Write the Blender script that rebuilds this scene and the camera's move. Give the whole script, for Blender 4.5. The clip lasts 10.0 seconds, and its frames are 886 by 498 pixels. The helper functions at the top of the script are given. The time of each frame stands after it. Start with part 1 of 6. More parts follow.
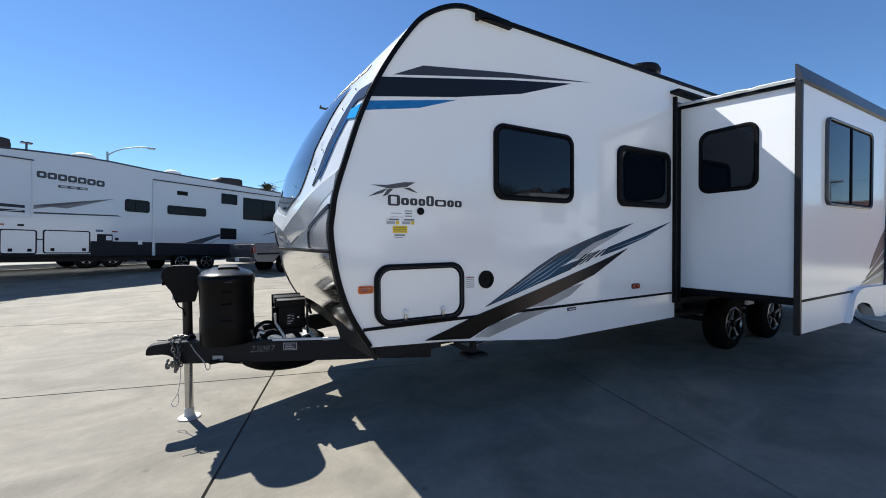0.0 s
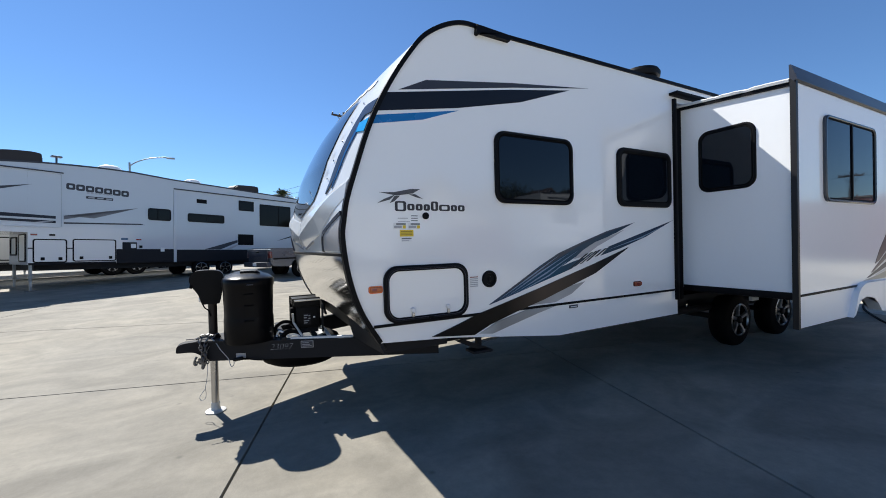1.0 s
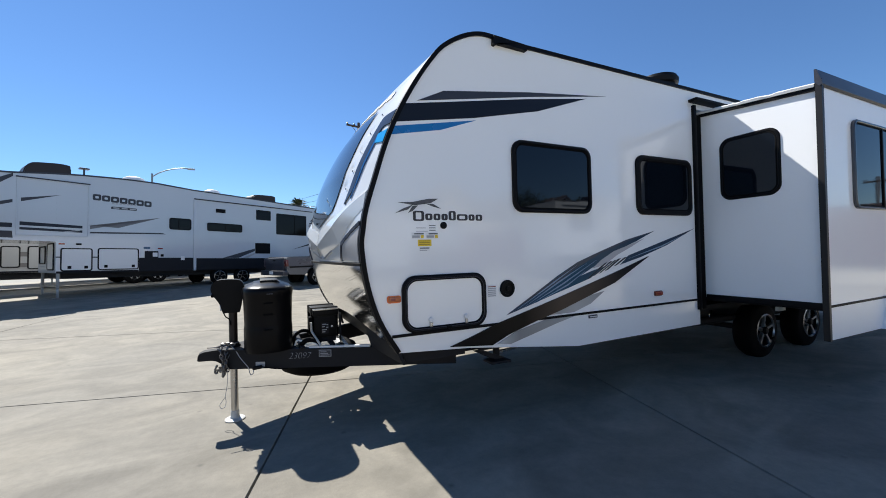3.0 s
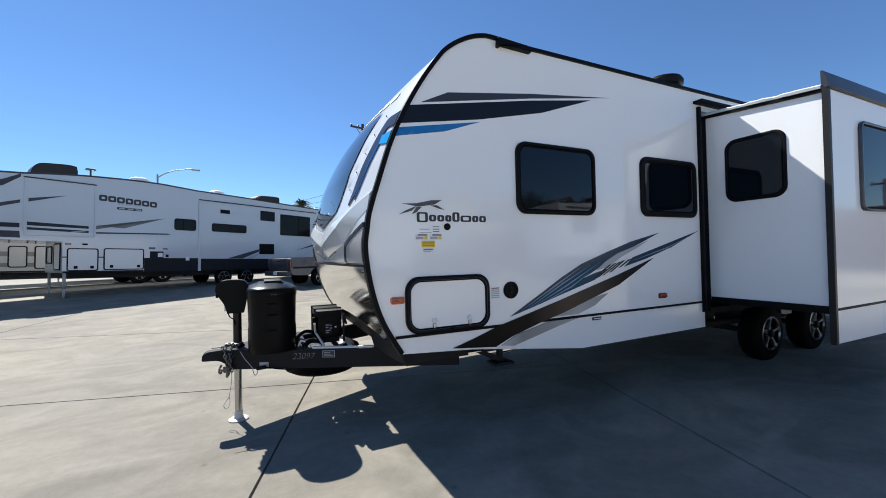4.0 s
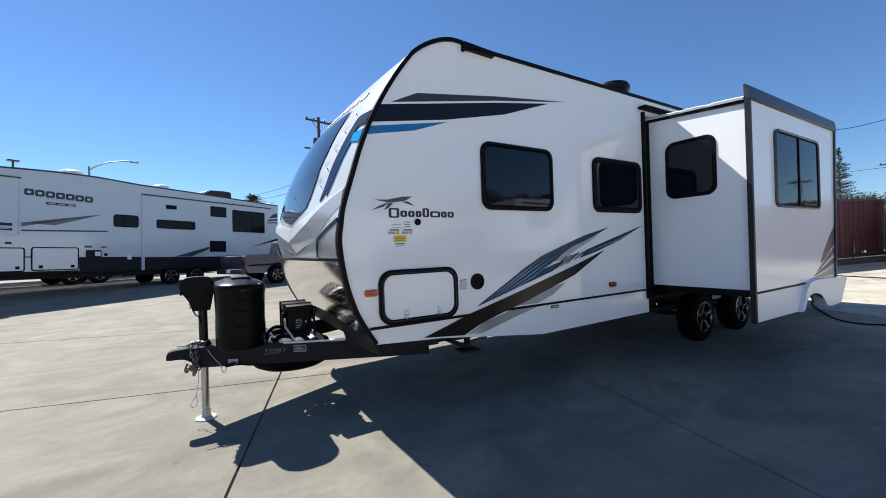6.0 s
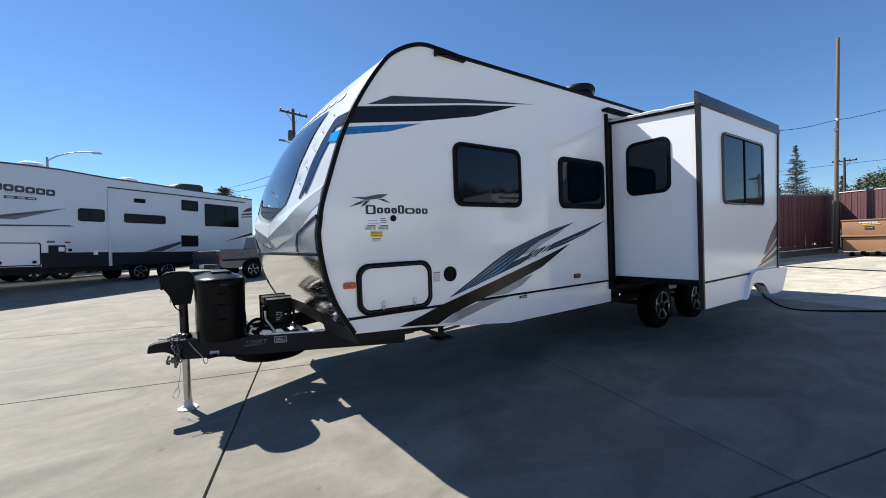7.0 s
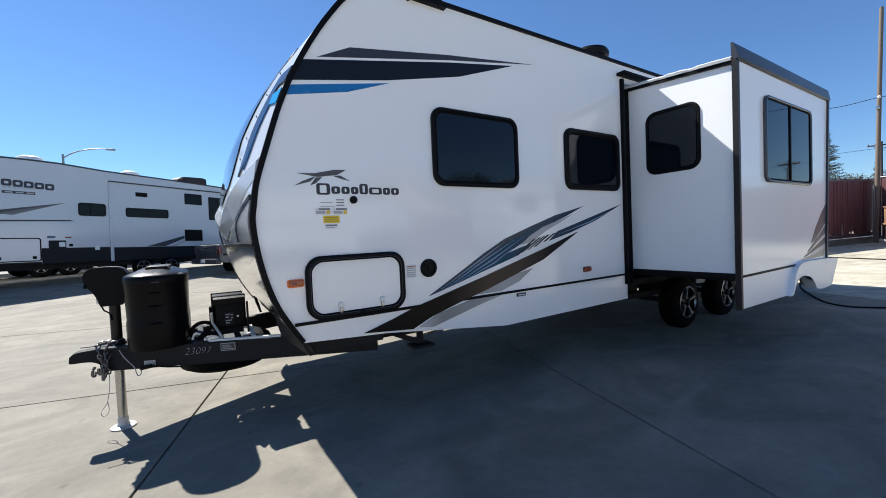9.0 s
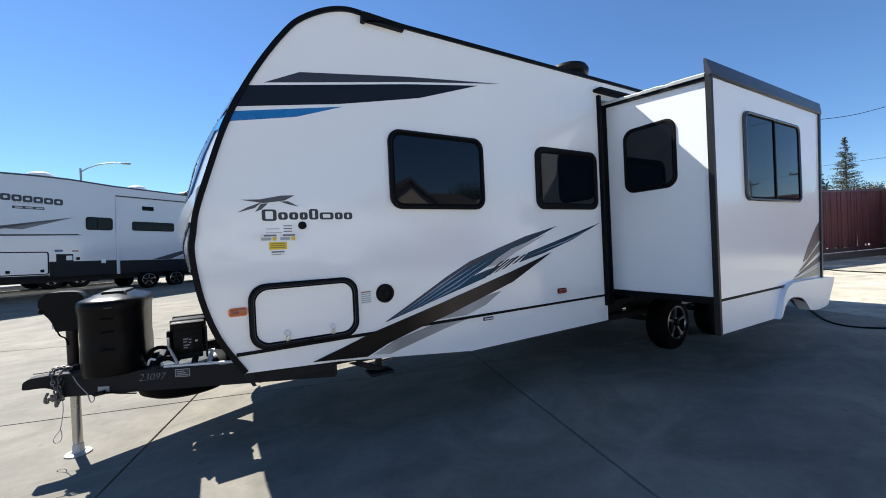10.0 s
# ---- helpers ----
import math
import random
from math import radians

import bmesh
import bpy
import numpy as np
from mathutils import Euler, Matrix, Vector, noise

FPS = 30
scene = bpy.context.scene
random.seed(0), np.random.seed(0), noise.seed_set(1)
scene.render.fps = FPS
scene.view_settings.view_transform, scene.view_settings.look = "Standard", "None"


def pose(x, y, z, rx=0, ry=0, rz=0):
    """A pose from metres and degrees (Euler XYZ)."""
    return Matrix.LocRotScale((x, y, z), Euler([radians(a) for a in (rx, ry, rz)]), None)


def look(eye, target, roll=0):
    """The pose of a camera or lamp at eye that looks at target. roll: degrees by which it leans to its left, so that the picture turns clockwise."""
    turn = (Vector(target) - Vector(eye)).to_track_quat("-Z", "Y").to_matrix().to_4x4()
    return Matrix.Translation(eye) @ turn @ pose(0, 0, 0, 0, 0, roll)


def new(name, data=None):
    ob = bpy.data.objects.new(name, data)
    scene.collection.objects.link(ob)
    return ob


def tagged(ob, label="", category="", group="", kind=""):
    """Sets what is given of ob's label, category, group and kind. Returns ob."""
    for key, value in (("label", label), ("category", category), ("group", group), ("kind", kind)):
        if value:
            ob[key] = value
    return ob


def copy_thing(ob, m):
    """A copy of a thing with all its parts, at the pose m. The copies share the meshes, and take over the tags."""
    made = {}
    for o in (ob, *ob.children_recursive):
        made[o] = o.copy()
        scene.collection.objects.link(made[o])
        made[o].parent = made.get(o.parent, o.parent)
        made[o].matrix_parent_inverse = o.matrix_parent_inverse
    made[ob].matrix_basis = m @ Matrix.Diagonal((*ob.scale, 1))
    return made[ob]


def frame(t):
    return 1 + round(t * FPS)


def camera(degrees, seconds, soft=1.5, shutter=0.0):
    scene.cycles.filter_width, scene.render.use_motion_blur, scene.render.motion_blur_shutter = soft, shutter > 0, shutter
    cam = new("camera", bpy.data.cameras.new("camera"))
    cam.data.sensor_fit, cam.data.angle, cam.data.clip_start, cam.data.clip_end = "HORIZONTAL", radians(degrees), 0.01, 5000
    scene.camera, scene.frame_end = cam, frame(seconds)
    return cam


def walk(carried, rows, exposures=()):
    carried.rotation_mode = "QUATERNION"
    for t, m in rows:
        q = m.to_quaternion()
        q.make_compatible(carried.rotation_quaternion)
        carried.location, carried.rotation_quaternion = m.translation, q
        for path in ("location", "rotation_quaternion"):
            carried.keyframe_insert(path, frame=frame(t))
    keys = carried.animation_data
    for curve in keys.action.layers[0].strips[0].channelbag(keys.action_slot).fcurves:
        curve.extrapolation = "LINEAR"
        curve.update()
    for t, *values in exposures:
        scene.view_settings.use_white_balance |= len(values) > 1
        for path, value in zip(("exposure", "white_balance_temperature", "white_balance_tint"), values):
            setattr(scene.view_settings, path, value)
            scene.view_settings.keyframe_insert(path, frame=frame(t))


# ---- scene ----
cam = camera(97.7, 10.0, soft=0.95)
PATH = [
    (0, (-0.079, 0.125, 1.349), (0.904, 1.866, 1.313), -0.4),
    (0.5, (-0.094, -0.025, 1.349), (0.85, 1.737, 1.317), -0.9),
    (1, (-0.11, -0.058, 1.349), (0.814, 1.715, 1.325), -1.4),
    (1.5, (-0.124, -0.052, 1.357), (0.784, 1.73, 1.345), -1.5),
    (2, (-0.128, -0.04, 1.357), (0.765, 1.75, 1.359), -1.6),
    (2.5, (-0.134, -0.039, 1.36), (0.745, 1.758, 1.372), -1.6),
    (4, (-0.142, -0.039, 1.361), (0.708, 1.771, 1.387), -1.3),
    (4.5, (-0.14, -0.034, 1.361), (0.718, 1.772, 1.389), -1.2),
    (5, (-0.146, -0.065, 1.364), (0.746, 1.725, 1.386), -1.4),
    (5.5, (-0.189, -0.091, 1.358), (0.77, 1.664, 1.37), -1.7),
    (6.8, (-0.391, -0.250, 1.346), (0.734, 1.403, 1.316), -2.1),
    (7, (-0.358, -0.304, 1.357), (0.773, 1.345, 1.318), -2.1),
    (7.5, (-0.256, -0.386, 1.332), (0.879, 1.26, 1.27), -1.9),
    (8, (-0.151, -0.304, 1.286), (0.973, 1.349, 1.205), -2.0),
    (8.5, (0.044, -0.049, 1.298), (1.143, 1.62, 1.212), -2.2),
    (9, (0.207, 0.037, 1.302), (1.272, 1.728, 1.231), -2.6),
    (9.5, (0.427, -0.034, 1.348), (1.459, 1.679, 1.303), -2.8),
    (10, (0.578, -0.103, 1.387), (1.596, 1.618, 1.369), -2.7),
]
walk(cam, [(t, look(eye, target, roll)) for t, eye, target, roll in PATH], exposures=[(0.0, 1.06, 6370, 8), (1.5, 1.0, 6370, 8), (7.5, 1.0, 6370, 8), (8.5, 1.06, 6370, 8), (9.3, 1.11, 6370, 8), (10.0, 1.17, 6370, 8)])

# ---------------- world, sun ----------------
SUN_TO = Vector((-0.292, 0.84, 1.0)).normalized()
world = bpy.data.worlds.new("sky")
scene.world = world
world.use_nodes = True
wn = world.node_tree
wbg = wn.nodes["Background"]
sky = wn.nodes.new("ShaderNodeTexSky")
sky.sky_type = "NISHITA"
sky.sun_disc = False
sky.sun_elevation = math.asin(SUN_TO.z)
sky.sun_rotation = math.atan2(SUN_TO.x, SUN_TO.y)
sky.air_density = 1.0
sky.dust_density = 0.0
sky.ozone_density = 10.0
wbg.inputs["Strength"].default_value = 0.0685
wn.links.new(sky.outputs["Color"], wbg.inputs["Color"])

sun_data = bpy.data.lights.new("sun", "SUN")
sun_data.energy = 5.15
sun_data.angle = radians(0.53)
sun_data.color = (1.0, 0.955, 0.89)
sun_ob = new("sun", sun_data)
sun_ob.matrix_world = look(SUN_TO * 60, (0, 0, 0))


# ---------------- materials ----------------
def mat(name, color, rough=0.5, metal=0.0, vary=0.0, scale=3.0, fine=60.0, bump=0.0, bump_scale=None, coat=0.0,
        spec=0.5, per_piece=0.0, second=None, emit=None, stretch=(1, 1, 1)):
    """Procedural surface: base colour varied at a coarse and a fine scale, with fine relief."""
    m = bpy.data.materials.new(name)
    m.use_nodes = True
    nt = m.node_tree
    b = nt.nodes["Principled BSDF"]
    b.inputs["Roughness"].default_value = rough
    b.inputs["Metallic"].default_value = metal
    b.inputs["Specular IOR Level"].default_value = spec
    b.inputs["Coat Weight"].default_value = coat
    b.inputs["Coat Roughness"].default_value = 0.04
    base = (*color, 1)
    b.inputs["Base Color"].default_value = base
    if emit:
        b.inputs["Emission Color"].default_value = (*emit[:3], 1)
        b.inputs["Emission Strength"].default_value = emit[3]
    geo = nt.nodes.new("ShaderNodeNewGeometry")
    mp = nt.nodes.new("ShaderNodeMapping")
    mp.inputs["Scale"].default_value = stretch
    nt.links.new(geo.outputs["Position"], mp.inputs["Vector"])

    def noise_tex(sc, detail=4):
        n = nt.nodes.new("ShaderNodeTexNoise")
        n.inputs["Scale"].default_value = sc
        n.inputs["Detail"].default_value = detail
        n.inputs["Roughness"].default_value = 0.6
        nt.links.new(mp.outputs["Vector"], n.inputs["Vector"])
        return n.outputs["Fac"]

    def maths(op, a, c):
        n = nt.nodes.new("ShaderNodeMath")
        n.operation = op
        for i, v in enumerate((a, c)):
            if isinstance(v, (int, float)):
                n.inputs[i].default_value = v
            else:
                nt.links.new(v, n.inputs[i])
        return n.outputs[0]

    if vary or per_piece:
        coarse, grain = noise_tex(scale, 6), noise_tex(fine, 3)
        f = maths("ADD", maths("MULTIPLY", maths("SUBTRACT", coarse, 0.5), 2 * vary), maths("MULTIPLY", maths("SUBTRACT", grain, 0.5), vary))
        if per_piece:
            oi = nt.nodes.new("ShaderNodeObjectInfo")
            f = maths("ADD", f, maths("MULTIPLY", maths("SUBTRACT", oi.outputs["Random"], 0.5), 2 * per_piece))
        f = maths("ADD", f, 1.0)
        hs = nt.nodes.new("ShaderNodeVectorMath")
        hs.operation = "SCALE"
        src = None
        if second:
            mx = nt.nodes.new("ShaderNodeMix")
            mx.data_type = "RGBA"
            rp = nt.nodes.new("ShaderNodeMapRange")
            rp.inputs["From Min"].default_value, rp.inputs["From Max"].default_value = 0.42, 0.68
            nt.links.new(noise_tex(scale * 0.45, 5), rp.inputs["Value"])
            nt.links.new(rp.outputs["Result"], mx.inputs["Factor"])
            mx.inputs["A"].default_value = base
            mx.inputs["B"].default_value = (*second, 1)
            src = mx.outputs["Result"]
        if src is None:
            hs.inputs[0].default_value = color
        else:
            nt.links.new(src, hs.inputs[0])
        nt.links.new(f, hs.inputs["Scale"])
        nt.links.new(hs.outputs["Vector"], b.inputs["Base Color"])
        rr = maths("ADD", maths("MULTIPLY", maths("SUBTRACT", coarse, 0.5), 0.25 * rough), rough)
        nt.links.new(rr, b.inputs["Roughness"])
    if bump:
        bp = nt.nodes.new("ShaderNodeBump")
        bp.inputs["Strength"].default_value = 1.0
        bp.inputs["Distance"].default_value = bump
        nt.links.new(noise_tex(bump_scale or fine, 3), bp.inputs["Height"])
        nt.links.new(bp.outputs["Normal"], b.inputs["Normal"])
    return m


def plate_mat(name, color, rough):
    """Embossed aluminium tread plate: short raised bars laid in a checker of two directions."""
    m = mat(name, color, rough, 1.0, 0.12, 5.0, 90.0)
    nt = m.node_tree
    geo = nt.nodes.new("ShaderNodeNewGeometry")
    mp = nt.nodes.new("ShaderNodeMapping")
    mp.inputs["Rotation"].default_value = (radians(12), 0, 0)
    mp.inputs["Scale"].default_value = (1.0, 1.0, 1.4)
    nt.links.new(geo.outputs["Position"], mp.inputs["Vector"])
    ck = nt.nodes.new("ShaderNodeTexVoronoi")
    ck.inputs["Scale"].default_value = 40.0
    ck.inputs["Randomness"].default_value = 0.05
    nt.links.new(mp.outputs["Vector"], ck.inputs["Vector"])
    bp = nt.nodes.new("ShaderNodeBump")
    bp.inputs["Strength"].default_value = 1.0
    bp.inputs["Distance"].default_value = 0.0009
    peak = nt.nodes.new("ShaderNodeMapRange")
    peak.inputs["From Min"].default_value, peak.inputs["From Max"].default_value = 0.10, 0.24
    peak.inputs["To Min"].default_value, peak.inputs["To Max"].default_value = 1.0, 0.0
    nt.links.new(ck.outputs["Distance"], peak.inputs["Value"])
    nt.links.new(peak.outputs["Result"], bp.inputs["Height"])
    nt.links.new(bp.outputs["Normal"], nt.nodes["Principled BSDF"].inputs["Normal"])
    return m


def printed_mat(name, stops, rough):
    """Vinyl printed with a colour that runs along x; stops: (metres, colour)."""
    m = mat(name, stops[0][1], rough, 0, 0.10, 4.0, 60.0, spec=0.12)
    nt = m.node_tree
    b = nt.nodes["Principled BSDF"]
    geo = nt.nodes.new("ShaderNodeNewGeometry")
    sx = nt.nodes.new("ShaderNodeSeparateXYZ")
    nt.links.new(geo.outputs["Position"], sx.inputs["Vector"])
    x0, x1 = stops[0][0], stops[-1][0]
    mr = nt.nodes.new("ShaderNodeMapRange")
    mr.inputs["From Min"].default_value, mr.inputs["From Max"].default_value = x0, x1
    nt.links.new(sx.outputs["X"], mr.inputs["Value"])
    cr = nt.nodes.new("ShaderNodeValToRGB")
    ramp = cr.color_ramp
    ramp.elements[0].color = (*stops[0][1], 1)
    ramp.elements[1].color = (*stops[-1][1], 1)
    for x, c in stops[1:-1]:
        ramp.elements.new((x - x0) / (x1 - x0)).color = (*c, 1)
    nt.links.new(mr.outputs["Result"], cr.inputs["Fac"])
    nt.links.new(cr.outputs["Color"], b.inputs["Base Color"])
    return m


def concrete_mat(name, base, second):
    m = mat(name, base, 0.75, 0, 0.13, 0.35, 55.0, 0.0016, 70.0, second=second, per_piece=0.045, spec=0.19)
    nt = m.node_tree
    b = nt.nodes["Principled BSDF"]
    b.inputs["Diffuse Roughness"].default_value = 0.25
    # broom and trowel sweeps, and dark small stains
    geo = nt.nodes.new("ShaderNodeNewGeometry")
    mp = nt.nodes.new("ShaderNodeMapping")
    mp.inputs["Rotation"].default_value = (0, 0, radians(35))
    mp.inputs["Scale"].default_value = (0.85, 1.2, 1)
    nt.links.new(geo.outputs["Position"], mp.inputs["Vector"])
    sw = nt.nodes.new("ShaderNodeTexNoise")
    sw.inputs["Scale"].default_value = 1.3
    sw.inputs["Detail"].default_value = 7
    sw.inputs["Distortion"].default_value = 1.4
    nt.links.new(mp.outputs["Vector"], sw.inputs["Vector"])
    st = nt.nodes.new("ShaderNodeTexNoise")
    st.inputs["Scale"].default_value = 2.2
    st.inputs["Detail"].default_value = 8
    st.inputs["Roughness"].default_value = 0.75
    nt.links.new(geo.outputs["Position"], st.inputs["Vector"])
    r1 = nt.nodes.new("ShaderNodeMapRange")
    r1.inputs["From Min"].default_value, r1.inputs["From Max"].default_value = 0.32, 0.68
    r1.inputs["To Min"].default_value, r1.inputs["To Max"].default_value = 0.78, 1.20
    nt.links.new(sw.outputs["Fac"], r1.inputs["Value"])
    r2 = nt.nodes.new("ShaderNodeMapRange")
    r2.inputs["From Min"].default_value, r2.inputs["From Max"].default_value = 0.60, 0.74
    r2.inputs["To Min"].default_value, r2.inputs["To Max"].default_value = 1.0, 0.82
    nt.links.new(st.outputs["Fac"], r2.inputs["Value"])
    mu = nt.nodes.new("ShaderNodeMath")
    mu.operation = "MULTIPLY"
    nt.links.new(r1.outputs["Result"], mu.inputs[0])
    nt.links.new(r2.outputs["Result"], mu.inputs[1])
    # mottling a hand wide, and scattered dark specks
    mo = nt.nodes.new("ShaderNodeTexNoise")
    mo.inputs["Scale"].default_value = 13.0
    mo.inputs["Detail"].default_value = 6
    mo.inputs["Roughness"].default_value = 0.7
    nt.links.new(geo.outputs["Position"], mo.inputs["Vector"])
    r3 = nt.nodes.new("ShaderNodeMapRange")
    r3.inputs["From Min"].default_value, r3.inputs["From Max"].default_value = 0.33, 0.67
    r3.inputs["To Min"].default_value, r3.inputs["To Max"].default_value = 0.91, 1.08
    nt.links.new(mo.outputs["Fac"], r3.inputs["Value"])
    sp_ = nt.nodes.new("ShaderNodeTexVoronoi")
    sp_.inputs["Scale"].default_value = 3.1
    nt.links.new(geo.outputs["Position"], sp_.inputs["Vector"])
    r4 = nt.nodes.new("ShaderNodeMapRange")
    r4.inputs["From Min"].default_value, r4.inputs["From Max"].default_value = 0.02, 0.09
    r4.inputs["To Min"].default_value, r4.inputs["To Max"].default_value = 0.70, 1.0
    nt.links.new(sp_.outputs["Distance"], r4.inputs["Value"])
    m3 = nt.nodes.new("ShaderNodeMath")
    m3.operation = "MULTIPLY"
    nt.links.new(r3.outputs["Result"], m3.inputs[0])
    nt.links.new(r4.outputs["Result"], m3.inputs[1])
    m4 = nt.nodes.new("ShaderNodeMath")
    m4.operation = "MULTIPLY"
    nt.links.new(mu.outputs[0], m4.inputs[0])
    nt.links.new(m3.outputs[0], m4.inputs[1])
    mu = m4
    old = b.inputs["Base Color"].links[0].from_socket
    sc = nt.nodes.new("ShaderNodeVectorMath")
    sc.operation = "SCALE"
    nt.links.new(old, sc.inputs[0])
    nt.links.new(mu.outputs[0], sc.inputs["Scale"])
    nt.links.new(sc.outputs["Vector"], b.inputs["Base Color"])
    return m


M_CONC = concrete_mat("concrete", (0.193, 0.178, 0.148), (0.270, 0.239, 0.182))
# also laid on the unseen rear rows, where it bounces light to the wall
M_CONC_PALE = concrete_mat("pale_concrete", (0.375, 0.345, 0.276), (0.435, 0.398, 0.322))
M_EARTH = mat("dry_ground", (0.20, 0.19, 0.16), 0.9, 0, 0.15, 0.2, 8.0, 0.004, 20.0)
M_GEL = mat("white_gelcoat", (0.90, 0.90, 0.89), 0.12, 0, 0.012, 0.8, 40.0, 0.0022, 1.1, coat=0.5)
M_GEL2 = mat("white_skirt", (0.91, 0.91, 0.91), 0.30, 0, 0.02, 1.5, 50.0, 0.0008, 3.0)
M_CAP = mat("pearl_cap", (0.60, 0.61, 0.61), 0.18, 0, 0.02, 1.5, 50.0, 0.0010, 2.0, coat=0.35)
M_CAPSHADE = mat("cap_shade_grey", (0.32, 0.32, 0.33), 0.14, 0, 0.03, 2.0, 60.0, spec=0.2)
M_CAPBLUE = mat("cap_blue_vinyl", (0.012, 0.075, 0.22), 0.10, 0, 0.08, 3.0, 60.0, spec=0.2)
M_CAPSTRIPE = mat("grey_cap_vinyl_and_rim_shade", (0.030, 0.034, 0.048), 0.10, 0, 0.06, 3.0, 60.0, spec=0.2)
M_SKYBLUE = mat("sky_blue_vinyl", (0.02, 0.27, 0.60), 0.12, 0, 0.05, 3.0, 60.0, spec=0.2)
M_GALV = mat("galvanised_plate", (0.52, 0.51, 0.48), 0.45, 0.3, 0.08, 8.0, 90.0)
M_CHAIN = mat("dull_chain_steel", (0.15, 0.145, 0.145), 0.42, 0.8, 0.2, 20.0, 200.0)
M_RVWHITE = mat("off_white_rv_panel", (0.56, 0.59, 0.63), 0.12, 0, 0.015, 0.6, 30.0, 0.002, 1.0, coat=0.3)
M_JACK = mat("brown_black_tube", (0.022, 0.015, 0.012), 0.5, 0, 0.3, 12.0, 90.0, spec=0.3)
M_FASCIA = mat("white_fascia_gelcoat", (0.90, 0.90, 0.90), 0.14, 0, 0.012, 0.8, 40.0, 0.0016, 1.2, coat=0.15)
M_PALEBLUE = mat("pale_blue_vinyl", (0.20, 0.30, 0.42), 0.3, 0, 0.1, 3.0, 60.0)
M_BLACK = mat("black_trim", (0.006, 0.006, 0.007), 0.42, 0, 0.12, 6.0, 120.0, 0.0006, 90.0, spec=0.09)
M_FLANGE = mat("dark_grey_flange", (0.014, 0.013, 0.014), 0.4, 0, 0.12, 6.0, 120.0, spec=0.3)
M_RUB = mat("black_rubber", (0.004, 0.004, 0.0045), 0.7, 0, 0.2, 8.0, 150.0, 0.001, 150.0, spec=0.06)
M_POLY = mat("black_moulded_plastic", (0.004, 0.004, 0.0045), 0.5, 0, 0.1, 5.0, 200.0, 0.0006, 350.0, spec=0.14)
M_COVER = mat("glossy_black_moulding", (0.004, 0.004, 0.005), 0.32, 0, 0.1, 5.0, 120.0, 0.004, 7.0, spec=0.10)
M_CHAS = mat("black_chassis_paint", (0.017, 0.017, 0.019), 0.6, 0, 0.2, 4.0, 70.0, 0.0008, 60.0, spec=0.14)
M_DARK = mat("underbelly", (0.006, 0.006, 0.007), 0.8, 0, 0.2, 3.0, 50.0)
M_GLASS = mat("tinted_glass", (0.003, 0.005, 0.009), 0.03, 0, 0.0, spec=0.34, bump=0.0012, bump_scale=1.3)
M_RVGLASS = mat("dark_rv_glass", (0.006, 0.005, 0.006), 0.05, 0, 0.0, spec=0.18, bump=0.0012, bump_scale=1.3)
M_SHIELD = mat("smoked_windshield", (0.010, 0.011, 0.014), 0.05, 0, spec=0.45, bump=0.001, bump_scale=1.5, coat=0.15)
# glossy frame; its blue-grey base has the sky's sheen put into the colour
M_SHEEN = mat("sky_sheen_frame", (0.030, 0.034, 0.045), 0.22, 0, 0.06, 6.0, 120.0, spec=0.8)
M_NAVY = mat("navy_vinyl", (0.0045, 0.005, 0.010), 0.35, 0, 0.08, 3.0, 60.0, spec=0.3)
M_SLATE = mat("slate_vinyl", (0.038, 0.040, 0.052), 0.35, 0, 0.08, 3.0, 60.0, spec=0.35)
M_BLUE = mat("blue_vinyl", (0.006, 0.155, 0.43), 0.28, 0, 0.08, 3.0, 60.0, coat=0.2)
M_STEELBLUE = printed_mat("steel_blue_vinyl", [(1.6, (0.060, 0.075, 0.110)), (1.95, (0.020, 0.076, 0.138)), (2.3, (0.016, 0.072, 0.122)), (2.7, (0.050, 0.078, 0.108)), (3.1, (0.024, 0.052, 0.086)), (3.95, (0.022, 0.035, 0.070))], 0.32)
M_SWEDGE = mat("dark_slate_blue_vinyl", (0.022, 0.034, 0.055), 0.32, 0, 0.1, 3.0, 60.0)
M_DULLBLUE = mat("dull_blue_vinyl", (0.035, 0.095, 0.185), 0.32, 0, 0.3, 5.0, 60.0)
M_BRONZE = printed_mat("charcoal_bronze_vinyl", [(1.1, (0.005, 0.005, 0.006)), (1.75, (0.012, 0.010, 0.008)), (2.15, (0.090, 0.064, 0.046)), (2.5, (0.066, 0.049, 0.038)), (2.85, (0.007, 0.007, 0.010)), (3.3, (0.005, 0.006, 0.012))], 0.34)
M_BROWN = mat("brown_grey_vinyl", (0.034, 0.026, 0.022), 0.34, 0, 0.3, 2.0, 60.0, spec=0.35)
M_MAROONGREY = mat("maroon_grey_vinyl", (0.075, 0.055, 0.062), 0.32, 0, 0.15, 2.0, 60.0)
M_OLIVE = mat("olive_grey_vinyl", (0.27, 0.26, 0.21), 0.32, 0, 0.1, 2.0, 60.0)
M_SILV = mat("silver_vinyl", (0.40, 0.40, 0.42), 0.32, 0.1, 0.06, 2.0, 60.0)
M_SILVFADE = printed_mat("fading_silver_vinyl", [(1.45, (0.62, 0.61, 0.58)), (1.70, (0.30, 0.29, 0.27)), (2.0, (0.36, 0.35, 0.33)), (2.3, (0.48, 0.47, 0.45)), (2.65, (0.34, 0.34, 0.33))], 0.32)
M_PLATE = plate_mat("tread_plate", (0.74, 0.73, 0.71), 0.12)
M_CHROME = mat("bare_metal", (0.47, 0.46, 0.45), 0.28, 1.0, 0.1, 10.0, 150.0)
M_ALLOY = mat("machined_alloy", (0.36, 0.36, 0.37), 0.28, 1.0, 0.05, 10.0, 100.0)
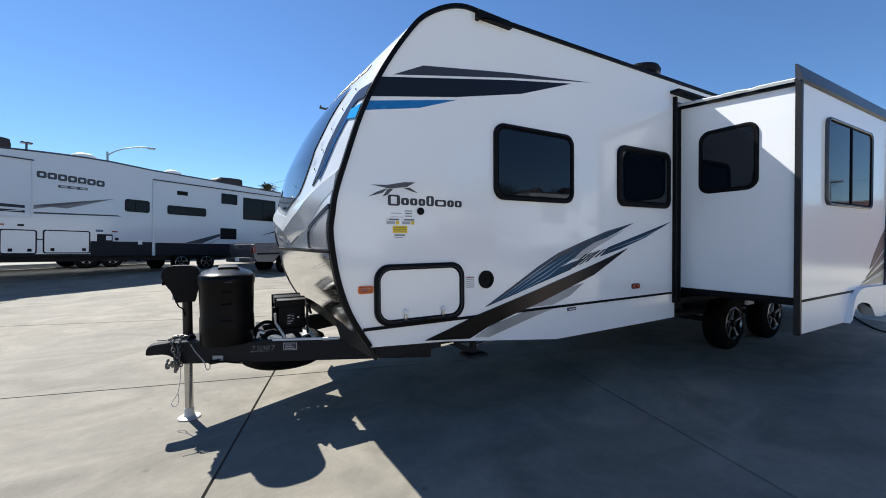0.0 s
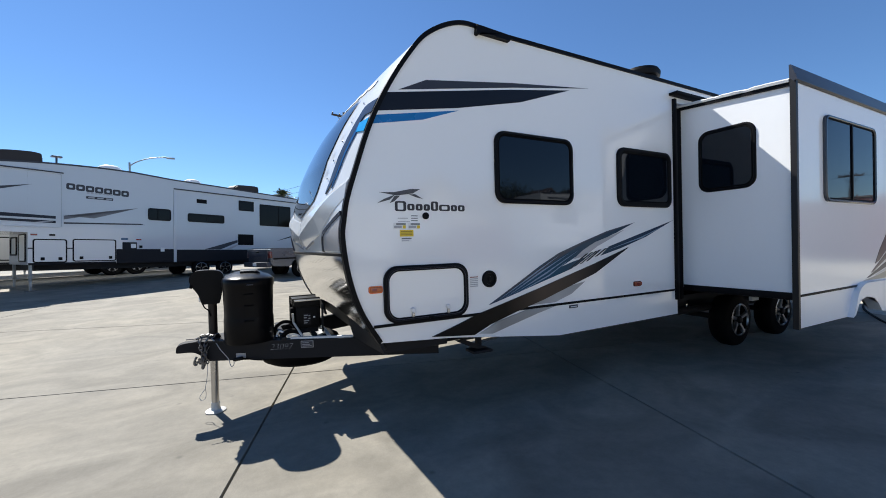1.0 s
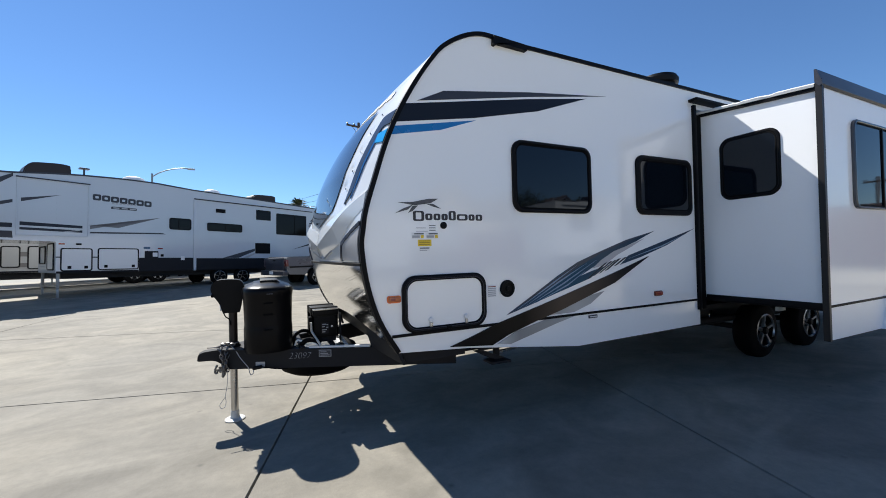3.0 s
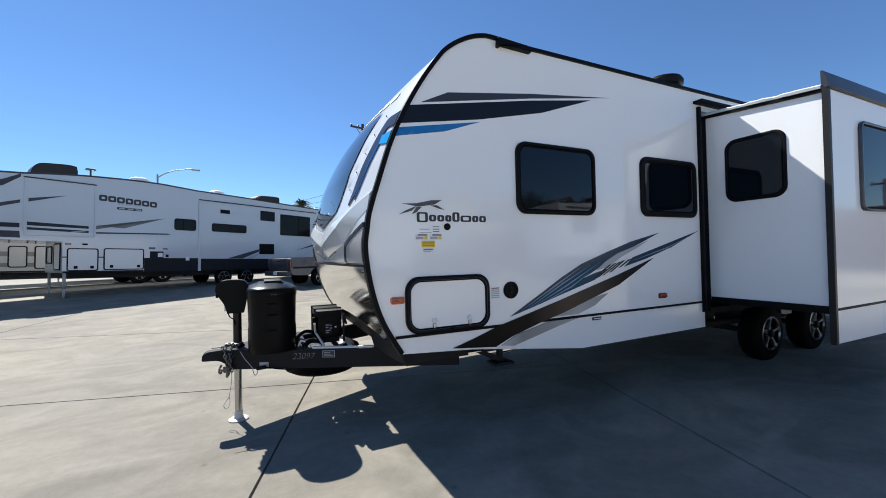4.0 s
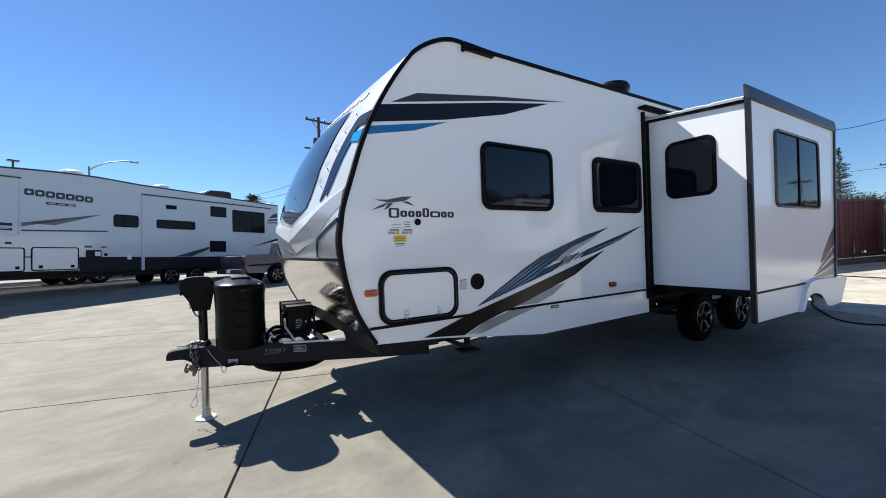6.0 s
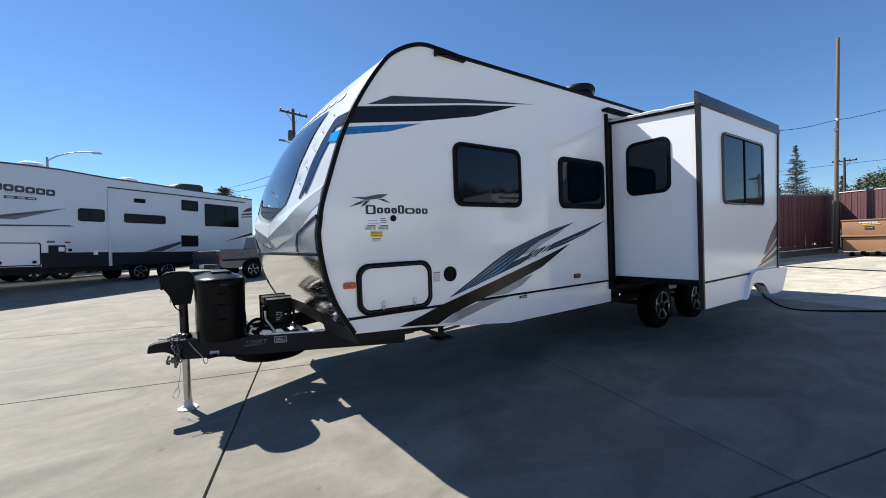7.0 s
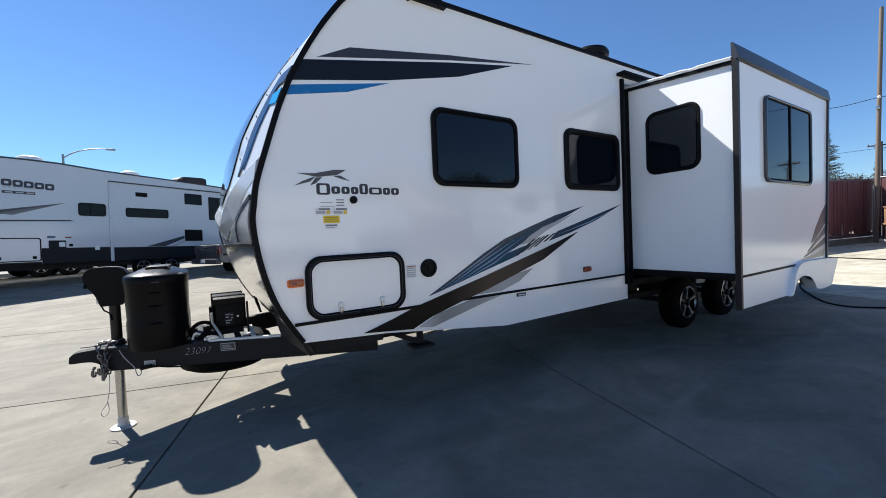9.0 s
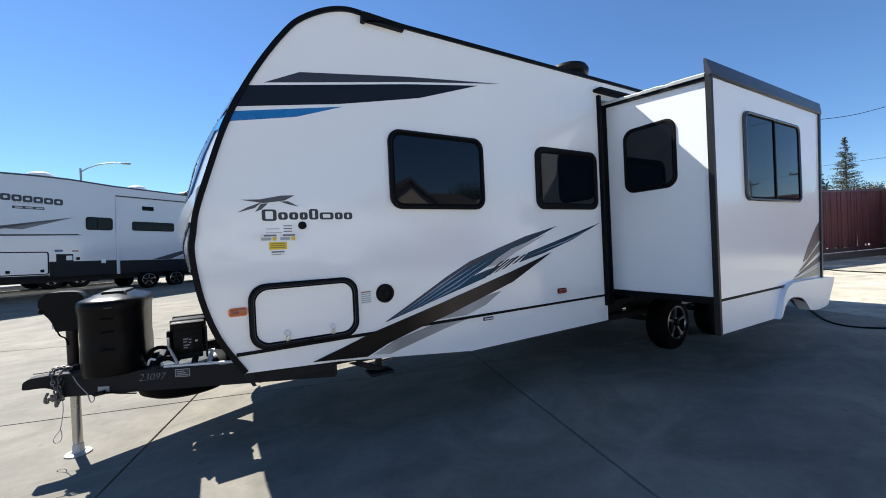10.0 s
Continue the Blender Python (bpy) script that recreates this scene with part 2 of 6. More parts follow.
M_AMBER = mat("amber_lens", (0.74, 0.135, 0.010), 0.25, 0, 0.1, 40.0, 200.0, coat=0.6)
M_LENS = mat("orange_brown_lens", (0.42, 0.085, 0.012), 0.2, 0, 0.15, 40.0, 200.0, coat=0.4)
M_DIMRED = mat("dim_red_lens", (0.30, 0.055, 0.02), 0.25, 0, 0.1, 40.0, 200.0, coat=0.4)
M_DARKRED = mat("dark_red_lens", (0.11, 0.016, 0.014), 0.25, 0, 0.1, 40.0, 200.0, coat=0.4)
M_RED = mat("red_lens", (0.22, 0.018, 0.014), 0.2, 0, 0.1, 40.0, 200.0, coat=0.6)
M_YEL = mat("yellow_label", (0.80, 0.56, 0.03), 0.45, 0, 0.04, 20.0, 100.0)
M_WHITE = mat("white_paint", (0.78, 0.78, 0.77), 0.4, 0, 0.03, 3.0, 50.0)
M_GREYPRINT = mat("grey_print", (0.40, 0.40, 0.41), 0.5, 0, 0.05, 30.0, 200.0)
M_LOGO = mat("dark_logo_vinyl", (0.022, 0.020, 0.026), 0.35, 0, 0.05, 10.0, 100.0)
M_MEMB = mat("roof_membrane", (0.66, 0.66, 0.65), 0.55, 0, 0.06, 3.0, 60.0, 0.003, 14.0)
M_INK = mat("dark_grey_print", (0.16, 0.16, 0.17), 0.5, 0, 0.05, 30.0, 200.0)
M_CHALK = mat("chalk_marker", (0.36, 0.36, 0.37), 0.8, 0, 0.1, 60.0, 200.0)
M_FENCE = mat("maroon_slat", (0.125, 0.047, 0.052), 0.55, 0, 0.40, 5.0, 22.0, 0.002, 30.0, per_piece=0.16, stretch=(1, 1, 0.12))
M_FENCEMETAL = mat("galvanised_steel", (0.17, 0.165, 0.165), 0.5, 0.7, 0.15, 5.0, 80.0)
M_BIN = mat("tan_bin_paint", (0.31, 0.165, 0.085), 0.5, 0, 0.14, 1.2, 25.0, 0.002, 18.0)
M_POLE = mat("weathered_pole", (0.135, 0.105, 0.080), 0.75, 0, 0.2, 1.5, 30.0, 0.004, 20.0, stretch=(1, 1, 0.15))
M_POLE2 = mat("creosote_pole", (0.062, 0.050, 0.046), 0.85, 0, 0.2, 1.5, 30.0, 0.004, 20.0, stretch=(1, 1, 0.15))
# green is greyed and lifted: distance haze put into the leaf colour
M_LEAF = mat("hazed_needle_foliage", (0.088, 0.104, 0.086), 0.7, 0, 0.3, 0.6, 6.0)
M_LEAF2 = mat("broadleaf_foliage", (0.040, 0.055, 0.018), 0.65, 0, 0.35, 0.8, 6.0)
M_PALM = mat("palm_frond", (0.055, 0.075, 0.030), 0.6, 0, 0.3, 0.8, 6.0)
M_BARK = mat("bark", (0.11, 0.085, 0.065), 0.85, 0, 0.3, 2.0, 25.0, 0.01, 12.0)
M_TRUCK = mat("silver_truck_paint", (0.085, 0.095, 0.115), 0.28, 0.5, 0.03, 3.0, 80.0, coat=0.5)
M_LAMP = mat("lamp_post_metal", (0.28, 0.30, 0.31), 0.45, 0.6, 0.1, 3.0, 60.0)
M_STUCCO = mat("stucco", (0.46, 0.41, 0.34), 0.85, 0, 0.1, 1.0, 25.0, 0.003, 40.0)
M_SHINGLE = mat("brown_shingle", (0.085, 0.065, 0.055), 0.85, 0, 0.25, 1.5, 14.0, 0.006, 12.0)


# ---------------- geometry helpers ----------------
def thing(name, m, label, category, group="", kind="", local=False, scale=1.0):
    e = new(name)
    e.empty_display_size = 0.3
    e.matrix_basis = m @ Matrix.Scale(scale, 4)
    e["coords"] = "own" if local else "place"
    return tagged(e, label, category, group, kind)


def part(name, bm, material, parent, label="", flat=False, angle=35):
    """Links a bmesh as one mesh object under a thing or a part."""
    bmesh.ops.recalc_face_normals(bm, faces=bm.faces)
    me = bpy.data.meshes.new(name)
    bm.to_mesh(me)
    bm.free()
    me.materials.append(material)
    if not flat:
        me.polygons.foreach_set("use_smooth", [True] * len(me.polygons))
        me.set_sharp_from_angle(angle=radians(angle))
    ob = new(name, me)
    if parent is not None:
        ob.parent = parent
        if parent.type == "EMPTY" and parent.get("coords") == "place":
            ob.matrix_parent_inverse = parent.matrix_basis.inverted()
    if label:
        ob["label"] = label
    return ob


def solid(name, bm, material, label, category, group="", kind=""):
    ob = part(name, bm, material, None)
    return tagged(ob, label, category, group, kind)


def B():
    return bmesh.new()


def box(bm, x0, x1, y0, y1, z0, z1, bev=0.0, seg=2):
    vs = [bm.verts.new((x, y, z)) for x in (x0, x1) for y in (y0, y1) for z in (z0, z1)]
    fs = [bm.faces.new([vs[i] for i in q]) for q in ((0, 1, 3, 2), (4, 6, 7, 5), (0, 4, 5, 1), (2, 3, 7, 6), (0, 2, 6, 4), (1, 5, 7, 3))]
    if bev:
        es = list({e for f in fs for e in f.edges})
        bmesh.ops.bevel(bm, geom=es, offset=bev, segments=seg, profile=0.6, affect="EDGES")
    return bm


def prism(bm, pts, a, b, axis="y"):
    """Polygon given in the two other axes, drawn out from a to b along the axis."""
    def at(p, q):
        return {"y": (p[0], q, p[1]), "x": (q, p[0], p[1]), "z": (p[0], p[1], q)}[axis]
    va, vb = [bm.verts.new(at(p, a)) for p in pts], [bm.verts.new(at(p, b)) for p in pts]
    n = len(pts)
    fa, fb = bm.faces.new(va), bm.faces.new(vb[::-1])
    for i in range(n):
        bm.faces.new((va[i], vb[i], vb[(i + 1) % n], va[(i + 1) % n]))
    bmesh.ops.triangulate(bm, faces=[fa, fb], ngon_method="EAR_CLIP")
    return bm


def rrect(x0, x1, z0, z1, r, n=7):
    out = []
    for cx, cz, a0 in ((x1 - r, z1 - r, 0), (x0 + r, z1 - r, 90), (x0 + r, z0 + r, 180), (x1 - r, z0 + r, 270)):
        for i in range(n):
            a = radians(a0 + 90 * i / (n - 1))
            out.append((cx + r * math.cos(a), cz + r * math.sin(a)))
    return out


def ring(bm, outer, inner, a, b, axis="y", lip=0.0):
    """A frame between two loops of equal length; lip: how far the inner edge is set back."""
    def at(p, q):
        return {"y": (p[0], q, p[1]), "x": (q, p[0], p[1]), "z": (p[0], p[1], q)}[axis]
    s = 1 if b > a else -1
    loops = [[bm.verts.new(at(p, q)) for p in pts] for pts, q in ((outer, a), (outer, b - s * lip), (mid(outer, inner, 0.3), b), (mid(outer, inner, 0.75), b), (inner, b - s * lip), (inner, a))]
    n = len(outer)
    for l0, l1 in zip(loops, loops[1:] + loops[:1]):
        for i in range(n):
            bm.faces.new((l0[i], l0[(i + 1) % n], l1[(i + 1) % n], l1[i]))
    return bm


def mid(p, q, f):
    return [(a[0] + (b[0] - a[0]) * f, a[1] + (b[1] - a[1]) * f) for a, b in zip(p, q)]


def tube(bm, pts, r, n=8, cap=True):
    pts = [Vector(p) for p in pts]
    rs = r if isinstance(r, (list, tuple)) else [r] * len(pts)
    loops, up = [], Vector((0, 0, 1))
    for i, p in enumerate(pts):
        d = (pts[min(i + 1, len(pts) - 1)] - pts[max(i - 1, 0)]).normalized()
        ref = up if abs(d.z) < 0.95 else Vector((1, 0, 0))
        u = d.cross(ref).normalized()
        v = u.cross(d)
        loops.append([bm.verts.new(p + rs[i] * (math.cos(2 * math.pi * k / n) * u + math.sin(2 * math.pi * k / n) * v)) for k in range(n)])
    for l0, l1 in zip(loops, loops[1:]):
        for k in range(n):
            bm.faces.new((l0[k], l0[(k + 1) % n], l1[(k + 1) % n], l1[k]))
    if cap:
        bm.faces.new(loops[0][::-1])
        bm.faces.new(loops[-1])
    return bm


def lathe(bm, c, prof, axis="y", n=32, closed=False):
    """Profile of (radius, distance along the axis) turned about the axis through c."""
    c = Vector(c)
    loops = []
    for r, h in prof:
        lp = []
        for k in range(n):
            a = 2 * math.pi * k / n
            u, v = r * math.cos(a), r * math.sin(a)
            lp.append(bm.verts.new(c + Vector({"y": (u, h, v), "x": (h, u, v), "z": (u, v, h)}[axis])))
        loops.append(lp)
    pairs = list(zip(loops, loops[1:])) + ([(loops[-1], loops[0])] if closed else [])
    for l0, l1 in pairs:
        for k in range(n):
            bm.faces.new((l0[k], l0[(k + 1) % n], l1[(k + 1) % n], l1[k]))
    if not closed:
        bm.faces.new(loops[0][::-1])
        bm.faces.new(loops[-1])
    return bm


def smooth_line(pts, per=6):
    """Catmull-Rom through the points."""
    out = []
    p = [pts[0]] + list(pts) + [pts[-1]]
    for i in range(1, len(p) - 2):
        a, b, c, d = (np.array(q, float) for q in p[i - 1:i + 3])
        for k in range(per):
            t = k / per
            out.append(tuple(float(v) for v in 0.5 * (2 * b + (c - a) * t + (2 * a - 5 * b + 4 * c - d) * t * t + (3 * b - a - 3 * c + d) * t ** 3)))
    out.append(tuple(pts[-1]))
    return out


def ground_z(x, y):
    """The yard rises gently away from the middle, for drainage."""
    return 0.0375 * min(max(y - 7.0, 0.0), 11.0) + 0.0155 * min(max(x - 7.5, 0.0), 17.0)


# ---------------- ground ----------------
JOINT_ANGLE = 15.6
GX_LINES = [-18.15, -12.1, -6.05, 0.035, 3.06, 9.11, 14.95, 21.2, 27.3]
GY = 3.35
def slab_frame(px, py):
    """A place given along and across the joints, in the world."""
    a = radians(JOINT_ANGLE)
    ex, ey = Vector((math.cos(a), -math.sin(a))), Vector((math.sin(a), math.cos(a)))
    o = Vector((0.284, 4.392))
    p = o + ex * px + ey * py
    return p.x, p.y


def build_ground():
    bm = B()
    xs = [-2400, -600, -200, -60, -24, -10, 0, 7.5, 24.5, 40, 80, 200, 600, 2400]
    ys = [-2400, -600, -200, -60, -24, -10, 0, 7.0, 18.0, 30, 60, 200, 600, 2400]
    gv = [[bm.verts.new((x, y, ground_z(x, y) - 0.02)) for y in ys] for x in xs]
    for r0, r1 in zip(gv, gv[1:]):
        for k in range(len(ys) - 1):
            bm.faces.new((r0[k], r1[k], r1[k + 1], r0[k + 1]))
    g = part("ground", bm, M_EARTH, None)
    tagged(g, "dusty pale ground sheet under the concrete yard", "ground", kind="structure")
    return g

# ---------------- the travel trailer ----------------
SIDE, FAR, MIDY = 2.46, 4.94, 3.70
ROOF, REAR = 3.0, 9.45
NOSE = [(0.70, 0.69), (0.572, 0.912), (0.497, 1.15), (0.463, 1.40), (0.475, 1.53), (0.497, 1.66), (0.562, 1.87), (0.642, 2.11),
        (0.735, 2.325), (0.863, 2.555), (1.0, 2.755), (1.10, 2.867), (1.25, 2.965), (1.40, 3.018), (1.55, 3.022), (1.80, 3.008)]
NOSE_FINE = smooth_line(NOSE, 5)
CAP_Z = [p[1] for p in NOSE_FINE if p[0] < 1.41]
CAP_X = [p[0] for p in NOSE_FINE if p[0] < 1.41]


def bulge(z):
    return float(np.interp(z, [0.7, 1.0, 1.3, 1.6, 2.0, 2.4, 2.8, 3.02], [0.0, -0.004, 0.030, 0.078, 0.128, 0.112, 0.058, 0.0]))


def cap_at(y, z, out=0.0):
    """A place on the moulded nose, out metres in front of it."""
    t = (y - MIDY) / (FAR - MIDY)
    full = float(np.interp(z, [1.0, 1.6, 2.4], [2.3, 3.2, 1.9]))
    lean = 0.018 * min(max((z - 0.9) / 0.4, 0.0), 1.0) * (1 + t) * (1 - max(t, 0.0) ** 6)
    x = float(np.interp(z, CAP_Z, CAP_X)) - bulge(z) * (1 - abs(t) ** full) - lean
    dz = 0.02
    slope = (float(np.interp(z + dz, CAP_Z, CAP_X)) - float(np.interp(z - dz, CAP_Z, CAP_X))) / (2 * dz)
    n = Vector((-1, 0, slope)).normalized()
    return Vector((x, y, z)) + n * out


def cap_patch(bm, corners, out, nu=10, nv=10, thick=0.012):
    """A patch on the nose between four corners given as (y, z), lying out metres proud."""
    a, b, c, d = (np.array(p, float) for p in corners)
    oa, ob_, oc, od = out if isinstance(out, tuple) else (out,) * 4
    def grid(drop):
        g = []
        for i in range(nu + 1):
            row = []
            for j in range(nv + 1):
                u, v = i / nu, j / nv
                y, z = (a * (1 - u) + b * u) * (1 - v) + (d * (1 - u) + c * u) * v
                o = (oa * (1 - u) + ob_ * u) * (1 - v) + (od * (1 - u) + oc * u) * v
                row.append(bm.verts.new(cap_at(float(y), float(z), o - drop)))
            g.append(row)
        return g
    top, low = grid(0.0), grid(thick)
    for i in range(nu):
        for j in range(nv):
            bm.faces.new((top[i][j], top[i + 1][j], top[i + 1][j + 1], top[i][j + 1]))
            bm.faces.new((low[i][j], low[i][j + 1], low[i + 1][j + 1], low[i + 1][j]))
    rim = [(i, 0) for i in range(nu)] + [(nu, j) for j in range(nv)] + [(i, nv) for i in range(nu, 0, -1)] + [(0, j) for j in range(nv, 0, -1)]
    for (i, j), (k, l) in zip(rim, rim[1:] + rim[:1]):
        bm.faces.new((top[i][j], low[i][j], low[k][l], top[k][l]))
    return bm


def along(pts, f):
    """A place at the share f of a polyline's length."""
    p = [np.array(q, float) for q in pts]
    d = [0.0]
    for a, b in zip(p, p[1:]):
        d.append(d[-1] + float(np.linalg.norm(b - a)))
    return tuple(float(np.interp(f * d[-1], d, [q[k] for q in p])) for k in (0, 1))


def cap_strip(bm, a, b, out, n=24, m=3, thick=0.010):
    """A ribbon on the nose between two polylines given as (y, z)."""
    def grid(o):
        return [[bm.verts.new(cap_at(*mid([along(a, i / n)], [along(b, i / n)], j / m)[0], o)) for j in range(m + 1)] for i in range(n + 1)]
    top, low = grid(out), grid(out - thick)
    for i in range(n):
        for j in range(m):
            bm.faces.new((top[i][j], top[i + 1][j], top[i + 1][j + 1], top[i][j + 1]))
        for g0, g1, j in ((top, low, 0), (top, low, m)):
            bm.faces.new((g0[i][j], g0[i + 1][j], g1[i + 1][j], g1[i][j]))
    return bm


trailer = thing("travel_trailer", pose(4.6, MIDY, 0), "white travel trailer with blue graphics and slide room extended", "travel trailer")

# shell
bm = B()
prism(bm, NOSE_FINE + [(4.02, 3.002), (4.02, 0.545), (2.32, 0.534), (1.26, 0.655)], SIDE, SIDE + 0.05)
prism(bm, [(4.02, 3.002), (6.62, 2.996), (6.62, 2.80), (4.02, 2.80)], SIDE, SIDE + 0.05)
prism(bm, [(6.62, 2.996), (REAR, ROOF - 0.01), (REAR, 0.53), (6.62, 0.53)], SIDE, SIDE + 0.05)
part("side_wall", bm, M_GEL, trailer, "glossy white fibreglass side wall", angle=25)
far_pts = NOSE_FINE + [(REAR, ROOF - 0.01), (REAR, 0.53), (2.32, 0.532), (1.26, 0.655)]
part("far_wall", prism(B(), far_pts, FAR - 0.05, FAR), M_GEL, trailer, angle=25)
part("rear_wall", box(B(), REAR - 0.05, REAR - 0.002, SIDE + 0.052, FAR - 0.052, 0.55, ROOF - 0.03), M_GEL, trailer)
part("roof", prism(B(), [(1.41, 3.010), (1.8, 2.998), (REAR - 0.06, 2.978), (REAR - 0.06, 2.93), (1.8, 2.93), (1.41, 2.94)], SIDE + 0.052, FAR - 0.052), M_MEMB, trailer, "pale rubber roof")
part("underbelly", box(B(), 1.0, REAR - 0.06, SIDE + 0.06, FAR - 0.06, 0.66, 0.72), M_DARK, trailer)
# two boxes added under the floor to block light from the far side
part("tank_pan", box(B(), 2.6, 4.7, SIDE + 0.30, FAR - 0.30, 0.43, 0.655, 0.02), M_DARK, trailer, "added black box under the floor, keeping far side light out")
part("tank_pan", box(B(), 6.8, 8.8, SIDE + 0.30, FAR - 0.30, 0.43, 0.655, 0.02), M_DARK, trailer, "added black box under the floor, keeping far side light out")
part("slide_opening", box(B(), 4.0, 6.64, SIDE + 0.5, SIDE + 0.54, 0.73, 2.92), M_DARK, trailer)

for y in (2.95, 4.40):
    part("frame_rail", box(B(), 0.95, REAR - 0.1, y - 0.03, y + 0.03, 0.50, 0.655, 0.006), M_CHAS, trailer)
for x in (1.9, 3.0, 4.1, 6.7, 8.0):
    part("cross_member", box(B(), x - 0.025, x + 0.025, 2.985, 4.365, 0.54, 0.65, 0.004), M_CHAS, trailer)
part("drain_pipe", tube(B(), [(3.9, 2.70, 0.50), (6.3, 2.70, 0.47)], 0.04, 10), M_CHAS, trailer)

# moulded nose, with a row of soft dimples along each side of the windshield
BOLTS = ((2.732, 2.396), (2.777, 2.26), (2.798, 2.12), (2.833, 1.982), (2.883, 1.855))


def dimple(y, z):
    y = min(y, 2 * MIDY - y)
    return sum(0.011 * math.exp(-((y - y0 - 0.055) / 0.038) ** 2 - ((z - z0 - 0.035) / 0.032) ** 2) for y0, z0 in BOLTS[1:])


bm = B()
rows = [z for z in np.linspace(1.30, 3.008, 130)]
ys = np.linspace(SIDE + 0.006, FAR - 0.006, 161)
g = [[bm.verts.new(cap_at(float(y), float(z), -dimple(float(y), float(z)))) for y in ys] for z in rows]
for r0, r1 in zip(g, g[1:]):
    for k in range(len(ys) - 1):
        bm.faces.new((r0[k], r0[k + 1], r1[k + 1], r1[k]))
cap = part("front_cap", bm, M_CAP, trailer, "pearl white moulded front cap", angle=60)
bm = B()
g = []
for f in np.linspace(0, 1, 14):
    row = []
    for y in ys:
        t = (float(y) - MIDY) / (FAR - MIDY)
        lo = 0.695 + 0.12 * (1 - t * t)
        row.append(bm.verts.new(cap_at(float(y), lo + (1.292 - lo) * float(f))))
    g.append(row)
for r0, r1 in zip(g, g[1:]):
    for k in range(len(ys) - 1):
        bm.faces.new((r0[k], r0[k + 1], r1[k + 1], r1[k]))
part("rock_guard", bm, M_PLATE, trailer, "embossed aluminium tread plate", angle=60)
part("nose_pan", prism(B(), [(0.70, 0.78), (0.73, 0.70), (0.765, 0.64), (0.78, 0.60), (1.25, 0.60), (1.25, 0.66), (0.82, 0.70), (0.74, 0.80)], SIDE + 0.06, FAR - 0.06), M_CHAS, trailer, "black pan under the nose")
# black apron from the guard down to the frame, on both sides of the tongue
for sgn in (-1, 1):
    bm = B()
    g = []
    for y in np.linspace(1.232, 0.60, 10):
        t = float(y) / (FAR - MIDY)
        lo = 0.697 + 0.12 * (1 - t * t)
        yy = MIDY + sgn * float(y)
        a = cap_at(yy, lo, -0.004)
        zb = 0.602 + 0.02 * (1 - t)
        b = Vector((a.x + 0.045, yy, zb))
        g.append([bm.verts.new(p) for p in (a, a.lerp(b, 0.5) + Vector((-0.004, 0, 0)), b, b + Vector((0.02, 0, 0)), a + Vector((0.02, 0, 0)))])
    for r0, r1 in zip(g, g[1:]):
        for k in range(5):
            bm.faces.new((r0[k], r0[(k + 1) % 5], r1[(k + 1) % 5], r1[k]))
    bm.faces.new(g[0])
    bm.faces.new(g[-1][::-1])
    part("nose_apron", bm, M_CHAS, trailer, "black apron plate under the guard", angle=50)
bm = B()
g = [[bm.verts.new(cap_at(float(y), z, o)) for y in ys] for z, o in ((1.284, 0.0), (1.288, 0.012), (1.306, 0.012), (1.310, 0.0))]
for r0, r1 in zip(g, g[1:]):
    for k in range(len(ys) - 1):
        bm.faces.new((r0[k], r0[k + 1], r1[k + 1], r1[k]))
part("guard_trim", bm, M_BLACK, trailer, angle=60)
bm = B()
g = []
for z in np.linspace(1.62, 2.50, 28):
    near = float(np.interp(z, [1.62, 1.665, 1.71, 1.79, 1.94, 2.12, 2.32, 2.50], [3.69, 3.43, 3.173, 3.09, 3.02, 2.985, 2.98, 2.95]))
    g.append([bm.verts.new(cap_at(float(y), float(z), 0.008)) for y in np.linspace(near, 2 * MIDY - near, 22)])
for r0, r1 in zip(g, g[1:]):
    for k in range(21):
        bm.faces.new((r0[k], r0[k + 1], r1[k + 1], r1[k]))
shield = part("windshield", bm, M_SHIELD, trailer, "smoked front windshield", angle=80)
